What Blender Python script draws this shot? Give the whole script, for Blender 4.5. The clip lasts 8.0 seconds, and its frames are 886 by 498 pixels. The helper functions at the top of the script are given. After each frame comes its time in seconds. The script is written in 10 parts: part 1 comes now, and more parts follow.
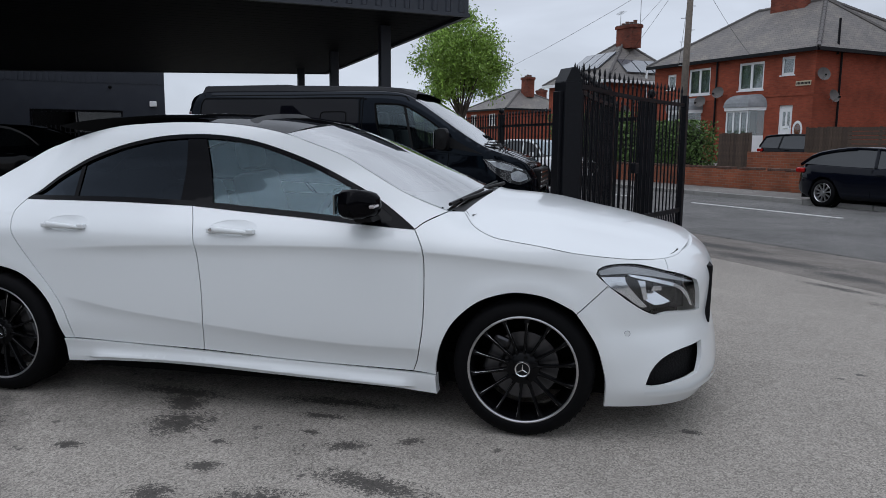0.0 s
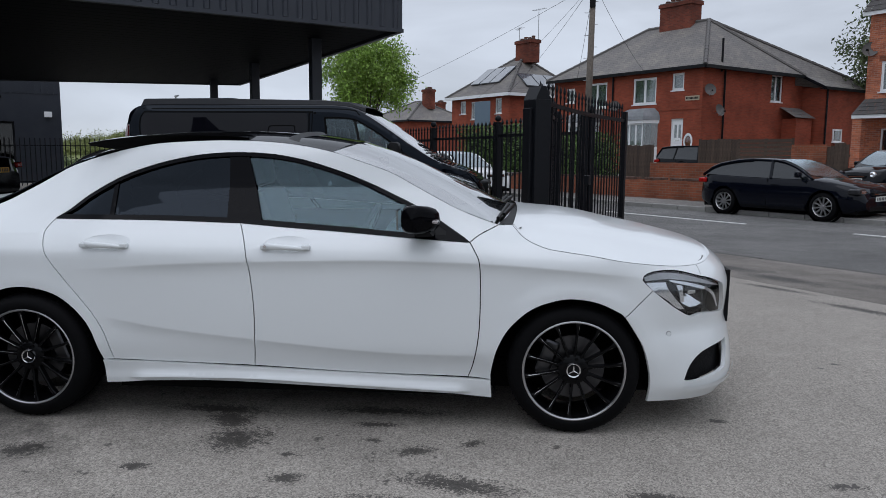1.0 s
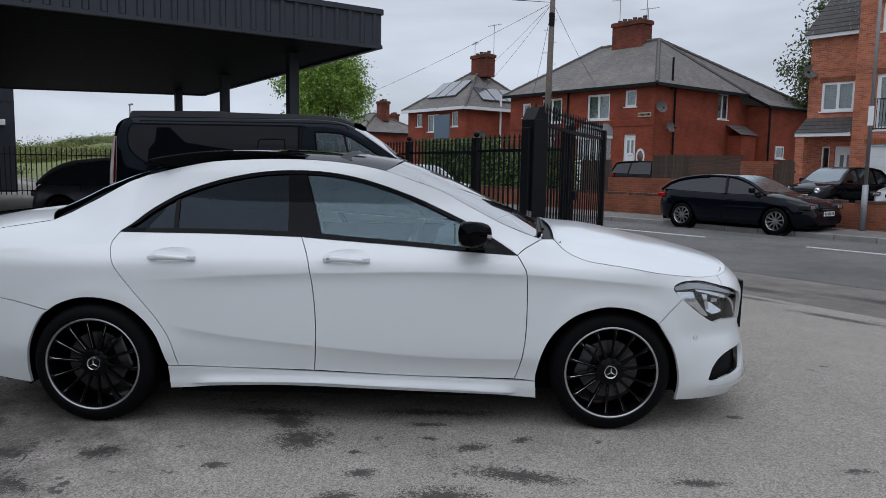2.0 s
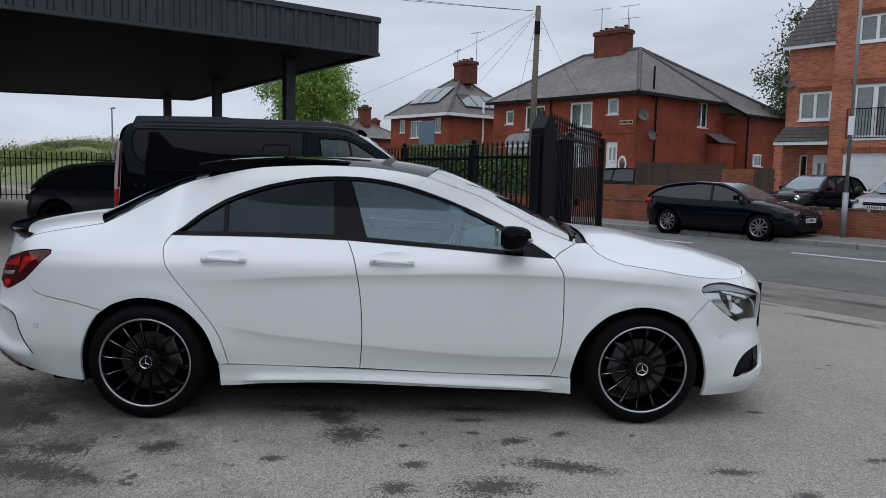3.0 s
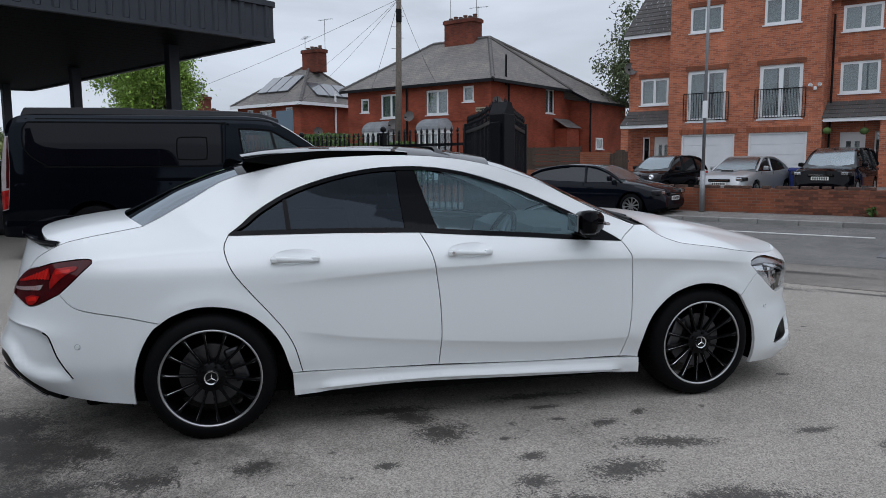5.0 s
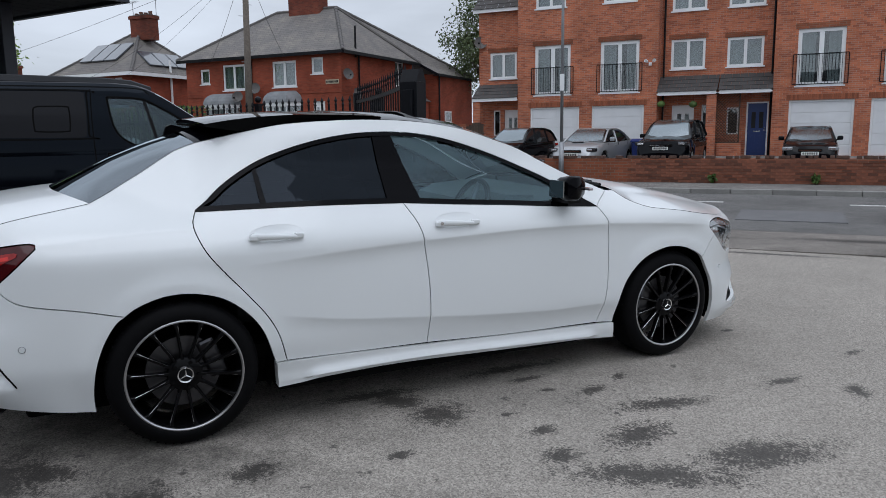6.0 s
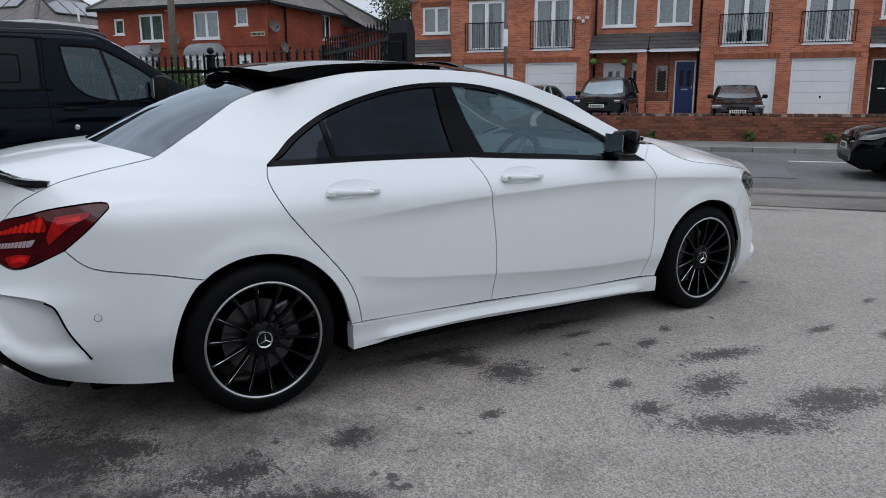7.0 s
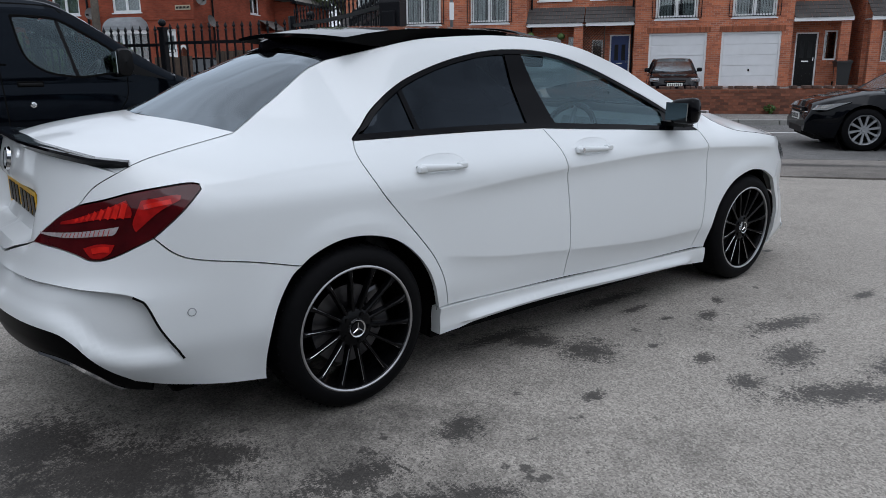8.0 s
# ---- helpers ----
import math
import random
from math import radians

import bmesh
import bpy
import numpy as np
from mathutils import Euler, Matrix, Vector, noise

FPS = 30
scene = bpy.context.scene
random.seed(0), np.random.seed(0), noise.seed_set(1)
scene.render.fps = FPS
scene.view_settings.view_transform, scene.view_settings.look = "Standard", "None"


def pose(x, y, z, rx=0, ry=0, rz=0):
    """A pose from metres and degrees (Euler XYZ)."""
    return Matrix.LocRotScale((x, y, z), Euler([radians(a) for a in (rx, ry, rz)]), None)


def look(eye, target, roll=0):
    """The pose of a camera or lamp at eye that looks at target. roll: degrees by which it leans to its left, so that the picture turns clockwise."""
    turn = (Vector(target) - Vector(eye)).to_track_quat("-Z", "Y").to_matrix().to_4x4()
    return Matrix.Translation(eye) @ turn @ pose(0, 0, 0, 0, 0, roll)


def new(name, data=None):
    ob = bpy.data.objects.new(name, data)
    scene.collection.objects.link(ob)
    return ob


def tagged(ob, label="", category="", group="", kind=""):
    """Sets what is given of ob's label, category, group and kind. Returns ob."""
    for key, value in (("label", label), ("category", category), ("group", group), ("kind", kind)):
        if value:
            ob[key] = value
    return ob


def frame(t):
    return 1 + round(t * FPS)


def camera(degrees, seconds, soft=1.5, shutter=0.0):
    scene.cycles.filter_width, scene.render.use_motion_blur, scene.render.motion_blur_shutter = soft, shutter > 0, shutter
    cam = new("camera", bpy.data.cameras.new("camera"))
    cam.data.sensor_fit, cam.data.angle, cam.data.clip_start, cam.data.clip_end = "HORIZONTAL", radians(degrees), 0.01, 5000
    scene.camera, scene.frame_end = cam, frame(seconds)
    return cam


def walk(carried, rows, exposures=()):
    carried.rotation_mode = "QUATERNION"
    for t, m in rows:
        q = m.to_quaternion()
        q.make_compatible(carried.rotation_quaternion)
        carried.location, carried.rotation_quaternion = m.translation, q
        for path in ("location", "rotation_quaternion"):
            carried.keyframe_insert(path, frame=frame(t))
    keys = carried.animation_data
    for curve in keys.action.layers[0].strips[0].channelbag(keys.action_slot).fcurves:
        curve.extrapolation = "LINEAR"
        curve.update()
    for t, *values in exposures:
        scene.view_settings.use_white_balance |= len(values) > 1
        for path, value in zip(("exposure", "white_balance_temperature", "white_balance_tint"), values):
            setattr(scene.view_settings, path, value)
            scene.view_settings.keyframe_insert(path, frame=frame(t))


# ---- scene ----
cam = camera(61.9, 8.0, soft=0.8)
PATH = [
    (0, (3.001, -3.969, 1.394), (2.593, -2.041, 1.054), 0.2),
    (0.5, (2.69, -4.121, 1.429), (2.452, -2.162, 1.104), 0.4),
    (1, (2.304, -4.254, 1.429), (2.171, -2.283, 1.119), 0.3),
    (1.5, (2.035, -4.426, 1.436), (2.008, -2.448, 1.138), 0.7),
    (2, (1.802, -4.571, 1.475), (1.807, -2.59, 1.197), 1.0),
    (3.3, (1.324, -4.803, 1.481), (1.452, -2.823, 1.223), 1.5),
    (3.5, (1.215, -4.829, 1.482), (1.402, -2.854, 1.226), 1.5),
    (4, (0.935, -4.799, 1.485), (1.22, -2.837, 1.219), 1.3),
    (4.5, (0.566, -4.619, 1.467), (0.952, -2.674, 1.2), 0.4),
    (4.7, (0.43, -4.573, 1.468), (0.843, -2.636, 1.194), 0.4),
    (5.8, (-0.245, -4.116, 1.394), (0.57, -2.32, 1.058), -0.4),
    (6, (-0.365, -4.019, 1.4), (0.516, -2.259, 1.048), -0.0),
    (6.5, (-0.678, -3.838, 1.367), (0.235, -2.109, 0.949), 0.1),
    (7, (-0.931, -3.589, 1.368), (0.128, -1.956, 0.906), 0.6),
    (7.5, (-1.168, -3.266, 1.349), (-0.072, -1.67, 0.846), -0.6),
    (8, (-1.374, -3.054, 1.322), (-0.164, -1.549, 0.802), 0.4),
]
SLOPE = pose(0, 0, 0, 1.6, 0, 0)  # the forecourt rises away from the camera
walk(cam, [(t, SLOPE @ look(eye, target, roll)) for t, eye, target, roll in PATH], exposures=[(0.0, 0.12, 6060, 13), (2.0, 0.10, 6060, 13), (4.5, 0.17, 6060, 12), (5.8, 0.23, 6060, 12), (6.5, 0.26, 6060, 12), (8.0, 0.27, 6040, 12)])

# ---- light: an overcast day ----
world = bpy.data.worlds.new("overcast")
scene.world = world
world.use_nodes = True
wn, wl = world.node_tree.nodes, world.node_tree.links
wn.clear()
sky = wn.new("ShaderNodeTexSky")
sky.sky_type, sky.sun_disc, sky.sun_elevation, sky.sun_rotation = "NISHITA", False, radians(50), radians(200)
grey_sky = wn.new("ShaderNodeHueSaturation")
grey_sky.inputs["Saturation"].default_value = 0.35
grey_sky.inputs["Value"].default_value = 0.10
wl.new(sky.outputs[0], grey_sky.inputs["Color"])
where = wn.new("ShaderNodeTexCoord")
split = wn.new("ShaderNodeSeparateXYZ")
wl.new(where.outputs["Generated"], split.inputs[0])
rise = wn.new("ShaderNodeValToRGB")  # brighter towards the zenith, as under an even cloud cover
rise.color_ramp.elements[0].position, rise.color_ramp.elements[0].color = 0.0, (0.66, 0.70, 0.72, 1)
rise.color_ramp.elements[1].position, rise.color_ramp.elements[1].color = 1.0, (0.86, 0.90, 0.945, 1)
for at, c in ((0.04, (0.53, 0.57, 0.605, 1)), (0.12, (0.575, 0.615, 0.655, 1)), (0.32, (0.65, 0.69, 0.73, 1)), (0.55, (0.82, 0.865, 0.915, 1))):
    rise.color_ramp.elements.new(at).color = c
wl.new(split.outputs[2], rise.inputs[0])
flat = wn.new("ShaderNodeMapping")
flat.inputs["Scale"].default_value = (1.6, 1.6, 6.0)
wl.new(where.outputs["Generated"], flat.inputs[0])
clouds = wn.new("ShaderNodeTexNoise")
clouds.inputs["Scale"].default_value, clouds.inputs["Detail"].default_value = 1.7, 6
clouds.inputs["Distortion"].default_value = 0.4
wl.new(flat.outputs[0], clouds.inputs["Vector"])
shade = wn.new("ShaderNodeMapRange")
shade.inputs[1].default_value, shade.inputs[2].default_value, shade.inputs[3].default_value, shade.inputs[4].default_value = 0.3, 0.7, 0.76, 1.17
wl.new(clouds.outputs[0], shade.inputs[0])
cover = wn.new("ShaderNodeMix")
cover.data_type, cover.blend_type = "RGBA", "MULTIPLY"
cover.inputs[0].default_value = 1.0
wl.new(rise.outputs[0], cover.inputs[6])
wl.new(shade.outputs[0], cover.inputs[7])
both = wn.new("ShaderNodeMix")
both.data_type = "RGBA"
both.inputs[0].default_value = 0.88
wl.new(grey_sky.outputs[0], both.inputs[6])
wl.new(cover.outputs[2], both.inputs[7])
back = wn.new("ShaderNodeBackground")
back.inputs["Strength"].default_value = 1.0
wl.new(both.outputs[2], back.inputs["Color"])
out = wn.new("ShaderNodeOutputWorld")
wl.new(back.outputs[0], out.inputs["Surface"])

sun_data = bpy.data.lights.new("sun", "SUN")
sun_data.energy, sun_data.angle, sun_data.color = 0.6, radians(50), (0.98, 0.98, 1.0)
sun = new("sun", sun_data)
sun.matrix_world = look((0, 0, 0), (0.15, 0.35, -1.0))

# ---- materials ----


def material(name, base, rough=0.6, metal=0.0, spread=0.12, grain=30.0, bump=0.0, coat=0.0, stain=0.0, stain_colour=(0.1, 0.1, 0.1), stain_size=2.0, emit=None, spec=0.5, per_piece=0.0):
    """A surface with fine grain, broad stains and relief."""
    m = bpy.data.materials.new(name)
    m.use_nodes = True
    n, l = m.node_tree.nodes, m.node_tree.links
    b = n["Principled BSDF"]
    b.inputs["Roughness"].default_value, b.inputs["Metallic"].default_value = rough, metal
    b.inputs["Specular IOR Level"].default_value = spec
    if coat:
        b.inputs["Coat Weight"].default_value, b.inputs["Coat Roughness"].default_value = coat, 0.03
    pos = n.new("ShaderNodeTexCoord")
    fine = n.new("ShaderNodeTexNoise")
    fine.inputs["Scale"].default_value, fine.inputs["Detail"].default_value = grain, 4
    l.new(pos.outputs["Object"], fine.inputs["Vector"])
    vary = n.new("ShaderNodeMapRange")
    vary.inputs[1].default_value, vary.inputs[2].default_value = 0.25, 0.75
    vary.inputs[3].default_value, vary.inputs[4].default_value = 1 - spread, 1 + spread
    l.new(fine.outputs[0], vary.inputs[0])
    colour = n.new("ShaderNodeMix")
    colour.data_type, colour.blend_type = "RGBA", "MULTIPLY"
    colour.inputs[0].default_value = 1.0
    colour.inputs[6].default_value = (*base, 1)
    l.new(vary.outputs[0], colour.inputs[7])
    last = colour.outputs[2]
    if per_piece:
        info = n.new("ShaderNodeObjectInfo")
        island = n.new("ShaderNodeNewGeometry")
        add = n.new("ShaderNodeMath")
        l.new(info.outputs["Random"], add.inputs[0])
        l.new(island.outputs["Random Per Island"], add.inputs[1])
        wrap = n.new("ShaderNodeMath")
        wrap.operation = "FRACT"
        l.new(add.outputs[0], wrap.inputs[0])
        scale = n.new("ShaderNodeMapRange")
        scale.inputs[3].default_value, scale.inputs[4].default_value = 1 - per_piece, 1 + per_piece
        l.new(wrap.outputs[0], scale.inputs[0])
        piece = n.new("ShaderNodeMix")
        piece.data_type, piece.blend_type = "RGBA", "MULTIPLY"
        piece.inputs[0].default_value = 1.0
        l.new(last, piece.inputs[6])
        l.new(scale.outputs[0], piece.inputs[7])
        last = piece.outputs[2]
    if stain:
        broad = n.new("ShaderNodeTexNoise")
        broad.inputs["Scale"].default_value, broad.inputs["Detail"].default_value = stain_size, 6
        l.new(pos.outputs["Object"], broad.inputs["Vector"])
        amount = n.new("ShaderNodeMapRange")
        amount.inputs[1].default_value, amount.inputs[2].default_value = 0.45, 0.7
        amount.inputs[3].default_value, amount.inputs[4].default_value = 0.0, stain
        l.new(broad.outputs[0], amount.inputs[0])
        dirt = n.new("ShaderNodeMix")
        dirt.data_type = "RGBA"
        l.new(amount.outputs[0], dirt.inputs[0])
        l.new(last, dirt.inputs[6])
        dirt.inputs[7].default_value = (*stain_colour, 1)
        last = dirt.outputs[2]
    l.new(last, b.inputs["Base Color"])
    if bump:
        relief = n.new("ShaderNodeBump")
        relief.inputs["Strength"].default_value, relief.inputs["Distance"].default_value = bump, 0.01
        l.new(fine.outputs[0], relief.inputs["Height"])
        l.new(relief.outputs[0], b.inputs["Normal"])
    if emit:
        b.inputs["Emission Color"].default_value, b.inputs["Emission Strength"].default_value = (*base, 1), emit
    return m


def brick_material(name, one, two, mortar, rough=0.85, width=0.225, height=0.075, joint=0.011, soot=0.25):
    """Stretcher-bond brickwork at true size on walls square to their own axes."""
    m = bpy.data.materials.new(name)
    m.use_nodes = True
    n, l = m.node_tree.nodes, m.node_tree.links
    b = n["Principled BSDF"]
    b.inputs["Roughness"].default_value, b.inputs["Specular IOR Level"].default_value = rough, 0.25
    pos, cut, add, put = n.new("ShaderNodeTexCoord"), n.new("ShaderNodeSeparateXYZ"), n.new("ShaderNodeMath"), n.new("ShaderNodeCombineXYZ")
    l.new(pos.outputs["Object"], cut.inputs[0])
    l.new(cut.outputs[0], add.inputs[0])
    l.new(cut.outputs[1], add.inputs[1])
    l.new(add.outputs[0], put.inputs[0])
    l.new(cut.outputs[2], put.inputs[1])
    bricks = n.new("ShaderNodeTexBrick")
    bricks.inputs["Color1"].default_value, bricks.inputs["Color2"].default_value, bricks.inputs["Mortar"].default_value = (*one, 1), (*two, 1), (*mortar, 1)
    bricks.inputs["Scale"].default_value, bricks.inputs["Mortar Size"].default_value = 1.0, joint / 2
    bricks.inputs["Brick Width"].default_value, bricks.inputs["Row Height"].default_value = width, height
    bricks.inputs["Bias"].default_value = -0.2
    l.new(put.outputs[0], bricks.inputs["Vector"])
    broad = n.new("ShaderNodeTexNoise")
    broad.inputs["Scale"].default_value, broad.inputs["Detail"].default_value = 0.9, 8
    l.new(pos.outputs["Object"], broad.inputs["Vector"])
    amount = n.new("ShaderNodeMapRange")
    amount.inputs[1].default_value, amount.inputs[2].default_value, amount.inputs[3].default_value, amount.inputs[4].default_value = 0.3, 0.75, 1.08, 1 - soot
    l.new(broad.outputs[0], amount.inputs[0])
    mix = n.new("ShaderNodeMix")
    mix.data_type, mix.blend_type = "RGBA", "MULTIPLY"
    mix.inputs[0].default_value = 1.0
    l.new(bricks.outputs["Color"], mix.inputs[6])
    l.new(amount.outputs[0], mix.inputs[7])
    l.new(mix.outputs[2], b.inputs["Base Color"])
    relief = n.new("ShaderNodeBump")
    relief.inputs["Strength"].default_value, relief.inputs["Distance"].default_value = 0.6, 0.008
    relief.invert = True
    l.new(bricks.outputs["Fac"], relief.inputs["Height"])
    l.new(relief.outputs[0], b.inputs["Normal"])
    return m


def glass_material(name, tint, rough=0.0, clear=1.0, mirror=0.06, sheen=(1.0, 1.0, 1.0)):
    """Thin glazing: what passes is tinted, the rest is mirrored, more so at a slant."""
    m = bpy.data.materials.new(name)
    m.use_nodes = True
    n, l = m.node_tree.nodes, m.node_tree.links
    n.clear()
    o = n.new("ShaderNodeOutputMaterial")
    t, g, mix = n.new("ShaderNodeBsdfTransparent"), n.new("ShaderNodeBsdfGlossy"), n.new("ShaderNodeMixShader")
    t.inputs["Color"].default_value = (*[c * clear for c in tint], 1)
    g.inputs["Roughness"].default_value, g.inputs["Color"].default_value = rough, (*sheen, 1)
    w, power, gloss = n.new("ShaderNodeLayerWeight"), n.new("ShaderNodeMath"), n.new("ShaderNodeMapRange")
    w.inputs["Blend"].default_value = 0.5
    power.operation, power.inputs[1].default_value = "POWER", 4.0
    l.new(w.outputs["Facing"], power.inputs[0])
    l.new(power.outputs[0], gloss.inputs[0])
    gloss.inputs[3].default_value, gloss.inputs[4].default_value = mirror, 1.0
    l.new(gloss.outputs[0], mix.inputs[0])
    l.new(t.outputs[0], mix.inputs[1])
    l.new(g.outputs[0], mix.inputs[2])
    l.new(mix.outputs[0], o.inputs["Surface"])
    return m


WHITE_PAINT = material("white_car_paint", (0.715, 0.738, 0.738), 0.30, spread=0.008, grain=3, coat=0.8, spec=0.3)
WHITE_PAINT.node_tree.nodes["Principled BSDF"].inputs["Coat Roughness"].default_value = 0.075
BLACK_PAINT = material("black_car_paint", (0.002, 0.0025, 0.004), 0.06, spread=0.05, grain=4, spec=0.2)
NAVY_PAINT = material("dark_blue_black_paint", (0.003, 0.004, 0.008), 0.08, spread=0.05, grain=4, spec=0.22)
GREY_PAINT = material("dark_grey_car_paint", (0.03, 0.031, 0.035), 0.3, 0.3, spread=0.05, spec=0.45)
SILVER_PAINT = material("silver_car_paint", (0.42, 0.43, 0.44), 0.32, 0.6, spread=0.04, spec=0.45)
GLOSS_BLACK = material("gloss_black_trim", (0.002, 0.002, 0.003), 0.06, spread=0.05, spec=0.08)
SATIN_BLACK = material("satin_black_plastic", (0.006, 0.006, 0.0065), 0.45, spread=0.15, grain=60, bump=0.02, spec=0.14)
DIFFUSER_BLACK = material("moulded_black_diffuser", (0.003, 0.003, 0.0035), 0.4, spread=0.15, grain=60, spec=0.05)
RUBBER = material("tyre_rubber", (0.004, 0.004, 0.0045), 0.62, spread=0.2, grain=40, bump=0.05, spec=0.07)
DARK = material("black_void_plastic", (0.003, 0.003, 0.003), 0.85, spread=0.1, spec=0.1)
WHEEL_BLACK = material("gloss_black_alloy", (0.003, 0.003, 0.0035), 0.22, 0.0, spread=0.1, spec=0.13)
MACHINED = material("machined_alloy", (0.50, 0.50, 0.51), 0.3, 1.0, spread=0.05)
CHROME = material("chrome", (0.72, 0.73, 0.74), 0.08, 1.0, spread=0.03)
MIRROR_GLASS = material("door_mirror_glass", (0.30, 0.33, 0.34), 0.04, 1.0, spread=0.02)
DISC = material("brake_disc_steel", (0.085, 0.085, 0.09), 0.35, 1.0, spread=0.1)
HEADLIGHT_IN = material("headlight_housing", (0.02, 0.02, 0.022), 0.25, spread=0.2, grain=12)
LAMP_GREY = material("pale_lamp_band", (0.27, 0.28, 0.29), 0.2, spread=0.1, coat=1.0)
REFLECTOR = material("lamp_reflector", (0.8, 0.82, 0.84), 0.12, 0.9, spread=0.05)
TAIL_RED = material("tail_lamp_red", (0.56, 0.014, 0.008), 0.12, spread=0.25, grain=25, spec=0.5)
TAIL_DARK = material("tail_lamp_dark_red", (0.050, 0.002, 0.003), 0.05, spread=0.4, grain=14, spec=0.4)
TAIL_MID = material("tail_lamp_mid_red", (0.30, 0.007, 0.006), 0.08, spread=0.5, grain=18, spec=0.4)
TAIL_CLEAR = material("tail_lamp_clear", (0.36, 0.32, 0.32), 0.15, spread=0.2, grain=120, coat=1.0)
PLATE_YELLOW = material("yellow_number_plate", (0.75, 0.42, 0.01), 0.35, spread=0.04)
PLATE_WHITE = material("white_number_plate", (0.75, 0.75, 0.72), 0.35, spread=0.04)
PLATE_INK = material("plate_characters_black", (0.01, 0.01, 0.01), 0.4, spread=0.05)
LEATHER = material("dark_seat_leather", (0.03, 0.032, 0.035), 0.5, spread=0.15, grain=80, bump=0.05)
CABIN_GREY = material("grey_cabin_trim", (0.22, 0.25, 0.26), 0.6, spread=0.1, grain=40)
GLASS = glass_material("car_glass", (0.52, 0.66, 0.70), clear=0.92, mirror=0.08, sheen=(0.66, 0.88, 0.98))
SCREEN = glass_material("windscreen_glass", (0.62, 0.70, 0.68), clear=0.7, mirror=0.5)
TINTED = glass_material("privacy_glass", (0.05, 0.055, 0.06), clear=0.5, mirror=0.021, sheen=(0.70, 0.83, 1.0))
REAR_TINT = glass_material("rear_screen_glass", (0.05, 0.055, 0.06), clear=0.6, mirror=0.17, sheen=(0.84, 0.93, 1.0))
ROOF_GLASS = material("black_roof_glass", (0.003, 0.003, 0.004), 0.04, spread=0.05, spec=0.25)
PANE = glass_material("window_pane", (0.75, 0.8, 0.8), clear=0.85, mirror=0.12)
SHOW_GLASS = glass_material("dark_showroom_glass", (0.5, 0.5, 0.45), clear=0.5, mirror=0.04)
LENS = glass_material("clear_lamp_lens", (0.95, 0.96, 0.97), clear=0.95)


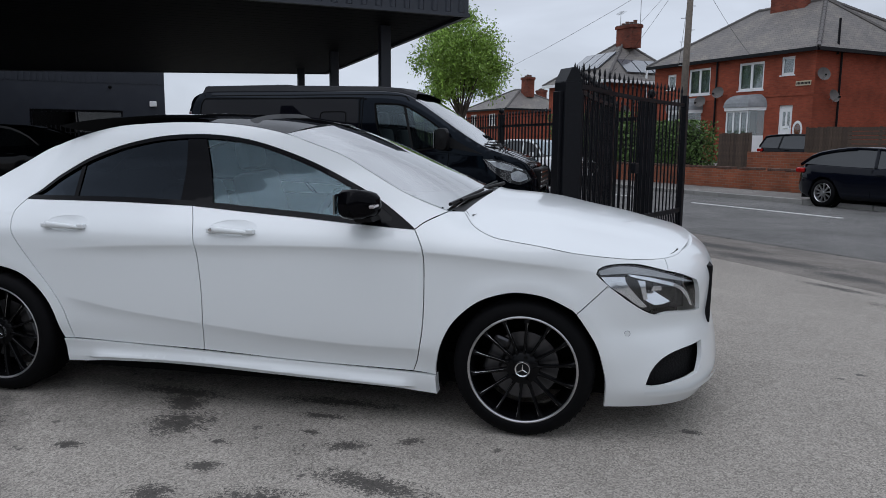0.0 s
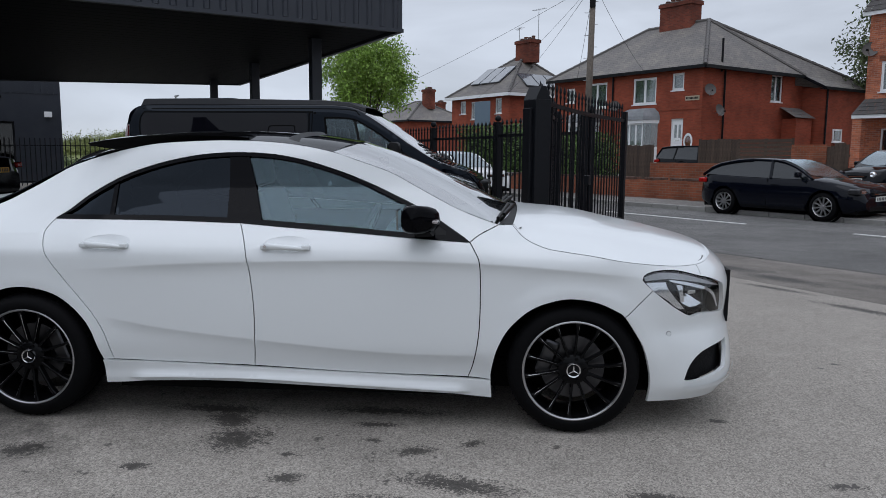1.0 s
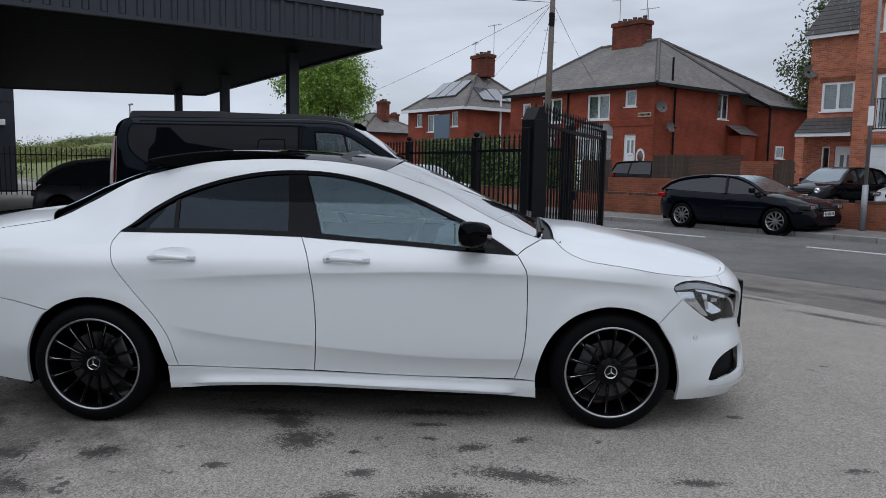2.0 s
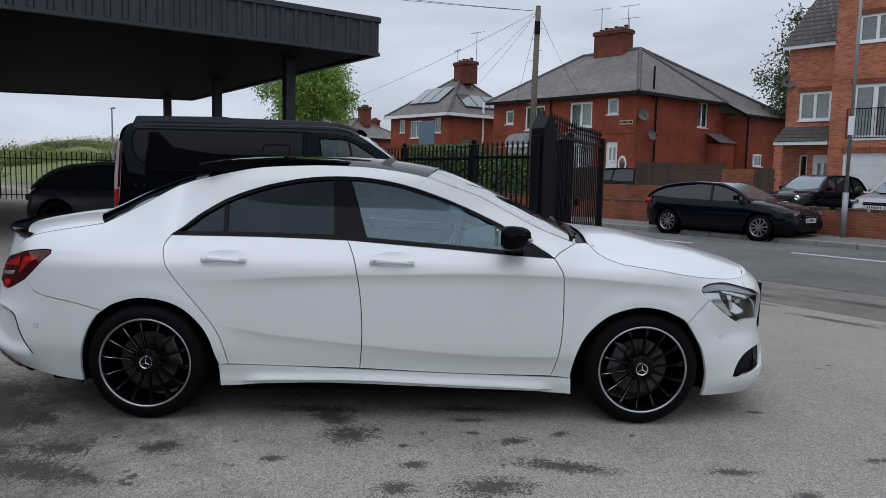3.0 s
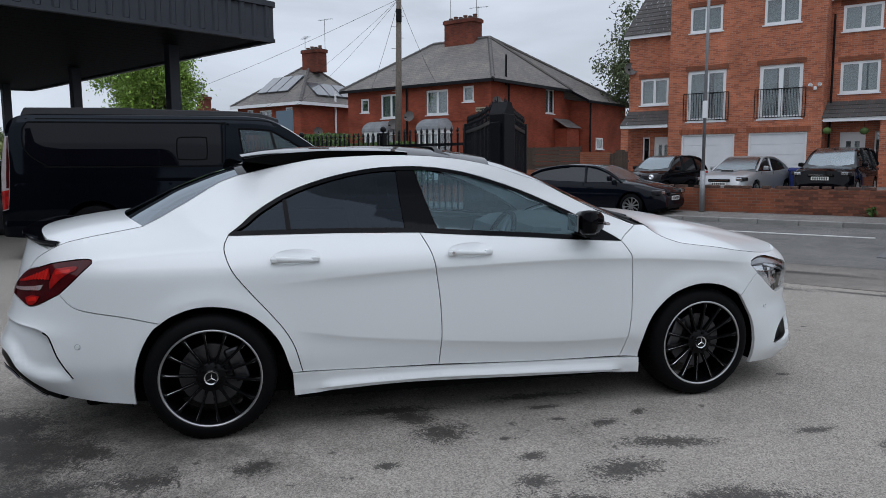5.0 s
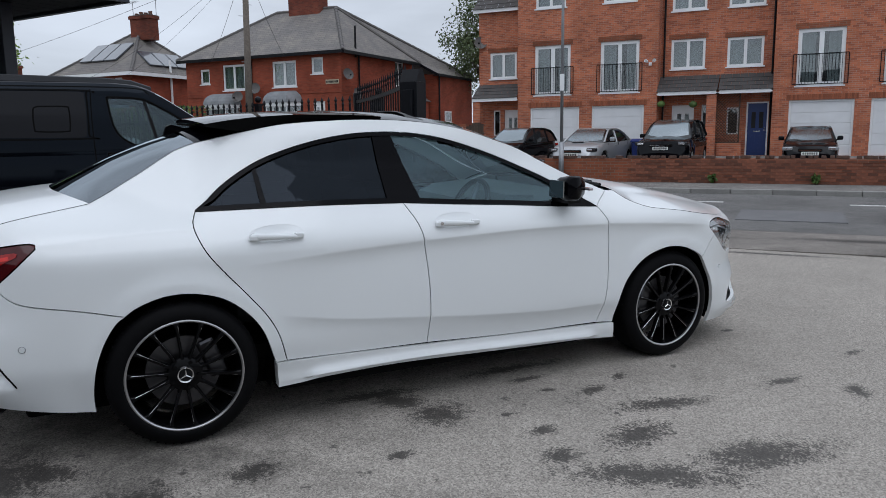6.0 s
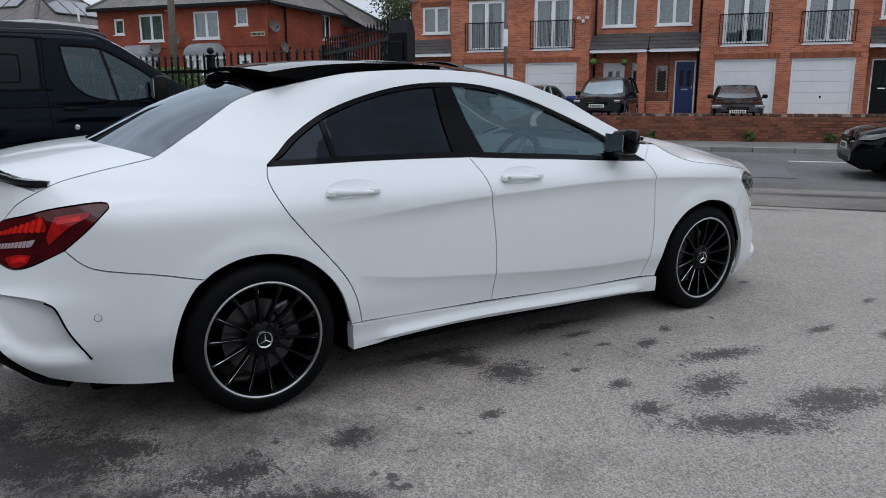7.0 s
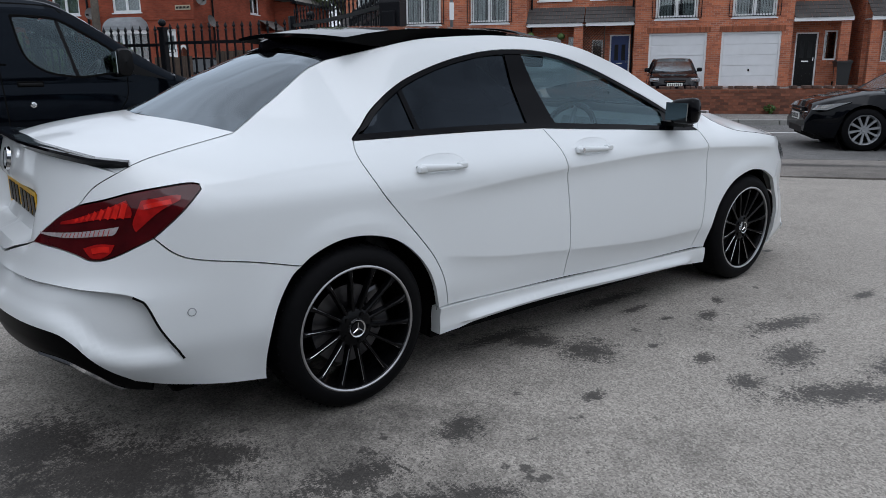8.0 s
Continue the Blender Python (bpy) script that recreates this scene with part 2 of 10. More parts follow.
def asphalt(name, base, wet=(), wet_colour=(0.022, 0.020, 0.018), speck=0.35, patch=0.2, damp_shade=(), spots=None):
    """Worn tarmac with aggregate specks, broad wear and damp patches: (x, y, long half, short half, turn). Broad soft
    ellipses darken it as damp and as shade.
    """
    m = bpy.data.materials.new(name)
    m.use_nodes = True
    n, l = m.node_tree.nodes, m.node_tree.links
    b = n["Principled BSDF"]
    pos = n.new("ShaderNodeTexCoord")

    def noise_at(scale, detail=3, rough=0.6):
        t = n.new("ShaderNodeTexNoise")
        t.inputs["Scale"].default_value, t.inputs["Detail"].default_value, t.inputs["Roughness"].default_value = scale, detail, rough
        l.new(pos.outputs["Object"], t.inputs["Vector"])
        return t.outputs[0]

    def ranged(value, a, c, lo, hi):
        t = n.new("ShaderNodeMapRange")
        t.inputs[1].default_value, t.inputs[2].default_value, t.inputs[3].default_value, t.inputs[4].default_value = a, c, lo, hi
        l.new(value, t.inputs[0])
        return t.outputs[0]

    def times(a, c):
        t = n.new("ShaderNodeMath")
        t.operation = "MULTIPLY"
        l.new(a, t.inputs[0])
        l.new(c, t.inputs[1])
        return t.outputs[0]

    stones = n.new("ShaderNodeTexVoronoi")
    stones.inputs["Scale"].default_value = 150
    l.new(pos.outputs["Object"], stones.inputs["Vector"])
    grit = ranged(stones.outputs["Color"], 0.1, 0.9, 1 - speck, 1 + speck)
    shade = times(times(grit, ranged(noise_at(260, 2), 0.3, 0.7, 0.8, 1.2)), times(ranged(noise_at(0.55, 5), 0.3, 0.7, 1 - patch, 1 + patch), ranged(noise_at(3.2, 6, 0.7), 0.3, 0.72, 1 + patch * 0.7, 1 - patch * 0.7)))
    colour = n.new("ShaderNodeMix")
    colour.data_type, colour.blend_type = "RGBA", "MULTIPLY"
    colour.inputs[0].default_value = 1.0
    colour.inputs[6].default_value = (*base, 1)
    l.new(shade, colour.inputs[7])
    last = colour.outputs[2]
    # soft ellipses dim the colour: damp by the tail, shade beside the car
    for x, y, a, c, turn, depth in damp_shade:
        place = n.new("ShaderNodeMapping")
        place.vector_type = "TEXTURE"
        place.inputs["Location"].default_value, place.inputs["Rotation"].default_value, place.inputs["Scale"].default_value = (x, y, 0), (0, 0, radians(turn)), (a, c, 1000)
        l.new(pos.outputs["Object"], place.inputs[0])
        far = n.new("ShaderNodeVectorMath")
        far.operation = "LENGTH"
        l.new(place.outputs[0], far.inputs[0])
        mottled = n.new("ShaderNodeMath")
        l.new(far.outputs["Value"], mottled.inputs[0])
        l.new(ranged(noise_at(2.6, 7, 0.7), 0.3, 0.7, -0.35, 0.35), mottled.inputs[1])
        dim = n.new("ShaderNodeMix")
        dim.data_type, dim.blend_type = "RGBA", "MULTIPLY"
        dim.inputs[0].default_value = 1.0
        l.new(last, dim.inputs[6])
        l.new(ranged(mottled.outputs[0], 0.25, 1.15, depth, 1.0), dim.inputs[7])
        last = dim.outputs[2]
    if wet:
        ragged = n.new("ShaderNodeTexNoise")
        ragged.inputs["Scale"].default_value, ragged.inputs["Detail"].default_value, ragged.inputs["Roughness"].default_value = 24.0, 8, 0.85
        l.new(pos.outputs["Object"], ragged.inputs["Vector"])
        porous = ranged(noise_at(95, 3, 0.7), 0.28, 0.72, -0.75, 0.75)
        both_edges = n.new("ShaderNodeMath")
        l.new(ranged(ragged.outputs[0], 0.25, 0.75, -1.3, 1.3), both_edges.inputs[0])
        l.new(porous, both_edges.inputs[1])
        edge = both_edges.outputs[0]
        most = None
        for x, y, a, c, turn in wet:
            place = n.new("ShaderNodeMapping")
            place.vector_type = "TEXTURE"
            place.inputs["Location"].default_value = (x, y, 0)
            place.inputs["Rotation"].default_value = (0, 0, radians(turn))
            place.inputs["Scale"].default_value = (a, c, 1000)
            l.new(pos.outputs["Object"], place.inputs[0])
            far = n.new("ShaderNodeVectorMath")
            far.operation = "LENGTH"
            l.new(place.outputs[0], far.inputs[0])
            inside = ranged(far.outputs["Value"], 0.0, 1.7, 1.0, -0.85)
            if most is None:
                most = inside
            else:
                t = n.new("ShaderNodeMath")
                t.operation = "MAXIMUM"
                l.new(most, t.inputs[0])
                l.new(inside, t.inputs[1])
                most = t.outputs[0]
        total = n.new("ShaderNodeMath")
        l.new(most, total.inputs[0])
        l.new(edge, total.inputs[1])
        wetness = ranged(total.outputs[0], 0.0, 0.22, 0.0, 0.84)
        if spots:
            x, y, a, c, turn = spots
            place = n.new("ShaderNodeMapping")
            place.vector_type = "TEXTURE"
            place.inputs["Location"].default_value, place.inputs["Rotation"].default_value, place.inputs["Scale"].default_value = (x, y, 0), (0, 0, radians(turn)), (a, c, 1000)
            l.new(pos.outputs["Object"], place.inputs[0])
            far = n.new("ShaderNodeVectorMath")
            far.operation = "LENGTH"
            l.new(place.outputs[0], far.inputs[0])
            sum_up = n.new("ShaderNodeMath")
            l.new(noise_at(7.5, 5, 0.62), sum_up.inputs[0])
            l.new(ranged(far.outputs["Value"], 0.3, 1.4, 0.0, -0.13), sum_up.inputs[1])
            either = n.new("ShaderNodeMath")
            either.operation = "MAXIMUM"
            l.new(wetness, either.inputs[0])
            l.new(ranged(sum_up.outputs[0], 0.645, 0.675, 0.0, 0.75), either.inputs[1])
            wetness = either.outputs[0]
        damp = n.new("ShaderNodeMix")
        damp.data_type = "RGBA"
        l.new(wetness, damp.inputs[0])
        l.new(last, damp.inputs[6])
        damp.inputs[7].default_value = (*wet_colour, 1)
        last = damp.outputs[2]
        l.new(ranged(wetness, 0, 0.8, 0.9, 0.62), b.inputs["Roughness"])
    else:
        b.inputs["Roughness"].default_value = 0.9
    b.inputs["Specular IOR Level"].default_value = 0.3
    l.new(last, b.inputs["Base Color"])
    relief = n.new("ShaderNodeBump")
    relief.inputs["Strength"].default_value, relief.inputs["Distance"].default_value = 0.35, 0.006
    l.new(grit, relief.inputs["Height"])
    l.new(relief.outputs[0], b.inputs["Normal"])
    return m


# damp patches on the forecourt: place, half lengths, turn
WET = [(1.12, -1.02, 0.16, 0.13, 20), (1.00, -0.78, 0.16, 0.10, -50), (0.19, -1.21, 0.11, 0.075, 10), (0.93, -0.66, 0.26, 0.06, -5), (1.75, -0.62, 0.30, 0.05, 0), (1.74, -0.80, 0.12, 0.035, 0),
       (2.23, -0.99, 0.06, 0.035, 20), (1.76, -0.99, 0.05, 0.025, 0), (1.40, -1.17, 0.06, 0.025, 0), (1.96, -1.09, 0.10, 0.05, 20), (2.16, -1.40, 0.26, 0.07, -12), (1.80, -1.63, 0.20, 0.10, 10),
       (1.46, -1.40, 0.08, 0.045, 0), (1.38, -1.65, 0.09, 0.07, 0), (0.77, -1.34, 0.07, 0.04, 0), (1.60, -1.95, 0.36, 0.10, -30), (2.15, -2.02, 0.34, 0.12, -10), (2.97, -1.45, 0.13, 0.04, 0), (3.77, -1.30, 0.09, 0.03, 0),
       (3.19, -1.72, 0.10, 0.06, 50), (-0.30, -1.25, 0.20, 0.10, -10), (-0.28, -1.50, 0.32, 0.12, -20), (-0.87, -0.75, 0.42, 0.22, -30), (-0.57, -0.85, 0.18, 0.08, -30), (-1.05, -0.42, 0.25, 0.25, 0), (-0.75, -1.35, 0.34, 0.24, 0),
       (-0.05, -1.55, 0.16, 0.05, -30), (-1.35, -1.1, 0.45, 0.4, 0), (4.48, 0.42, 0.035, 0.02, 0), (4.35, 0.32, 0.03, 0.018, 0), (3.45, -0.62, 0.05, 0.03, 0), (5.6, 2.3, 0.5, 0.10, -50), (6.4, 1.6, 0.8, 0.09, -50), (5.2, 3.4, 0.4, 0.09, -50)]
FOOT_WET = [(-1.0, 7.1, 0.9, 0.30, 10), (0.2, 6.9, 0.5, 0.22, 0), (-2.2, 7.6, 0.8, 0.25, 0), (1.6, 7.4, 0.9, 0.2, 0), (4.0, 7.6, 1.3, 0.22, 0), (7.0, 7.3, 1.2, 0.2, 0)]
# first ellipse: damp and shade off the tail; other two: car's painted shade
FORECOURT = asphalt("forecourt_tarmac", (0.292, 0.268, 0.236), WET, speck=0.42, patch=0.10, spots=(0.7, -1.2, 3.4, 1.5, 0), damp_shade=[(-1.75, -1.3, 2.4, 1.5, -30, 0.2), (-0.3, -0.75, 1.3, 0.5, 0, 0.6), (1.2, -0.75, 1.6, 0.6, -5, 0.72)])
ROAD_TAR = asphalt("road_tarmac", (0.132, 0.129, 0.124), speck=0.6, patch=0.24)
FOOTWAY = asphalt("footway_tarmac", (0.178, 0.162, 0.144), FOOT_WET, speck=0.35, patch=0.3)
FAR_FOOTWAY = asphalt("far_footway_tarmac", (0.165, 0.155, 0.143), speck=0.4, patch=0.28)
KERB = material("kerb_concrete", (0.24, 0.235, 0.22), 0.85, spread=0.2, grain=25, bump=0.2, stain=0.4, stain_colour=(0.09, 0.09, 0.085), per_piece=0.15)
ROAD_LINE = material("white_road_paint", (0.62, 0.62, 0.60), 0.7, spread=0.2, grain=40, stain=0.35, stain_colour=(0.2, 0.2, 0.2), stain_size=6)
CLAD = material("anthracite_cladding", (0.017, 0.021, 0.031), 0.45, 0.0, spread=0.06, grain=2.5, stain=0.25, stain_colour=(0.045, 0.05, 0.06))
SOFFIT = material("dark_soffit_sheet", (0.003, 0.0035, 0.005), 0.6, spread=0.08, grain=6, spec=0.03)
IRON = material("black_painted_iron", (0.005, 0.0055, 0.0075), 0.4, spread=0.25, grain=30, bump=0.05, spec=0.18)
TOWN_BRICK = brick_material("townhouse_brick", (0.55, 0.182, 0.092), (0.275, 0.088, 0.055), (0.41, 0.30, 0.24), soot=0.3)
RED_BRICK = brick_material("red_semi_brick", (0.34, 0.080, 0.042), (0.25, 0.058, 0.032), (0.25, 0.088, 0.056), soot=0.4)
STACK_BRICK = brick_material("sooty_chimney_brick", (0.22, 0.060, 0.036), (0.13, 0.042, 0.028), (0.16, 0.075, 0.055), soot=0.6)
WALL_BRICK = brick_material("boundary_brick", (0.31, 0.098, 0.048), (0.20, 0.066, 0.036), (0.20, 0.155, 0.12), soot=0.5)
SLATE = material("roof_slate", (0.105, 0.098, 0.094), 0.75, spread=0.15, grain=9, bump=0.15, stain=0.4, stain_colour=(0.17, 0.16, 0.14), stain_size=0.9)
TILE = material("concrete_roof_tile", (0.055, 0.050, 0.048), 0.8, spread=0.2, grain=20, bump=0.2, stain=0.3, stain_colour=(0.10, 0.09, 0.08), per_piece=0.15)
UPVC = material("white_upvc", (0.80, 0.81, 0.81), 0.4, spread=0.03, grain=4)
GARAGE_WHITE = material("white_garage_door", (0.70, 0.71, 0.72), 0.45, spread=0.04, grain=3, stain=0.15, stain_colour=(0.5, 0.5, 0.48))
# near-black colour that paints the shade of unlit rooms behind glass
ROOM_SHADE = material("room_shade", (0.02, 0.022, 0.024), 0.9, spread=0.2)
CURTAIN = material("pale_net_curtain", (0.66, 0.68, 0.69), 0.9, spread=0.12, grain=9)
OLD_WOOD = material("weathered_fence_wood", (0.062, 0.042, 0.030), 0.85, spread=0.3, grain=16, bump=0.2, per_piece=0.25)
POLE_WOOD = material("telegraph_pole_wood", (0.13, 0.11, 0.09), 0.85, spread=0.25, grain=14, bump=0.2)
GALV = material("galvanised_steel", (0.30, 0.31, 0.32), 0.5, 0.6, spread=0.12, grain=20)
BARK = material("tree_bark", (0.07, 0.055, 0.04), 0.9, spread=0.3, grain=20, bump=0.4)
LEAF_BRIGHT = material("fresh_spring_leaves", (0.20, 0.32, 0.045), 0.6, spread=0.35, grain=2.0, per_piece=0.35)
LEAF_DARK = material("hedge_leaves", (0.075, 0.135, 0.028), 0.65, spread=0.35, grain=3.0, per_piece=0.4)
LEAF_FAR = material("far_tree_leaves", (0.085, 0.115, 0.045), 0.7, spread=0.35, grain=2.0, per_piece=0.35)
GRASS = material("rough_grass", (0.15, 0.175, 0.05), 0.9, spread=0.35, grain=0.5, stain=0.5, stain_colour=(0.06, 0.085, 0.028), stain_size=9.0)
SCRUB = material("scrub_leaves", (0.19, 0.215, 0.07), 0.75, spread=0.35, grain=1.0, per_piece=0.4)
DOOR_BLUE = material("blue_door", (0.012, 0.035, 0.15), 0.35, spread=0.06)
DOOR_BLACK = material("black_door", (0.005, 0.0055, 0.006), 0.3, spread=0.06, spec=0.2)
BIN_BLUE = material("blue_bin_plastic", (0.012, 0.03, 0.16), 0.45, spread=0.08)
BIN_BLACK = material("black_bin_plastic", (0.015, 0.016, 0.017), 0.5, spread=0.1)
SOLAR = material("solar_panel_glass", (0.10, 0.11, 0.125), 0.15, spread=0.05, coat=1.0)
SIGN_STONE = material("pale_street_sign", (0.42, 0.36, 0.26), 0.7, spread=0.08)
SIGN_BLUE = material("blue_grey_sign", (0.12, 0.17, 0.22), 0.5, spread=0.08)
LEAD = material("grey_lead_sheet", (0.19, 0.20, 0.21), 0.6, spread=0.1, grain=8, stain=0.4, stain_colour=(0.34, 0.35, 0.36))

# ---- mesh helpers ----


def part(name, bm, mat, parent=None, label="", smooth=False, m=None):
    data = bpy.data.meshes.new(name)
    bm.to_mesh(data)
    bm.free()
    data.materials.append(mat)
    if smooth:
        data.shade_smooth()
    ob = new(name, data)
    if parent is not None:
        ob.parent = parent
    if m is not None:
        ob.matrix_basis = m
    if label:
        ob["label"] = label
    return ob


def thing(name, m, label, category, group="", kind=""):
    return tagged(new_at(name, m), label, category, group, kind)


def new_at(name, m, data=None):
    ob = new(name, data)
    ob.matrix_basis = m
    return ob


def box(bm, x0, x1, y0, y1, z0, z1, bevel=0.0):
    v = [bm.verts.new((x, y, z)) for x in (x0, x1) for y in (y0, y1) for z in (z0, z1)]
    faces = [bm.faces.new([v[i] for i in q]) for q in ((0, 1, 3, 2), (4, 6, 7, 5), (0, 4, 5, 1), (2, 3, 7, 6), (0, 2, 6, 4), (1, 5, 7, 3))]
    if bevel:
        edges = list({e for f in faces for e in f.edges})
        bmesh.ops.bevel(bm, geom=edges, offset=bevel, segments=2, affect="EDGES", profile=0.5)
    return bm


def boxed(*args, bevel=0.0):
    return box(bmesh.new(), *args, bevel=bevel)


def prism(bm, outline, axis, a, b):
    """An outline in the two other axes, drawn out along axis from a to b."""
    def at(p, d):
        return {"x": (d, p[0], p[1]), "y": (p[0], d, p[1]), "z": (p[0], p[1], d)}[axis]
    lo, hi = [bm.verts.new(at(p, a)) for p in outline], [bm.verts.new(at(p, b)) for p in outline]
    k = len(outline)
    bm.faces.new(lo)
    bm.faces.new(hi)
    for i in range(k):
        bm.faces.new((lo[i], lo[(i + 1) % k], hi[(i + 1) % k], hi[i]))
    bmesh.ops.recalc_face_normals(bm, faces=bm.faces)
    return bm


def rod(bm, a, b, r, r2=None, seg=8, caps=True):
    a, b = Vector(a), Vector(b)
    r2 = r if r2 is None else r2
    d = (b - a).normalized()
    u = d.orthogonal().normalized()
    w = d.cross(u)
    rings = []
    for p, q in ((a, r), (b, r2)):
        rings.append([bm.verts.new(p + q * (math.cos(t) * u + math.sin(t) * w)) for t in (2 * math.pi * i / seg for i in range(seg))])
    for i in range(seg):
        bm.faces.new((rings[0][i], rings[0][(i + 1) % seg], rings[1][(i + 1) % seg], rings[1][i]))
    if caps:
        bm.faces.new(rings[0][::-1])
        bm.faces.new(rings[1])
    return bm


def lathe(profile, seg=32, axis="y", cap=False):
    """A profile of (along, radius) turned round an axis."""
    bm = bmesh.new()
    rings = []
    for d, r in profile:
        ring = []
        for i in range(seg):
            t = 2 * math.pi * i / seg
            c, s = r * math.cos(t), r * math.sin(t)
            ring.append(bm.verts.new({"x": (d, c, s), "y": (c, d, s), "z": (c, s, d)}[axis]))
        rings.append(ring)
    for a, b in zip(rings, rings[1:]):
        for i in range(seg):
            bm.faces.new((a[i], a[(i + 1) % seg], b[(i + 1) % seg], b[i]))
    if cap:
        bm.faces.new(rings[0])
        bm.faces.new(rings[-1])
    bmesh.ops.remove_doubles(bm, verts=bm.verts, dist=1e-5)
    bmesh.ops.recalc_face_normals(bm, faces=bm.faces)
    return bm


def wall_cells(bm, x0, x1, z0, z1, y0, y1, openings, axis="x"):
    """A wall with rectangular openings (x from, x to, z from, z to) through it, as one connected mesh."""
    xs = sorted({x0, x1, *(o[0] for o in openings), *(o[1] for o in openings)})
    zs = sorted({z0, z1, *(o[2] for o in openings), *(o[3] for o in openings)})
    made = {}

    def at(i, k, y):
        key = (i, k, y)
        if key not in made:
            made[key] = bm.verts.new((xs[i], y, zs[k]) if axis == "x" else (y, xs[i], zs[k]))
        return made[key]

    def solid(i, k):
        if not (0 <= i < len(xs) - 1 and 0 <= k < len(zs) - 1):
            return False
        return not any(o[0] <= xs[i] and xs[i + 1] <= o[1] and o[2] <= zs[k] and zs[k + 1] <= o[3] for o in openings)
    for i in range(len(xs) - 1):
        for k in range(len(zs) - 1):
            if not solid(i, k):
                continue
            for y in (y0, y1):
                bm.faces.new((at(i, k, y), at(i + 1, k, y), at(i + 1, k + 1, y), at(i, k + 1, y)))
            for di, dk, p, q in ((-1, 0, (i, k), (i, k + 1)), (1, 0, (i + 1, k), (i + 1, k + 1)), (0, -1, (i, k), (i + 1, k)), (0, 1, (i, k + 1), (i + 1, k + 1))):
                if not solid(i + di, k + dk):
                    bm.faces.new((at(*p, y0), at(*q, y0), at(*q, y1), at(*p, y1)))
    bmesh.ops.recalc_face_normals(bm, faces=bm.faces)
    return bm


# ---- ground, road and pavements: x runs along the road, y across it to the houses ----
ROAD = pose(0, 0, 0, 0, 0, -52)
TAN = math.tan(radians(1.6))


def ground_height(x, y):
    u = 0.788 * x + 0.616 * y
    t = min(max((u - 3.0) / 5.6, 0.0), 1.0)
    t = t * t * (3 - 2 * t)
    return TAN * min(max(y, -9.0), 6.0) * (1 - t) - 0.12 * t


def build_ground():
    bm = bmesh.new()
    us = [-400, -100, -40, -20, -12, *[-9 + 0.6 * i for i in range(30)], 8.56, 8.6, 16.2, 30, 80, 300, 900]
    vs = [-900, -300, -100, -50, -30, *[-20 + 1.0 * i for i in range(41)], 30, 60, 200, 900]
    rows = []
    for u in us:
        row = []
        for v in vs:
            x, y = 0.788 * u + 0.616 * v, 0.616 * u - 0.788 * v
            z = ground_height(x, y) if u <= 8.57 else -0.35
            row.append(bm.verts.new((x, y, z)))
        rows.append(row)
    for a, b in zip(rows, rows[1:]):
        for i in range(len(vs) - 1):
            bm.faces.new((a[i], a[i + 1], b[i + 1], b[i]))
    bmesh.ops.recalc_face_normals(bm, faces=bm.faces)
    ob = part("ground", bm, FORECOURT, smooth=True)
    return tagged(ob, "worn grey tarmac forecourt with dark damp patches and shade painted beside the car", "ground", kind="structure")


build_ground()


def strip(name, x0, x1, outline, mat, label, category):
    """A long piece of road or pavement: its cross-section (across, up) drawn along the road."""
    bm = prism(bmesh.new(), outline, "x", x0, x1)
    return tagged(part(name, bm, mat, m=ROAD), label, category, kind="structure")


strip("road", -160, 120, [(8.72, -0.34), (8.72, -0.15), (12.4, -0.13), (16.0, -0.17), (16.0, -0.34)], ROAD_TAR, "dark grey patched tarmac road", "road")
strip("pavement_near", -160, 120, [(6.35, -0.34), (6.35, -0.05), (6.6, -0.04), (8.0, -0.085), (8.56, -0.11), (8.56, -0.34)], FOOTWAY, "dark damp tarmac footway crossing at the yard entrance", "pavement")
strip("pavement_far", -160, 120, [(16.14, -0.34), (16.14, -0.055), (17.72, -0.02), (17.72, -0.34)], FAR_FOOTWAY, "pale grey tarmac footway along the garden walls", "pavement")
strip("ground_front_gardens", -160, -9.5, [(17.9, -0.34), (17.9, 0.20), (24, 0.24), (28.4, 0.26), (28.9, 0.40), (60, 0.42), (60, -0.34)], FAR_FOOTWAY, "raised tarmac parking fronts before the houses", "ground")
strip("ground_house_fronts", -9.5, 120, [(17.9, -0.34), (17.9, 0.02), (27.0, 0.07), (28.8, 0.12), (29.3, 0.33), (60, 0.40), (60, -0.34)], FAR_FOOTWAY, "tarmac parking fronts before the brick townhouses", "ground")


def kerb(name, y0, y1, z1, x0, x1, label):
    base = thing(name, ROAD, label, "kerb", kind="structure")
    data = None
    x = x0
    while x < x1:
        if data is None:
            ob = part("kerb_stone", boxed(0, 0.902, y0, y1, -0.33, z1, bevel=0.012), KERB, base)
            data = ob.data
        else:
            ob = new("kerb_stone", data)
            ob.parent = base
        ob.location = (x, 0, random.uniform(-0.004, 0.004))
        x += 0.914
    return base


kerb("kerb_far", 16.0, 16.14, -0.05, -24, 22, "weathered concrete kerb stones along the far footway")
KERB = material("damp_dark_kerb", (0.085, 0.08, 0.074), 0.85, spread=0.25, grain=25, bump=0.2, stain=0.5, stain_colour=(0.05, 0.048, 0.045), per_piece=0.2)
kerb("kerb_near", 8.57, 8.72, -0.115, -14, 18, "flush dropped dark concrete kerb stones at the entrance")

for i in range(-4, 4):
    x0 = -2.35 + 6.3 * i
    mark = part("road_marking", boxed(x0, x0 + 4.0, 13.38, 13.50, -0.16, -0.1315), ROAD_LINE, m=ROAD)
    tagged(mark, "worn white centre-line dash on the road", "road marking", "centre line dashes", "structure")
PATCH = asphalt("road_repair_patch", (0.15, 0.15, 0.152), speck=0.25, patch=0.1)
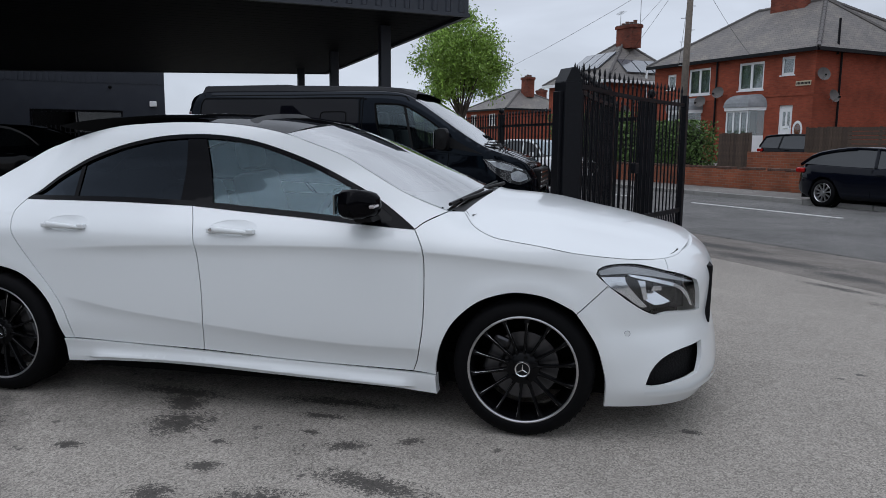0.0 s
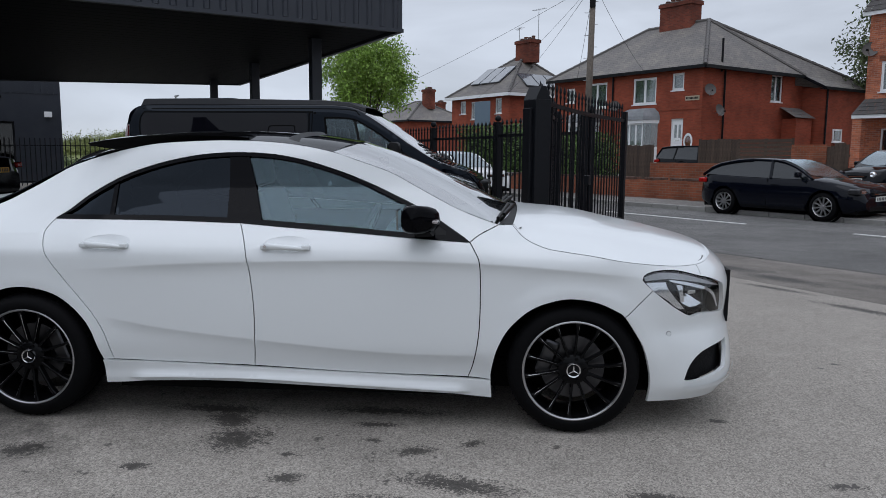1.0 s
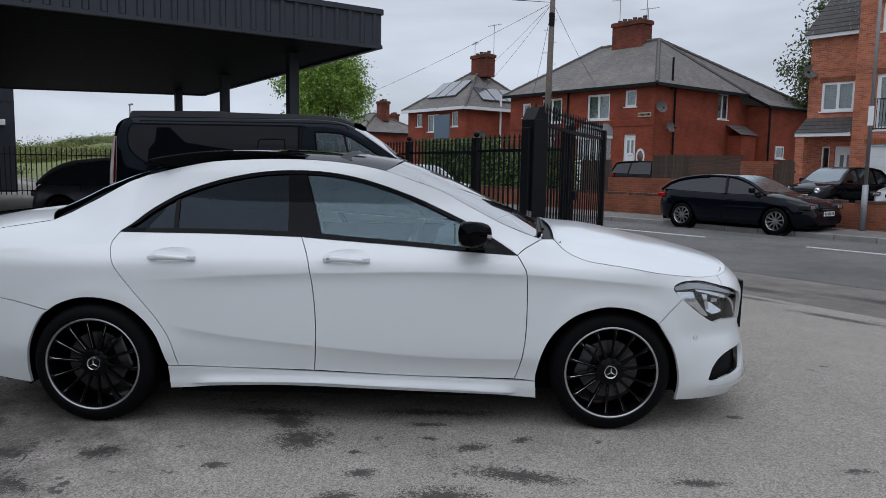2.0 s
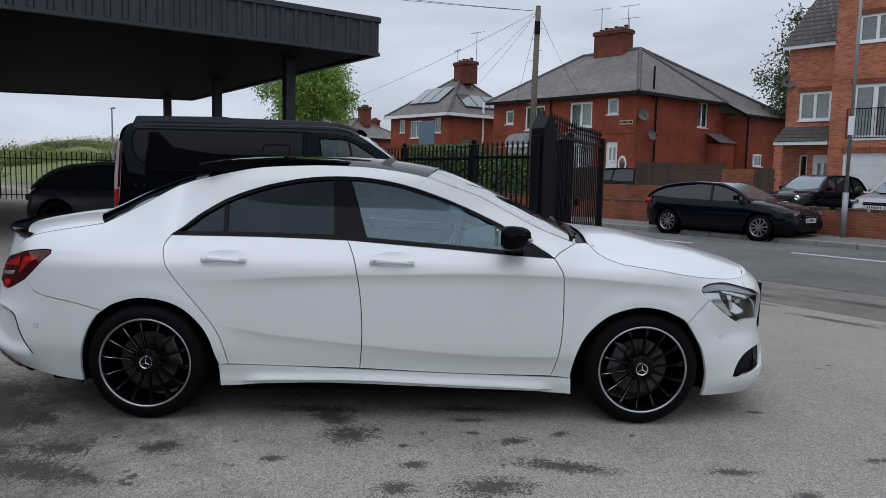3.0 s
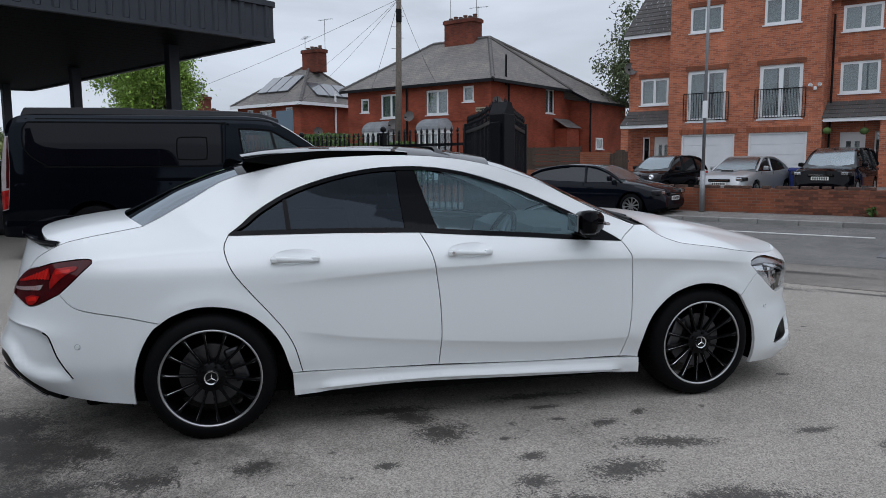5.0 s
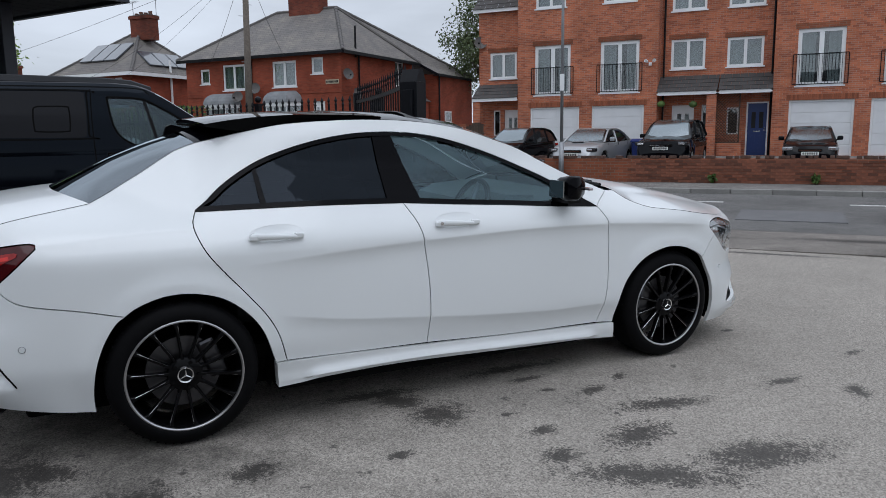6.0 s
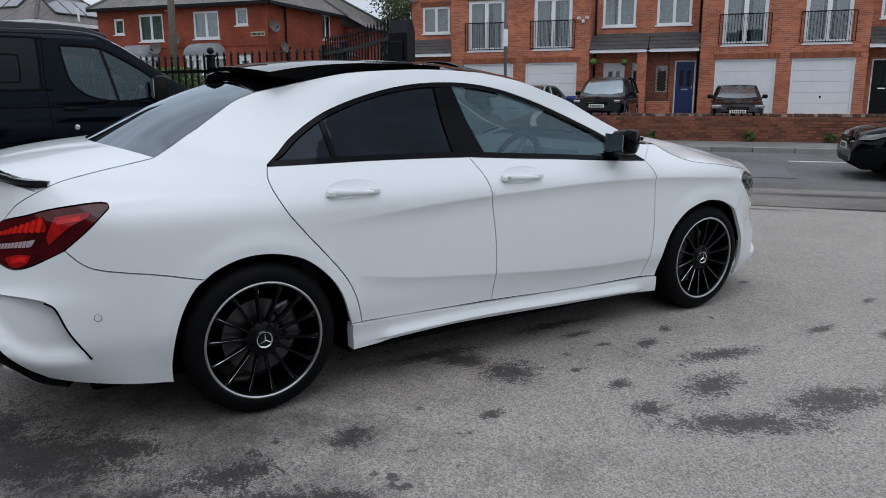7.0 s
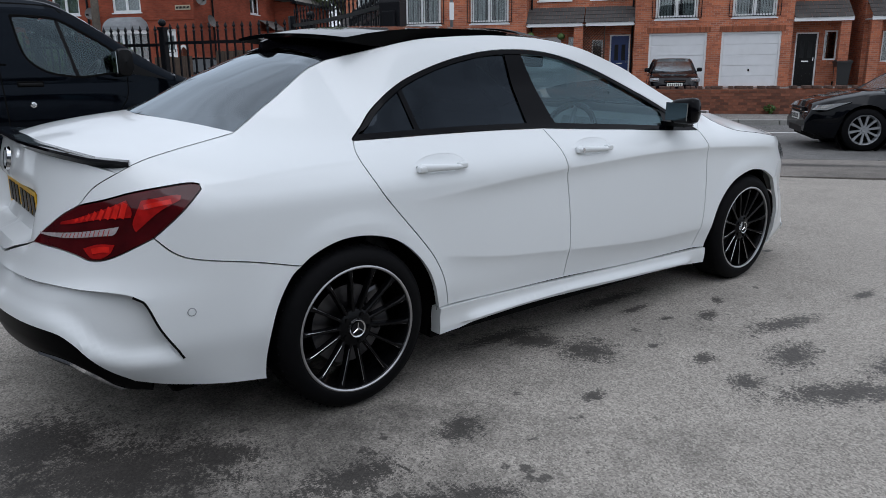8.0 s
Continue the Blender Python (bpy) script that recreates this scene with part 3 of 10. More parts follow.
tagged(part("road_patch", boxed(2.1, 3.75, 10.2, 11.9, -0.2, -0.127), PATCH, m=ROAD), "paler rectangular repair patch in the road", "road patch", kind="structure")

# unseen plain walls added behind and beside the yard to block light and darken reflections
REAR_WALL = material("dark_rendered_wall", (0.10, 0.105, 0.115), 0.85, spread=0.15, grain=6, stain=0.4, stain_colour=(0.06, 0.06, 0.065))
tagged(part("unseen_wall_side", boxed(-7.4, -7.0, -5.5, 4.6, -0.5, 3.0), REAR_WALL), "unseen dark rendered wall added beside the yard to block light", "wall", kind="structure")
tagged(part("unseen_wall_back", boxed(-4.0, 48.0, -12.4, -12.0, -0.6, 0.9), REAR_WALL), "unseen low dark rendered wall added behind the yard for reflections", "wall", kind="structure")
corner = thing("unseen_block_corner", pose(0, 0, 0), "unseen dark rendered building added at the yard corner for dark reflections", "building", kind="structure")
part("wall", boxed(-7.4, -7.0, -16.0, -5.5, -0.6, 6.4), REAR_WALL, corner)
part("wall", boxed(-7.0, -4.0, -12.4, -12.0, -0.6, 6.4), REAR_WALL, corner)
part("roof", boxed(-7.5, -3.9, -16.0, -11.9, 6.4, 6.6), CLAD, corner)

# ---- boundary wall of the townhouses ----
COPING = material("dark_brick_coping", (0.10, 0.055, 0.040), 0.9, spread=0.25, grain=14, bump=0.2, stain=0.5, stain_colour=(0.05, 0.05, 0.04), per_piece=0.2)


def boundary_wall(name, x0, x1, z0, z1, label, y0=17.75, y1=17.97):
    base = thing(name, ROAD, label, "wall", kind="structure")
    part("masonry", boxed(x0, x1, y0 + 0.004, y1 - 0.004, z0, z1 - 0.065), WALL_BRICK, base)
    x, data = x0, None
    while x < x1 - 0.05:
        if data is None:
            ob = part("coping_brick", boxed(0, 0.104, y0 - 0.006, y1 + 0.006, 0, 0.07, bevel=0.008), COPING, base)
            data = ob.data
        else:
            ob = new("coping_brick", data)
            ob.parent = base
        ob.location = (x, random.uniform(-0.004, 0.004), z1 - 0.066 + random.uniform(-0.003, 0.004))
        ob.rotation_euler = (0, 0, random.uniform(-0.02, 0.02))
        x += 0.114
    return base


WALL_TOWN = boundary_wall("wall_townhouses", -7.2, 24.0, -0.08, 0.68, "low weathered red brick boundary wall with brick-on-edge coping")
# the bricks of the stretch that faces the entrance
WALL_PIECE = material("single_wall_brick", (0.20, 0.070, 0.038), 0.88, spread=0.3, grain=22, bump=0.25, stain=0.6, stain_colour=(0.075, 0.045, 0.033), stain_size=4, per_piece=0.5)


def face_bricks(base, x0, x1, z0, courses):
    data = None
    for k in range(courses):
        x = x0 + (0.1125 if k % 2 else 0.0)
        while x < x1:
            if data is None:
                ob = part("brick", boxed(0, 0.215, 17.745, 17.79, 0, 0.065, bevel=0.004), WALL_PIECE, base)
                data = ob.data
            else:
                ob = new("brick", data)
                ob.parent = base
            ob.location = (x, random.uniform(-0.002, 0.002), z0 + 0.075 * k)
            x += 0.225


face_bricks(WALL_TOWN, -1.2, 8.2, -0.02, 8)
boundary_wall("wall_semi", -19.5, -8.0, -0.08, 0.62, "low red brick garden wall beside the footway")

# ---- canopy of the forecourt: its long side runs along the road ----
CANOPY = pose(0, 0, 0, 0, 0, -56)


def build_canopy():
    # in the canopy's frame the near right corner is at (-7.22, 5.65); x runs towards the entrance, y towards the road
    base = thing("canopy", CANOPY, "dark anthracite flat forecourt canopy with ribbed fascia on steel columns", "canopy", kind="structure")
    z0, z1 = 3.48, 4.12
    near, far_right, far_left, near_left = Vector((-7.22, 5.65)), Vector((-19.42, 6.0)), Vector((-27.2, -14.0)), Vector((-7.22, -14.0))
    outline = [near, far_right, far_left, near_left]
    middle = sum(outline, Vector((0, 0))) / 4

    def drawn_in(d):
        """The outline shrunk by about d metres."""
        return [tuple(p + (middle - p).normalized() * d * 1.4) for p in outline]
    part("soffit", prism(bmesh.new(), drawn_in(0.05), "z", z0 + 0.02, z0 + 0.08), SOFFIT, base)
    bm = bmesh.new()
    x = near.x - 0.1
    while x > -26.8:
        right = 5.55 + 0.35 * (near.x - x) / 12.2 if x > far_right.x else 6.0 + (x - far_right.x) / 0.39 - 0.4
        if right > -13.6:
            box(bm, x - 0.30, x, -13.9, right - 0.06, z0 + 0.004, z0 + 0.03)
        x -= 0.315
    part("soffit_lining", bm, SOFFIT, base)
    part("roof_deck", prism(bmesh.new(), drawn_in(0.0), "z", z1 - 0.12, z1 - 0.06), CLAD, base)

    def edge_strip(name, p, q, t_in, t_out, a, b):
        d = (q - p).normalized()
        n = Vector((d.y, -d.x))
        if n.dot(p - middle) < 0:
            n = -n
        pts = [p - n * t_in, q - n * t_in, q + n * t_out, p + n * t_out]
        return part(name, prism(bmesh.new(), [tuple(w) for w in pts], "z", a, b), CLAD, base)
    for p, q in ((near_left, near), (near, far_right), (far_right, far_left)):
        edge_strip("fascia", p, q, 0.05, 0.0, z0, z1 - 0.05)
        edge_strip("roof_trim", p, q, 0.09, 0.05, z1 - 0.07, z1 + 0.02)
        edge_strip("drip_trim", p, q, 0.06, 0.03, z0 - 0.03, z0 + 0.03)
    ribs = None
    for p, q in ((near, near_left), (near, far_right)):
        d = (q - p).normalized()
        turn = math.degrees(math.atan2(d.y, d.x)) + (0 if p.x == q.x else 180)
        t = 0.14
        while t < (q - p).length - 0.1:
            if ribs is None:
                bm = prism(bmesh.new(), [(-0.055, 0), (-0.03, 0.032), (0.03, 0.032), (0.055, 0)], "z", z0 + 0.035, z1 - 0.075)
                ob = part("rib", bm, CLAD, base)
                ribs = ob.data
            else:
                ob = new("rib", ribs)
                ob.parent = base
            w = p + d * t
            ob.matrix_basis = pose(w.x, w.y, 0, 0, 0, turn)
            t += 0.25
    # columns, measured in the world and turned into the canopy's frame
    inverse = CANOPY.inverted()
    for x, y in ((-1.16, 10.1), (-3.6, 13.92), (-6.17, 17.96)):
        p = inverse @ Vector((x, y, 0))
        part("column", boxed(p.x - 0.1, p.x + 0.1, p.y - 0.1, p.y + 0.1, 0.0, z0 + 0.02, bevel=0.012), CLAD, base)
        part("base_plate", boxed(p.x - 0.17, p.x + 0.17, p.y - 0.17, p.y + 0.17, 0.0, 0.16), CLAD, base)
    return base


build_canopy()


def build_showroom():
    """The dark clad showroom behind the forecourt."""
    base = thing("showroom", pose(-13.4, 21.95, 0, 0, 0, 34), "dark anthracite clad showroom with wide glazing", "building", kind="structure")
    part("wall", wall_cells(bmesh.new(), -24, 0, 0, 4.4, 0, 0.25, [(-4.6, -1.5, 0.35, 2.35), (-9.0, -5.6, 0.35, 2.35), (-14, -10.0, 0.35, 2.35)]), CLAD, base)
    part("side_wall", boxed(-0.25, 0, 0.25, 12, 0, 4.4), CLAD, base)
    part("roof", boxed(-24, 0.05, -0.05, 12, 4.4, 4.55), CLAD, base)
    bm = bmesh.new()
    for i in range(110):
        box(bm, -0.1 - 0.2 * i - 0.11, -0.1 - 0.2 * i, -0.035, 0.0, 3.35, 4.4)
    part("ribbed_fascia", bm, CLAD, base)
    for x0, x1 in ((-4.6, -1.5), (-9.0, -5.6), (-14, -10.0)):
        w = part("window", boxed(x0, x1, 0.10, 0.115, 0.35, 2.35), SHOW_GLASS, base, "dark showroom glazing")
        xm = (x0 + x1) / 2
        part("frame", wall_cells(bmesh.new(), x0, x1, 0.35, 2.35, 0.06, 0.16, [(x0 + 0.07, xm - 0.03, 0.43, 2.27), (xm + 0.03, x1 - 0.07, 0.43, 2.27)]), IRON, w)
    part("floor", boxed(-23.7, -0.3, 0.3, 11.7, 0.0, 0.1), ROOM_SHADE, base)
    part("back_wall", boxed(-23.7, -0.3, 5.0, 5.1, 0.1, 4.3), ROOM_SHADE, base)
    part("wall_lamp", boxed(-0.55, -0.3, -0.14, 0, 2.52, 2.72, bevel=0.02), UPVC, base, "pale grey bulkhead lamp")
    part("camera_dome", lathe([(-0.12, 0.001), (-0.11, 0.045), (-0.06, 0.06), (0.0, 0.06)], 12), DARK, base, m=pose(-1.9, 0, 3.2))


build_showroom()

# ---- windows and doors for the houses; local x along the wall, y into it ----


def window(parent, x0, x1, z0, z1, y, lights=(0.5,), bar=0.065, curtain=True, sill=True, name="window"):
    """A white casement: frame, mullions, panes, nets, and a sheet painted dark as the room's shade."""
    mids = [x0 + (x1 - x0) * f for f in lights]
    spans = zip([x0 + bar] + [m + bar * 0.6 for m in mids], [m - bar * 0.6 for m in mids] + [x1 - bar])
    bm = wall_cells(bmesh.new(), x0, x1, z0, z1, y, y + 0.07, [(a, b, z0 + bar, z1 - bar) for a, b in spans])
    base = part(name, bm, UPVC, parent, "white framed window")
    edges = [x0, *[x0 + (x1 - x0) * f for f in lights], x1]
    for a, b in zip(edges, edges[1:]):
        part("pane", boxed(a + bar * 0.6, b - bar * 0.6, y + 0.03, y + 0.036, z0 + bar * 0.8, z1 - bar * 0.8), PANE, base)
    if curtain:
        bm = bmesh.new()
        k = 26
        pts = [(x0 + (x1 - x0) * i / k, y + 0.16 + 0.018 * math.sin(i * 1.9)) for i in range(k + 1)]
        cols = [(bm.verts.new((a, c, z0)), bm.verts.new((a, c, z1))) for a, c in pts]
        for i in range(k):
            if curtain == "gap" and 0.36 < i / k < 0.62:
                continue
            bm.faces.new((cols[i][0], cols[i + 1][0], cols[i + 1][1], cols[i][1]))
        bmesh.ops.delete(bm, geom=[v for v in bm.verts if not v.link_faces], context="VERTS")
        part("net_curtain", bm, CURTAIN, base, "pale net curtain")
    # dark sheet close behind the pane, coloured as the room's shade
    part("room_shade_sheet", boxed(x0 - 0.1, x1 + 0.1, y + 0.45, y + 0.5, z0 - 0.1, z1 + 0.1), ROOM_SHADE, base)
    if sill:
        part("sill", boxed(x0 - 0.06, x1 + 0.06, y - 0.09, y + 0.05, z0 - 0.05, z0), UPVC, base)
    return base


def garage_door(parent, x0, x1, z0, z1, y):
    base = part("garage_door", boxed(x0 + 0.07, x1 - 0.07, y + 0.05, y + 0.09, z0, z1 - 0.07), GARAGE_WHITE, parent, "white horizontally ribbed up-and-over garage door")
    part("frame", wall_cells(bmesh.new(), x0, x1, z0, z1, y, y + 0.1, [(x0 + 0.07, x1 - 0.07, z0, z1 - 0.07)]), UPVC, base)
    rows = 5
    h = (z1 - z0 - 0.07) / rows
    for i in range(rows):
        part("panel", boxed(x0 + 0.09, x1 - 0.09, y + 0.037, y + 0.05, z0 + i * h + 0.012, z0 + (i + 1) * h - 0.012, bevel=0.005), GARAGE_WHITE, base)
    part("handle", boxed((x0 + x1) / 2 - 0.03, (x0 + x1) / 2 + 0.03, y + 0.012, y + 0.037, z0 + 0.62, z0 + 0.70), DARK, base)
    return base


def balcony_rail(parent, x0, x1, z0, z1, y):
    bm = wall_cells(bmesh.new(), x0, x1, z0, z1, y - 0.02, y, [(x0 + 0.02, x1 - 0.02, z0 + 0.03, z1 - 0.03)])
    base = part("balcony_rail", bm, IRON, parent, "black iron juliet balcony rail")
    k = int((x1 - x0) / 0.11)
    data = None
    for i in range(k + 1):
        x = x0 + (x1 - x0) * i / k
        if data is None:
            ob = part("baluster", boxed(-0.008, 0.008, -0.018, -0.002, z0 + 0.03, z1 - 0.03), IRON, base)
            data = ob.data
        else:
            ob = new("baluster", data)
            ob.parent = base
        ob.location = (x, y, 0)
    return base


def tiled_slope(name, parent, x0, x1, y0, z0, y1, z1, rows, width=0.30, mat=None, hip=0.0):
    """A lean-to of lapped tiles from the eave (y0, z0) up to (y1, z1)."""
    bm = bmesh.new()
    d = Vector((0, y1 - y0, z1 - z0))
    length = d.length
    d.normalize()
    nrm = Vector((0, -d.z, d.y)) if d.y * 1 > 0 else Vector((0, d.z, -d.y))
    if nrm.z < 0:
        nrm = -nrm
    step = length / rows
    for r in range(rows):
        x = x0 - (width / 2 if r % 2 else 0)
        while x < x1:
            a, b = max(x + 0.004, x0), min(x + width - 0.004, x1)
            if b - a > 0.03:
                lo = Vector((0, y0, z0)) + d * (step * r - 0.03)
                hi = Vector((0, y0, z0)) + d * (step * (r + 1) + 0.02)
                t = 0.022
                j = random.uniform(-0.003, 0.003)
                quad = [Vector((a, lo.y, lo.z)) + nrm * (t + j), Vector((b, lo.y, lo.z)) + nrm * (t + j), Vector((b, hi.y, hi.z)) + nrm * 0.006, Vector((a, hi.y, hi.z)) + nrm * 0.006]
                under = [Vector((a, lo.y, lo.z)), Vector((b, lo.y, lo.z))]
                q = [bm.verts.new(p) for p in quad]
                w = [bm.verts.new(p) for p in under]
                bm.faces.new(q)
                bm.faces.new((w[0], w[1], q[1], q[0]))
            x += width
    ob = part(name, bm, mat or TILE, parent)
    ob["kind"] = "stuff"
    return ob


def front_door(parent, x0, x1, z0, z1, y, mat, label, glazed=True):
    base = part("front_door", boxed(x0 + 0.06, x1 - 0.06, y + 0.03, y + 0.075, z0, z1 - 0.06, bevel=0.004), mat, parent, label)
    part("frame", wall_cells(bmesh.new(), x0, x1, z0, z1, y, y + 0.08, [(x0 + 0.06, x1 - 0.06, z0, z1 - 0.06)]), UPVC, base)
    w = (x1 - x0 - 0.12)
    for a in (0.2, 0.6):
        part("door_panel", boxed(x0 + 0.06 + w * a, x0 + 0.06 + w * (a + 0.22), y + 0.02, y + 0.03, z0 + 0.15, z0 + 0.8, bevel=0.004), mat, base)
        if glazed:
            part("door_light", boxed(x0 + 0.06 + w * a, x0 + 0.06 + w * (a + 0.22), y + 0.022, y + 0.03, z0 + 1.1, z0 + 1.75), ROOM_SHADE if mat is not UPVC else PANE, base)
    part("letter_box", boxed((x0 + x1) / 2 - 0.13, (x0 + x1) / 2 + 0.13, y + 0.018, y + 0.03, z0 + 0.95, z0 + 1.0), CHROME, base)
    part("handle", boxed(x1 - 0.15, x1 - 0.12, y - 0.02, y + 0.03, z0 + 0.98, z0 + 1.12), CHROME, base)
    return base


def satellite_dish(m, group="satellite dishes"):
    base = thing("satellite_dish", m, "dark grey mesh satellite dish on a wall bracket", "satellite dish", group)
    part("dish", lathe([(-0.10, 0.30), (-0.07, 0.26), (-0.02, 0.15), (0.0, 0.001)], 20), SLATE, base, smooth=True, m=pose(0, -0.32, 0, -18, 0, 25))
    bm = rod(bmesh.new(), (0, 0, -0.1), (0, -0.30, 0), 0.022)
    rod(bm, (0, -0.32, -0.25), (0.1, -0.75, -0.05), 0.012)
    part("bracket", bm, GALV, base)
    part("receiver", boxed(0.06, 0.14, -0.82, -0.72, -0.09, -0.01, bevel=0.01), SATIN_BLACK, base)
    return base


def tv_aerial(m, h=1.6):
    base = thing("tv_aerial", m, "thin grey rooftop television aerial on a mast", "aerial", "rooftop aerials")
    bm = rod(bmesh.new(), (0, 0, 0), (0, 0, h), 0.02)
    rod(bm, (-0.5, 0, h - 0.1), (0.6, 0, h - 0.02), 0.012)
    for i in range(7):
        rod(bm, (-0.4 + 0.15 * i, -0.22, h - 0.09 + 0.011 * i), (-0.4 + 0.15 * i, 0.22, h - 0.09 + 0.011 * i), 0.007, seg=5)
    part("mast", bm, GALV, base)
    return base


# ---- brick townhouses; x along the road, front of the garage bays at y = 29.5 ----


def townhouse(name, x_bay0, x_bay1, door_side, label, gable=True, windows_top=True):
    """One house: a projecting garage bay under a gable, and a set-back door bay with a tiled porch."""
    base = thing(name, ROAD, label, "townhouse", "brick townhouses", "")
    g0 = 0.34
    left = door_side < 0
    b0, b1 = x_bay0, x_bay1
    d0, d1 = (b0 - 2.2, b0) if left else (b1, b1 + 2.12)
    # measured from the bay's left edge
    o = b0 + 8.6
    gar = [(-8.0 + o, -5.75 + o), (-5.2 + o, -2.97 + o)]
    bal = [(-7.80 + o, -6.17 + o), (-4.86 + o, -3.22 + o)]
    top = [(-7.76 + o, -6.4 + o), (-4.76 + o, -3.4 + o)]
    holes = [(a, b, g0, 2.48) for a, b in gar] + [(a, b, 3.02, 5.16) for a, b in bal] + [(a, b, 6.74, 7.80) for a, b in top]
    part("wall", wall_cells(bmesh.new(), b0, b1, 0.2, 9.3, 29.5, 29.78, holes), TOWN_BRICK, base)
    for x in (b0, b1 - 0.28):
        part("wall", boxed(x, x + 0.28, 29.78, 38, 0.2, 9.3), TOWN_BRICK, base)
    # soldier courses over the openings
    for a, b in gar:
        x, data = a - 0.1, None
        lintel = part("lintel", boxed(a - 0.1, b + 0.1, 29.494, 29.52, 2.48, 2.70), WALL_BRICK, base, "soldier-course brick lintel")
        while x < b + 0.08:
            if data is None:
                ob = part("brick", boxed(0, 0.065, 29.485, 29.5, 2.485, 2.70, bevel=0.003), COPING_RED, lintel)
                data = ob.data
            else:
                ob = new("brick", data)
                ob.parent = lintel
            ob.location = (x, 0, 0)
            x += 0.075
        garage_door(base, a, b, g0, 2.48, 29.55)
    for a, b in bal:
        window(base, a, b, 3.02, 5.16, 29.56, (0.5,), 0.14, "gap", name="french_window")
        balcony_rail(base, a - 0.14, b + 0.14, 3.06, 4.22, 29.47)
        part("lintel", boxed(a - 0.1, b + 0.1, 29.488, 29.52, 5.16, 5.37), WALL_BRICK, base, "soldier-course brick lintel")
    for a, b in top:
        window(base, a, b, 6.74, 7.80, 29.54, (0.5,), 0.10, True)
        part("lintel", boxed(a - 0.1, b + 0.1, 29.488, 29.52, 7.80, 8.0), WALL_BRICK, base, "soldier-course brick lintel")
    # gable over the bay
    xm = (b0 + b1) / 2
    part("gable", prism(bmesh.new(), [(b0, 9.3), (b1, 9.3), (xm, 9.3 + (b1 - b0) / 2 * 0.75)], "y", 29.5, 29.78), TOWN_BRICK, base)
    for sx in (-1, 1):
        e = b0 - 0.25 if sx < 0 else b1 + 0.25
        bm = prism(bmesh.new(), [(e, 9.12), (xm, 9.12 + abs(xm - e) * 0.75), (xm, 9.30 + abs(xm - e) * 0.75), (e, 9.30)], "y", 29.25, 38)
        part("roof", bm, TILE, base)
        bm = prism(bmesh.new(), [(e, 8.98), (xm, 8.98 + abs(xm - e) * 0.75), (xm, 9.12 + abs(xm - e) * 0.75), (e, 9.12)], "y", 29.22, 29.26)
        part("barge_board", bm, UPVC, base)
    # the set-back door bay
    wins = [(d0 + 0.55, d0 + 1.86, 3.88, 5.07)] if left else [(d0 + 0.42, d0 + 1.79, 3.93, 5.15)]
    if left:
        drs = [(d0 + 1.25, d0 + 2.05, 0.34, 2.44)]
        lights = [(d0 + 0.70, d0 + 1.05, 1.25, 2.44)]
    else:
        drs = [(d0 + 0.30, d0 + 1.15, 0.34, 2.44)]
        lights = [(d0 + 1.35, d0 + 1.85, 1.35, 2.5)]
    part("wall", wall_cells(bmesh.new(), d0, d1, 0.2, 7.0, 30.3, 30.55, wins + drs + lights), TOWN_BRICK, base)
    ex = d0 if left else d1 - 0.28
    part("wall", boxed(ex, ex + 0.28, 30.55, 38, 0.2, 7.0), TOWN_BRICK, base)
    for w in wins:
        window(base, *w[:2], *w[2:], 30.33, (0.5,), 0.10, True)
        part("lintel", boxed(w[0] - 0.1, w[1] + 0.1, 30.288, 30.32, w[3], w[3] + 0.2), WALL_BRICK, base, "soldier-course brick lintel")
    for w in lights:
        window(base, *w[:2], *w[2:], 30.36, (), 0.06, False, False)
    tiled_slope("porch_roof", base, d0 + (0.0 if left else 0.02), d1 - 0.02, 29.35, 2.98, 30.3, 3.62, 4)
    part("porch_fascia", boxed(d0, d1, 29.36, 29.40, 2.82, 2.98), UPVC, base, "white porch fascia board")
    part("porch_soffit", boxed(d0, d1, 29.40, 30.3, 2.86, 2.90), UPVC, base)
    px = d0 + 0.02 if left else d1 - 0.42
    part("porch_pier", boxed(px, px + 0.36, 29.42, 29.76, 0.2, 2.82), TOWN_BRICK, base)
    # eaves and roof of the door bay, leaning back
    ex0, ex1 = (d0 - 0.2, d1) if left else (d0, d1 + 0.05)
    part("eave_board", boxed(ex0, ex1, 30.05, 30.1, 6.88, 7.05), UPVC, base, "white eaves board")
    tiled_slope("roof_slope", base, ex0, ex1, 30.03, 7.05, 33.8, 10.3, 14)
    return base, drs[0]


COPING_RED = material("soldier_course_brick", (0.27, 0.085, 0.040), 0.85, spread=0.2, grain=14, bump=0.2, per_piece=0.25)
end_house, end_door = townhouse("townhouse", -8.60, -2.45, -1, "three-storey orange brick townhouse with white garage doors and juliet balconies")
front_door(end_house, *end_door, 30.36, UPVC, "white front door")
mid_house, mid_door = townhouse("townhouse", 1.98, 8.0, 1, "three-storey orange brick townhouse with a black front door")
front_door(mid_house, *mid_door, 30.36, DOOR_BLACK, "black front door with an arched light")

next_house, next_door = townhouse("townhouse", 12.95, 19.1, -1, "orange brick townhouse beyond the alley with a tiled porch")
front_door(next_house, *next_door, 30.36, DOOR_BLACK, "black front door")


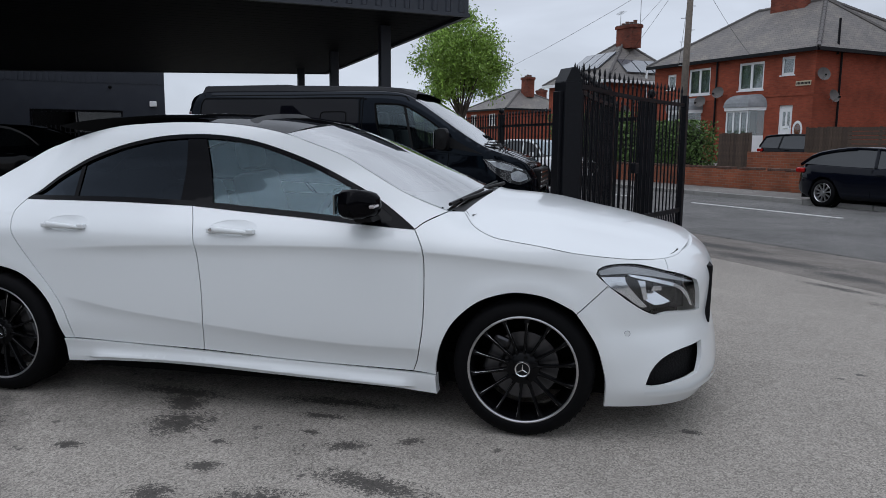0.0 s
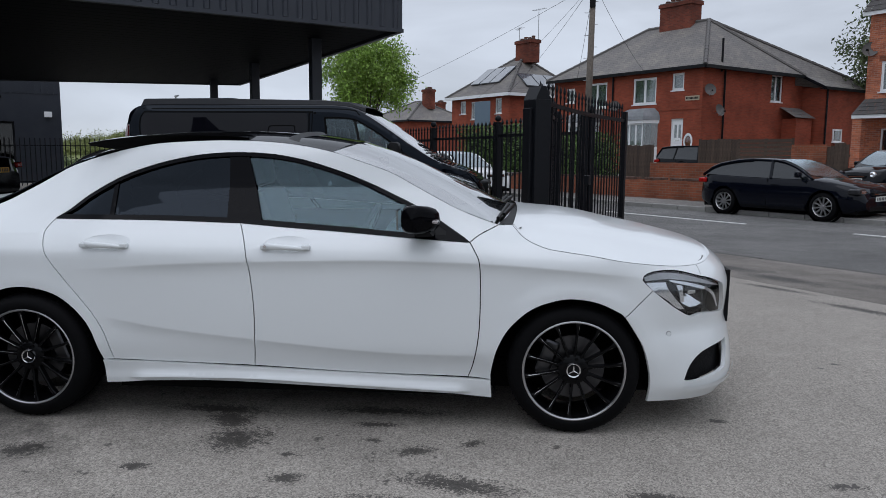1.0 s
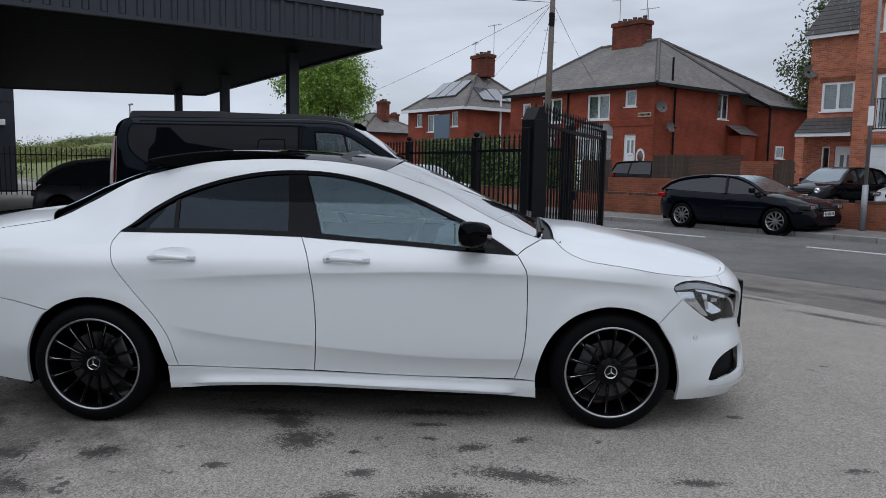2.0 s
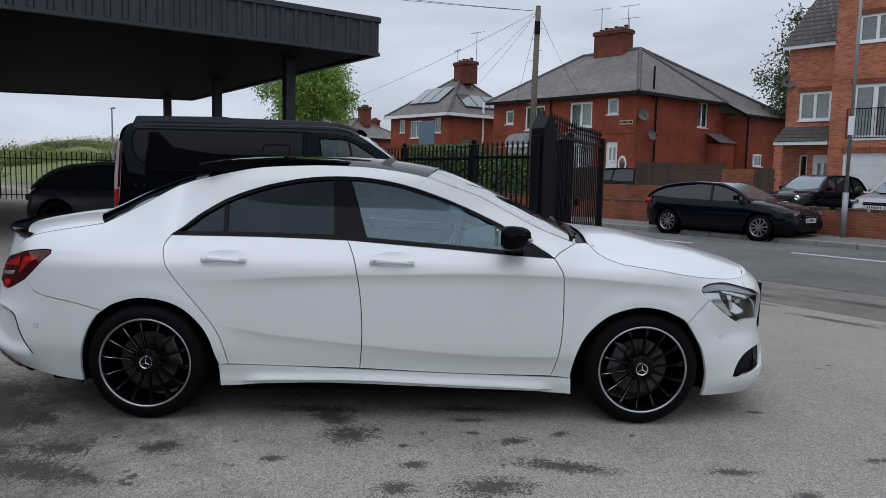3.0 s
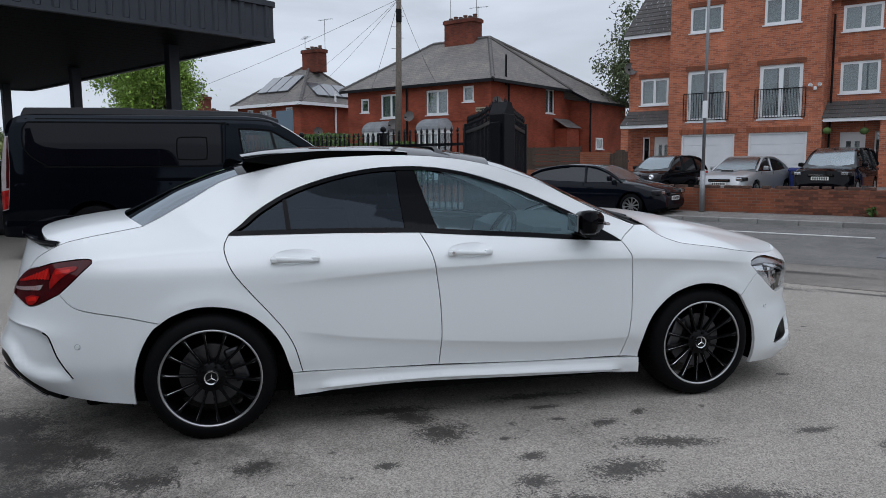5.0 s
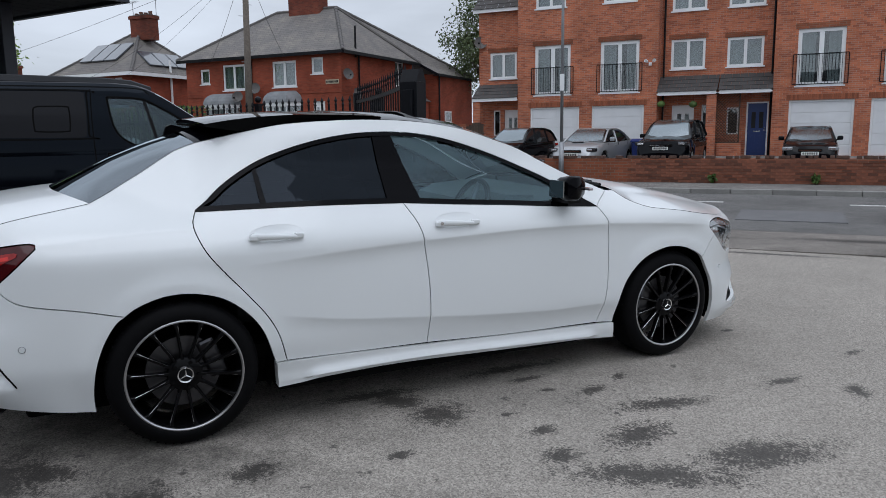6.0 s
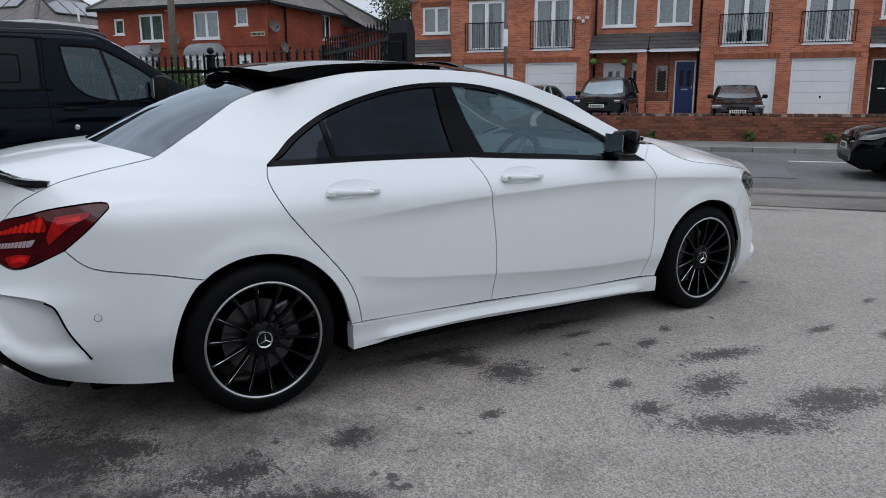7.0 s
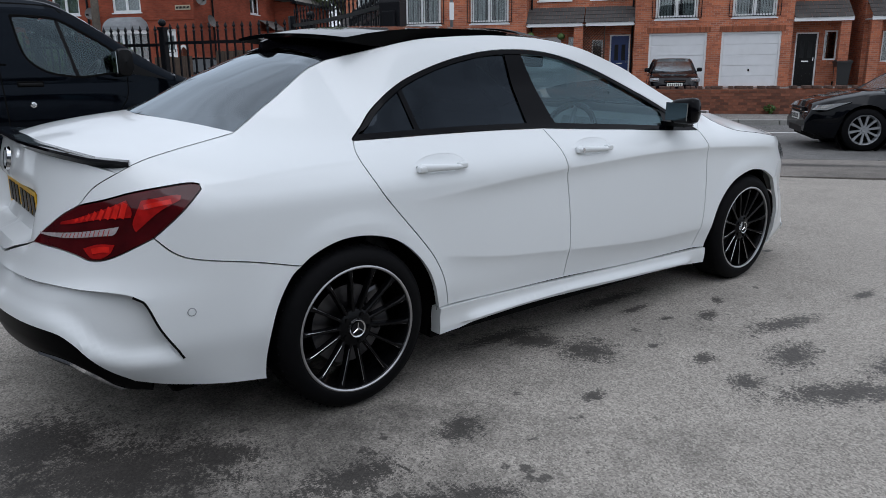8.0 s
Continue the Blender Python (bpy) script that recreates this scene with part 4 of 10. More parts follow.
def door_bays():
    """The two set-back door bays between the garage bays."""
    base = thing("townhouse", ROAD, "set-back brick entrance bays of the townhouses with a blue door", "townhouse", "brick townhouses")
    x0, x1, xm = -2.45, 1.98, -0.05
    wins = [(-2.05, -0.68, 3.93, 5.15), (0.17, 1.55, 3.93, 5.10)]
    doors = [(-1.95, -1.05, 0.34, 2.44), (1.0, 1.84, 0.34, 2.50)]
    lights = [(-0.75, -0.30, 1.2, 2.44), (0.25, 0.72, 1.2, 2.3)]
    tops = [(-2.05, -0.68, 6.3, 7.3), (0.17, 1.55, 6.3, 7.3)]
    part("wall", wall_cells(bmesh.new(), x0, x1, 0.2, 7.6, 30.3, 30.55, wins + doors + lights + tops), TOWN_BRICK, base)
    for w in wins + tops:
        window(base, *w, 30.33, (0.5,), 0.10, True)
        part("lintel", boxed(w[0] - 0.1, w[1] + 0.1, 30.288, 30.32, w[3], w[3] + 0.2), WALL_BRICK, base, "soldier-course brick lintel")
    for w in lights:
        window(base, *w, 30.36, (), 0.06, False, False)
    front_door(base, *doors[0], 30.36, UPVC, "white front door")
    front_door(base, *doors[1], 30.36, DOOR_BLUE, "blue panelled front door")
    for a, b in ((x0, xm - 0.02), (xm + 0.02, x1)):
        tiled_slope("porch_roof", base, a, b, 29.35, 2.98, 30.3, 3.64, 4)
        part("porch_fascia", boxed(a + 0.05, b - 0.05, 29.36, 29.40, 2.82, 2.98), UPVC, base, "white porch fascia board")
        part("porch_soffit", boxed(a, b, 29.40, 30.3, 2.86, 2.90), UPVC, base)
    part("porch_pier", boxed(xm - 0.42, xm - 0.04, 29.42, 29.8, 0.2, 2.82), TOWN_BRICK, base)
    part("porch_pier", boxed(xm + 0.02, xm + 0.95, 29.62, 29.8, 0.2, 0.85), TOWN_BRICK, base)
    bm = bmesh.new()
    a0, a1, c0, c1 = xm - 0.08, xm + 0.86, 0.86, 2.86
    for i in range(-16, 16):
        for s in (-1, 1):
            p0, p1 = Vector((a0 + 0.12 * i, 0, c0)), Vector((a0 + 0.12 * i + s * 2.0, 0, c0 + 2.0))
            d = p1 - p0
            lo = max(((a0 if s > 0 else a1) - p0.x) / d.x, 0.0)
            hi = min(((a1 if s > 0 else a0) - p0.x) / d.x, 1.0)
            if hi - lo > 0.03:
                q0, q1 = p0 + d * lo, p0 + d * hi
                rod(bm, (q0.x, 29.66 + 0.008 * s, q0.z), (q1.x, 29.66 + 0.008 * s, q1.z), 0.012, seg=4)
    for a, b, c, d in ((a0, a1, c1 - 0.05, c1), (a0, a1, c0, c0 + 0.05), (a0, a0 + 0.05, c0, c1), (a1 - 0.05, a1, c0, c1)):
        box(bm, a, b, 29.64, 29.69, c, d)
    part("trellis", bm, OLD_WOOD, base, "brown diamond wooden trellis screen")["kind"] = "stuff"
    tiled_slope("roof_slope", base, x0, x1, 30.03, 7.65, 33.8, 10.8, 14)
    part("eave_board", boxed(x0, x1, 30.05, 30.1, 7.5, 7.65), UPVC, base)
    return base


door_bays()
for x, z in ((-1.0, 2.45), (-2.28, 2.5)):
    basket = thing("hanging_basket", ROAD @ pose(x, 29.55, z), "dark round hanging basket under the porch", "hanging basket", "hanging baskets")
    part("bowl", lathe([(-0.15, 0.001), (-0.13, 0.09), (-0.05, 0.16), (0.05, 0.15), (0.12, 0.06)], 14, "z"), LEAF_DARK, basket, smooth=True)
    part("hanger", rod(bmesh.new(), (0, 0, 0.1), (0, 0, 0.40), 0.006), IRON, basket)
satellite_dish(ROAD @ pose(-10.72, 30.6, 5.55))
floodlight = thing("security_light", ROAD @ pose(-2.75, 29.5, 4.15), "white wall-mounted twin security floodlight", "security light")
part("body", boxed(-0.06, 0.06, -0.1, 0, -0.08, 0.05, bevel=0.02), UPVC, floodlight)
for s in (-1, 1):
    part("lamp_head", lathe([(-0.2, 0.075), (-0.1, 0.06), (-0.05, 0.03)], 12), UPVC, floodlight, m=pose(0.1 * s, 0, 0.06, -20, 0, 25 * s))
pipe = part("drainpipe", rod(bmesh.new(), (0, 0, 0.3), (0, 0, 7.0), 0.04, seg=10), IRON, m=ROAD @ pose(-2.32, 30.22, 0))
tagged(pipe, "black drainpipe down the brick front", "drainpipe", "drainpipes")
tagged(new_at("drainpipe", ROAD @ pose(1.9, 30.22, 0), pipe.data), "black drainpipe down the brick front", "drainpipe", "drainpipes")


# ---- red brick semi-detached houses with hipped slate roofs ----


def semi_house(name, x0, x1, y0, y1, eave, ridge, front_holes, side_holes, ground, label, ridge_x, ridge_y, overhang=0.35):
    base = thing(name, ROAD, label, "house", "red brick semis")
    part("wall", wall_cells(bmesh.new(), x0, x1, ground, eave, y0, y0 + 0.25, front_holes), RED_BRICK, base)
    part("wall", wall_cells(bmesh.new(), y0 + 0.25, y1, ground, eave, x1 - 0.25, x1, side_holes, axis="y"), RED_BRICK, base)
    part("wall", boxed(x0, x0 + 0.25, y0 + 0.25, y1, ground, eave), RED_BRICK, base)
    part("wall", boxed(x0 + 0.25, x1 - 0.25, y1 - 0.25, y1, ground, eave), RED_BRICK, base)
    # string course and plinth
    part("string_course", boxed(x0, x1 + 0.03, y0 - 0.03, y0, eave - 2.05, eave - 1.92), RED_BRICK, base)
    a, b, c, d = x0 - overhang, x1 + overhang, y0 - overhang, y1 + overhang
    rx0, rx1 = ridge_x
    bm = bmesh.new()
    e = [bm.verts.new(p) for p in ((a, c, eave), (b, c, eave), (b, d, eave), (a, d, eave))]
    r = [bm.verts.new(p) for p in ((rx0, ridge_y, ridge), (rx1, ridge_y, ridge))]
    bm.faces.new((e[0], e[1], r[1], r[0]))
    bm.faces.new((e[1], e[2], r[1]))
    bm.faces.new((e[2], e[3], r[0], r[1]))
    bm.faces.new((e[3], e[0], r[0]))
    bm.faces.new(e[::-1])
    part("roof", bm, SLATE_ROWS, base, "weathered grey slate hipped roof")
    for p, q in (((b, c, eave), (rx1, ridge_y, ridge)), ((b, d, eave), (rx1, ridge_y, ridge)), ((a, c, eave), (rx0, ridge_y, ridge)), ((rx0, ridge_y, ridge), (rx1, ridge_y, ridge))):
        p, q = Vector(p), Vector(q)
        k = max(1, int((q - p).length / 0.42))
        hip = part("ridge", rod(bmesh.new(), p, q, 0.05, seg=6), SLATE, base)
        d0, data = (q - p) / k, None
        for i in range(k):
            s = p + d0 * i
            if data is None:
                ob = part("ridge_tile", rod(bmesh.new(), (0, 0, 0), d0 * 0.97, 0.115, 0.10, seg=6), SLATE, hip)
                data = ob.data
            else:
                ob = new("ridge_tile", data)
                ob.parent = hip
            ob.location = s
    bm = bmesh.new()
    box(bm, a, b, c - 0.05, c + 0.03, eave - 0.14, eave + 0.02)
    box(bm, b - 0.03, b + 0.05, c + 0.03, d, eave - 0.14, eave + 0.02)
    box(bm, a + 0.05, b - 0.05, c + 0.05, y0, eave - 0.10, eave - 0.06)
    box(bm, x1, b - 0.05, y0, d, eave - 0.10, eave - 0.06)
    part("gutter", bm, IRON, base, "black gutter and eaves board")
    return base


def chimney(parent, x0, x1, y0, y1, z0, z1, pots=5):
    stack = part("chimney", boxed(x0, x1, y0, y1, z0, z1 - 0.25), STACK_BRICK, parent, "red brick chimney stack")
    part("corbel", boxed(x0 - 0.07, x1 + 0.07, y0 - 0.07, y1 + 0.07, z1 - 0.25, z1 - 0.05), STACK_BRICK, stack)
    part("flaunching", boxed(x0 - 0.02, x1 + 0.02, y0 - 0.02, y1 + 0.02, z1 - 0.05, z1), KERB, stack)
    for i in range(pots):
        x = x0 + (x1 - x0) * (i + 0.5) / pots
        part("chimney_pot", lathe([(0, 0.13), (0.12 + 0.06 * (i % 2), 0.12), (0.13 + 0.06 * (i % 2), 0.14), (0.17 + 0.06 * (i % 2), 0.13)], 12, "z"), RED_POT, stack, m=pose(x, (y0 + y1) / 2, z1))
    return stack


def slate_rows(name, base, edge):
    """Slates in courses, true size, on sloping faces."""
    m = material(name, base, 0.7, spread=0.14, grain=7, stain=0.6, stain_colour=(0.235, 0.215, 0.18), stain_size=0.8)
    n, l = m.node_tree.nodes, m.node_tree.links
    b = n["Principled BSDF"]
    pos, cut, add, put = n.new("ShaderNodeTexCoord"), n.new("ShaderNodeSeparateXYZ"), n.new("ShaderNodeMath"), n.new("ShaderNodeCombineXYZ")
    l.new(pos.outputs["Object"], cut.inputs[0])
    l.new(cut.outputs[0], add.inputs[0])
    l.new(cut.outputs[1], add.inputs[1])
    l.new(add.outputs[0], put.inputs[0])
    l.new(cut.outputs[2], put.inputs[1])
    t = n.new("ShaderNodeTexBrick")
    t.inputs["Scale"].default_value, t.inputs["Brick Width"].default_value, t.inputs["Row Height"].default_value, t.inputs["Mortar Size"].default_value = 1.0, 0.28, 0.13, 0.008
    t.inputs["Color1"].default_value, t.inputs["Color2"].default_value, t.inputs["Mortar"].default_value = (1.12, 1.1, 1.08, 1), (0.86, 0.86, 0.88, 1), (edge, edge, edge, 1)
    l.new(put.outputs[0], t.inputs["Vector"])
    old = b.inputs["Base Color"].links[0].from_socket
    mix = n.new("ShaderNodeMix")
    mix.data_type, mix.blend_type = "RGBA", "MULTIPLY"
    mix.inputs[0].default_value = 1.0
    l.new(old, mix.inputs[6])
    l.new(t.outputs["Color"], mix.inputs[7])
    l.new(mix.outputs[2], b.inputs["Base Color"])
    relief = n.new("ShaderNodeBump")
    relief.inputs["Strength"].default_value, relief.inputs["Distance"].default_value, relief.invert = 0.5, 0.01, True
    l.new(t.outputs["Fac"], relief.inputs["Height"])
    l.new(relief.outputs[0], b.inputs["Normal"])
    return m


SLATE_ROWS = slate_rows("slate_courses", (0.150, 0.139, 0.130), 0.55)
RED_POT = material("terracotta_pot", (0.13, 0.055, 0.035), 0.85, spread=0.2, stain=0.7, stain_colour=(0.06, 0.05, 0.045), stain_size=4)

A_FRONT = [(-22.55, -21.0, 3.95, 5.30), (-20.03, -19.3, 4.54, 5.38), (-25.95, -24.4, 3.9, 5.28), (-27.58, -26.9, 4.30, 5.12), (-20.0, -19.25, 1.1, 3.15)]
A_SIDE = [(35.45, 36.5, 4.16, 5.55)]
semi = semi_house("house", -28.6, -18.2, 29.8, 37.6, 5.62, 8.55, A_FRONT, A_SIDE, 0.4, "red brick semi-detached house with a hipped slate roof and white windows", (-25.2, -21.1), 33.9)
chimney(semi, -24.0, -21.9, 33.4, 34.3, 8.0, 9.75, 6)
for w in A_FRONT[:4]:
    window(semi, *w, 29.86, (0.5,) if w[1] - w[0] > 1 else (), 0.11, True)
window(semi, 35.45, 36.5, 4.16, 5.55, 0, (0.45,), 0.075, True).matrix_basis = pose(-18.26, 0, 0, 0, 0, 90)
front_door(semi, -20.0, -19.25, 1.1, 3.15, 29.86, UPVC, "white front door")
# bow windows with lead roofs on the ground floor
for x0, x1 in ((-23.0, -20.8), (-27.1, -24.9)):
    xm = (x0 + x1) / 2
    bay = part("bay_window", prism(bmesh.new(), [(x0, 29.8), (x0 + 0.4, 29.15), (x1 - 0.4, 29.15), (x1, 29.8)], "z", 0.4, 1.75), UPVC, semi, "white bow window under a pale lead roof")
    window(bay, x0 + 0.42, x1 - 0.42, 1.75, 2.95, 29.16, (0.34, 0.66), 0.075, True, True)
    for i, (a, b) in enumerate((((x0, 29.8), (x0 + 0.4, 29.15)), ((x1 - 0.4, 29.15), (x1, 29.8)))):
        part("pane", prism(bmesh.new(), [(a[0], a[1]), (b[0], b[1]), (b[0], b[1] + 0.03), (a[0], a[1] + 0.03)], "z", 1.75, 2.95), PANE, bay)
    part("bay_fascia", prism(bmesh.new(), [(x0 - 0.08, 29.8), (x0 + 0.36, 29.06), (x1 - 0.36, 29.06), (x1 + 0.08, 29.8)], "z", 2.95, 3.12), UPVC, bay)
    bm = bmesh.new()
    low = [(x0 - 0.12, 29.8), (x0 + 0.34, 29.0), (x1 - 0.34, 29.0), (x1 + 0.12, 29.8)]
    prev = None
    for k in range(6):
        t = k / 5
        f = math.cos(t * math.pi / 2) * 0.85 + 0.15
        z = 3.12 + 0.62 * math.sin(t * math.pi / 2)
        ring = [bm.verts.new((xm + (p[0] - xm) * (0.55 + 0.45 * f), 29.8 - (29.8 - p[1]) * f, z)) for p in low]
        if prev:
            for i in range(3):
                bm.faces.new((prev[i], prev[i + 1], ring[i + 1], ring[i]))
        prev = ring
    part("lead_roof", bm, LEAD, bay)
# lower rear wing beside the drive
wing = part("rear_wing", boxed(-18.2, -16.9, 38.4, 43.6, 0.4, 4.98), RED_BRICK, semi, "red brick rear wing")
part("wing_link", boxed(-20.0, -18.2, 37.6, 43.0, 0.4, 5.1), RED_BRICK, semi)
bm = bmesh.new()
v = [bm.verts.new(p) for p in ((-17.85, 37.9, 5.63), (-16.7, 37.95, 4.97), (-16.7, 44.0, 4.97), (-21.1, 33.9, 8.56), (-25.0, 44.0, 4.97))]
bm.faces.new((v[0], v[1], v[2]))
bm.faces.new((v[0], v[2], v[3]))
bm.faces.new((v[3], v[2], v[4]))
part("wing_roof", bm, SLATE_ROWS, semi, "grey slate roof carried on over the wing")
hip_line = part("ridge", rod(bmesh.new(), (-21.1, 33.9, 8.56), (-16.7, 44.0, 4.97), 0.05, seg=6), SLATE, semi)
tile_step = (Vector((-16.7, 44.0, 4.97)) - Vector((-21.1, 33.9, 8.56))) / 26
tile_mesh = None
for i in range(26):
    if tile_mesh is None:
        ob = part("ridge_tile", rod(bmesh.new(), (0, 0, 0), tile_step * 0.97, 0.115, 0.10, seg=6), SLATE, hip_line)
        tile_mesh = ob.data
    else:
        ob = new("ridge_tile", tile_mesh)
        ob.parent = hip_line
    ob.location = Vector((-21.1, 33.9, 8.56)) + tile_step * i
part("gutter", boxed(-16.75, -16.62, 37.95, 44.0, 4.84, 4.98), IRON, semi)
part("wing_soffit", boxed(-17.0, -16.75, 37.95, 44.0, 4.86, 4.90), IRON, semi)
part("verge_board", prism(bmesh.new(), [(-17.95, 5.5), (-17.95, 5.66), (-16.66, 4.99), (-16.66, 4.83)], "y", 37.9, 37.95), IRON, semi)
tiled_slope("side_porch_roof", semi, 36.3, 38.2, -17.3, 3.35, -18.2, 3.9, 3, mat=SLATE).matrix_basis = Matrix(((0, 1, 0, 0), (1, 0, 0, 0), (0, 0, 1, 0), (0, 0, 0, 1)))
part("side_porch", boxed(-18.2, -17.4, 36.6, 38.1, 0.4, 3.3), RED_BRICK, semi)
window(semi, 39.3, 40.2, 2.1, 2.8, 0, (), 0.08, False).matrix_basis = pose(-16.84, 0, 0, 0, 0, 90)
part("drainpipe", rod(bmesh.new(), (-18.12, 31.4, 0.4), (-18.12, 31.4, 5.5), 0.05), IRON, semi, "black cast-iron drainpipe")
part("vent_pipe", rod(bmesh.new(), (-18.12, 31.1, 5.4), (-18.12, 31.1, 7.0), 0.055), IRON, semi, "black vent stack")
part("drainpipe", rod(bmesh.new(), (-23.9, 29.72, 0.4), (-23.9, 29.72, 5.5), 0.05), IRON, semi, "black cast-iron drainpipe")
part("drainpipe", rod(bmesh.new(), (-16.85, 38.5, 0.4), (-16.85, 38.5, 4.9), 0.05), IRON, semi, "black cast-iron drainpipe")
part("round_window", lathe([(0, 0.42), (-0.03, 0.42), (-0.03, 0.30), (0, 0.30)], 24), UPVC, semi, "white round window", m=pose(-18.9, 29.8, 2.0) @ Matrix.Diagonal((0.62, 1, 1, 1)))
part("round_pane", lathe([(-0.004, 0.001), (-0.004, 0.30)], 24), PANE, semi, m=pose(-18.9, 29.8, 2.0) @ Matrix.Diagonal((0.62, 1, 1, 1)))
sign = part("street_sign", boxed(-19.15, -18.35, 29.765, 29.795, 4.0, 4.22), SIGN_STONE, m=ROAD)
tagged(sign, "pale street name sign on the brick corner", "street sign")
for i in range(10):
    part("letter_bar", boxed(-19.10 + 0.073 * i, -19.05 + 0.073 * i, 29.758, 29.764, 4.06, 4.16), IRON, sign)
satellite_dish(ROAD @ pose(-18.2, 30.3, 4.45, 0, 0, 40))
satellite_dish(ROAD @ pose(-18.2, 30.9, 3.5, 0, 0, 60))
satellite_dish(ROAD @ pose(-23.5, 29.8, 3.9))
satellite_dish(ROAD @ pose(-24.7, 29.8, 3.5))
for x, h in ((-23.9, 1.5), (-22.0, 1.4), (-21.9, 0.7)):
    tv_aerial(ROAD @ pose(x, 33.9, 9.7, 0, 0, 30), h)

B_FRONT = [(-38.6, -37.9, 4.1, 5.0), (-37.3, -36.0, 3.7, 4.9), (-34.6, -33.9, 4.0, 5.0), (-36.0, -34.9, 1.2, 2.6)]
semi_b = semi_house("house", -39.6, -33.1, 30.0, 36.5, 5.25, 8.1, B_FRONT, [], 0.4, "red brick semi with solar panels on its slate roof", (-36.3, -35.9), 33.4)
chimney(semi_b, -36.2, -34.6, 33.0, 33.8, 7.6, 9.15, 4)
for w in B_FRONT:
    window(semi_b, *w, 30.06, (0.5,) if w[1] - w[0] > 1 else (), 0.075, True)
part("fascia", boxed(-39.9, -32.7, 29.56, 29.62, 5.08, 5.28), UPVC, semi_b, "white eaves board")
part("fascia", boxed(-32.74, -32.68, 29.62, 36.8, 5.08, 5.28), UPVC, semi_b)
part("drainpipe", rod(bmesh.new(), (-33.0, 33.0, 0.4), (-33.0, 33.0, 6.2), 0.07), UPVC, semi_b, "pale pipe up the side wall")
satellite_dish(ROAD @ pose(-33.1, 31.5, 3.4, 0, 0, 40))
tv_aerial(ROAD @ pose(-34.3, 33.4, 9.1, 0, 0, 20), 2.0)
tv_aerial(ROAD @ pose(-36.3, 33.4, 9.1, 0, 0, -20), 1.0)


def solar_panel(parent, origin, along, up, w, h):
    o, a, u = Vector(origin), Vector(along).normalized(), Vector(up).normalized()
    nrm = a.cross(u)
    bm = bmesh.new()
    q = [o, o + a * w, o + a * w + u * h, o + u * h]
    lo = [bm.verts.new(p) for p in q]
    hi = [bm.verts.new(p + nrm * 0.08) for p in q]
    bm.faces.new(hi)
    for i in range(4):
        bm.faces.new((lo[i], lo[(i + 1) % 4], hi[(i + 1) % 4], hi[i]))
    return part("solar_panel", bm, SOLAR, parent, "pale reflecting solar panel")


slope_f = Vector((0, 3.75, 2.85)).normalized()
for i in range(3):
    solar_panel(semi_b, (-38.3 + 1.1 * i, 29.65 + 0.9 + 0.15, 5.25 + 0.75 + 0.12), (1, 0, 0), slope_f, 1.0, 1.9)
side_up = Vector((-3.55, 0, 2.85)).normalized()
for i in range(3):
    solar_panel(semi_b, (-33.25, 31.6 + 1.15 * i, 5.25 + 0.55), (0, 1, 0), side_up, 1.05, 1.4)

# a row of further roofs down the road
for k, (x0, y0) in enumerate(((-62, 35.2), (-76, 46.0))):
    far = semi_house("house", x0, x0 + 8, y0, y0 + 7, 4.4, 6.4, [(x0 + 1, x0 + 2.2, 2.9, 4.0), (x0 + 4.6, x0 + 5.8, 2.9, 4.0)], [], 0.2, "distant red brick house with a slate roof", (x0 + 3.4, x0 + 4.6), y0 + 3.5)
    chimney(far, x0 + 5.2, x0 + 6.4, y0 + 3.2, y0 + 3.9, 5.6, 7.5, 3)
    for a in (1, 4.6):
        window(far, x0 + a, x0 + a + 1.2, 2.9, 4.0, y0 + 0.06, (0.5,), 0.075, True)

# ---- white saloon: body surface ----
def smooth_curve(points):
    """A smooth function through (x, y) points."""
    xs = np.array([p[0] for p in points], float)
    ys = np.array([p[1] for p in points], float)
    h = np.diff(xs)
    d = np.diff(ys) / h
    m = np.empty(len(xs))
    m[0], m[-1] = d[0], d[-1]
    for i in range(1, len(xs) - 1):
        m[i] = 0.0 if d[i - 1] * d[i] <= 0 else 2 * d[i - 1] * d[i] / (d[i - 1] + d[i])

    def f(x):
        x = min(max(x, xs[0]), xs[-1])
        i = min(int(np.searchsorted(xs, x, "right")) - 1, len(xs) - 2)
        t = (x - xs[i]) / h[i]
        return (ys[i] * (1 + 2 * t) * (1 - t) ** 2 + m[i] * h[i] * t * (1 - t) ** 2
                + ys[i + 1] * t * t * (3 - 2 * t) + m[i + 1] * h[i] * t * t * (t - 1))
    return f


def step01(a, b, x):
    t = min(max((x - a) / (b - a), 0.0), 1.0)
    return t * t * (3 - 2 * t)


def spline(points, n=8):
    """Catmull-Rom through points of any dimension."""
    p = [np.array(q, float) for q in points]
    p = [2 * p[0] - p[1]] + p + [2 * p[-1] - p[-2]]
    out = []
    for i in range(1, len(p) - 2):
        a, b, c, d = p[i - 1:i + 3]
        for k in range(n):
            t = k / n
            out.append(0.5 * (2 * b + (c - a) * t + (2 * a - 5 * b + 4 * c - d) * t * t + (3 * b - a - 3 * c + d) * t ** 3))
    out.append(p[-2])
    return out


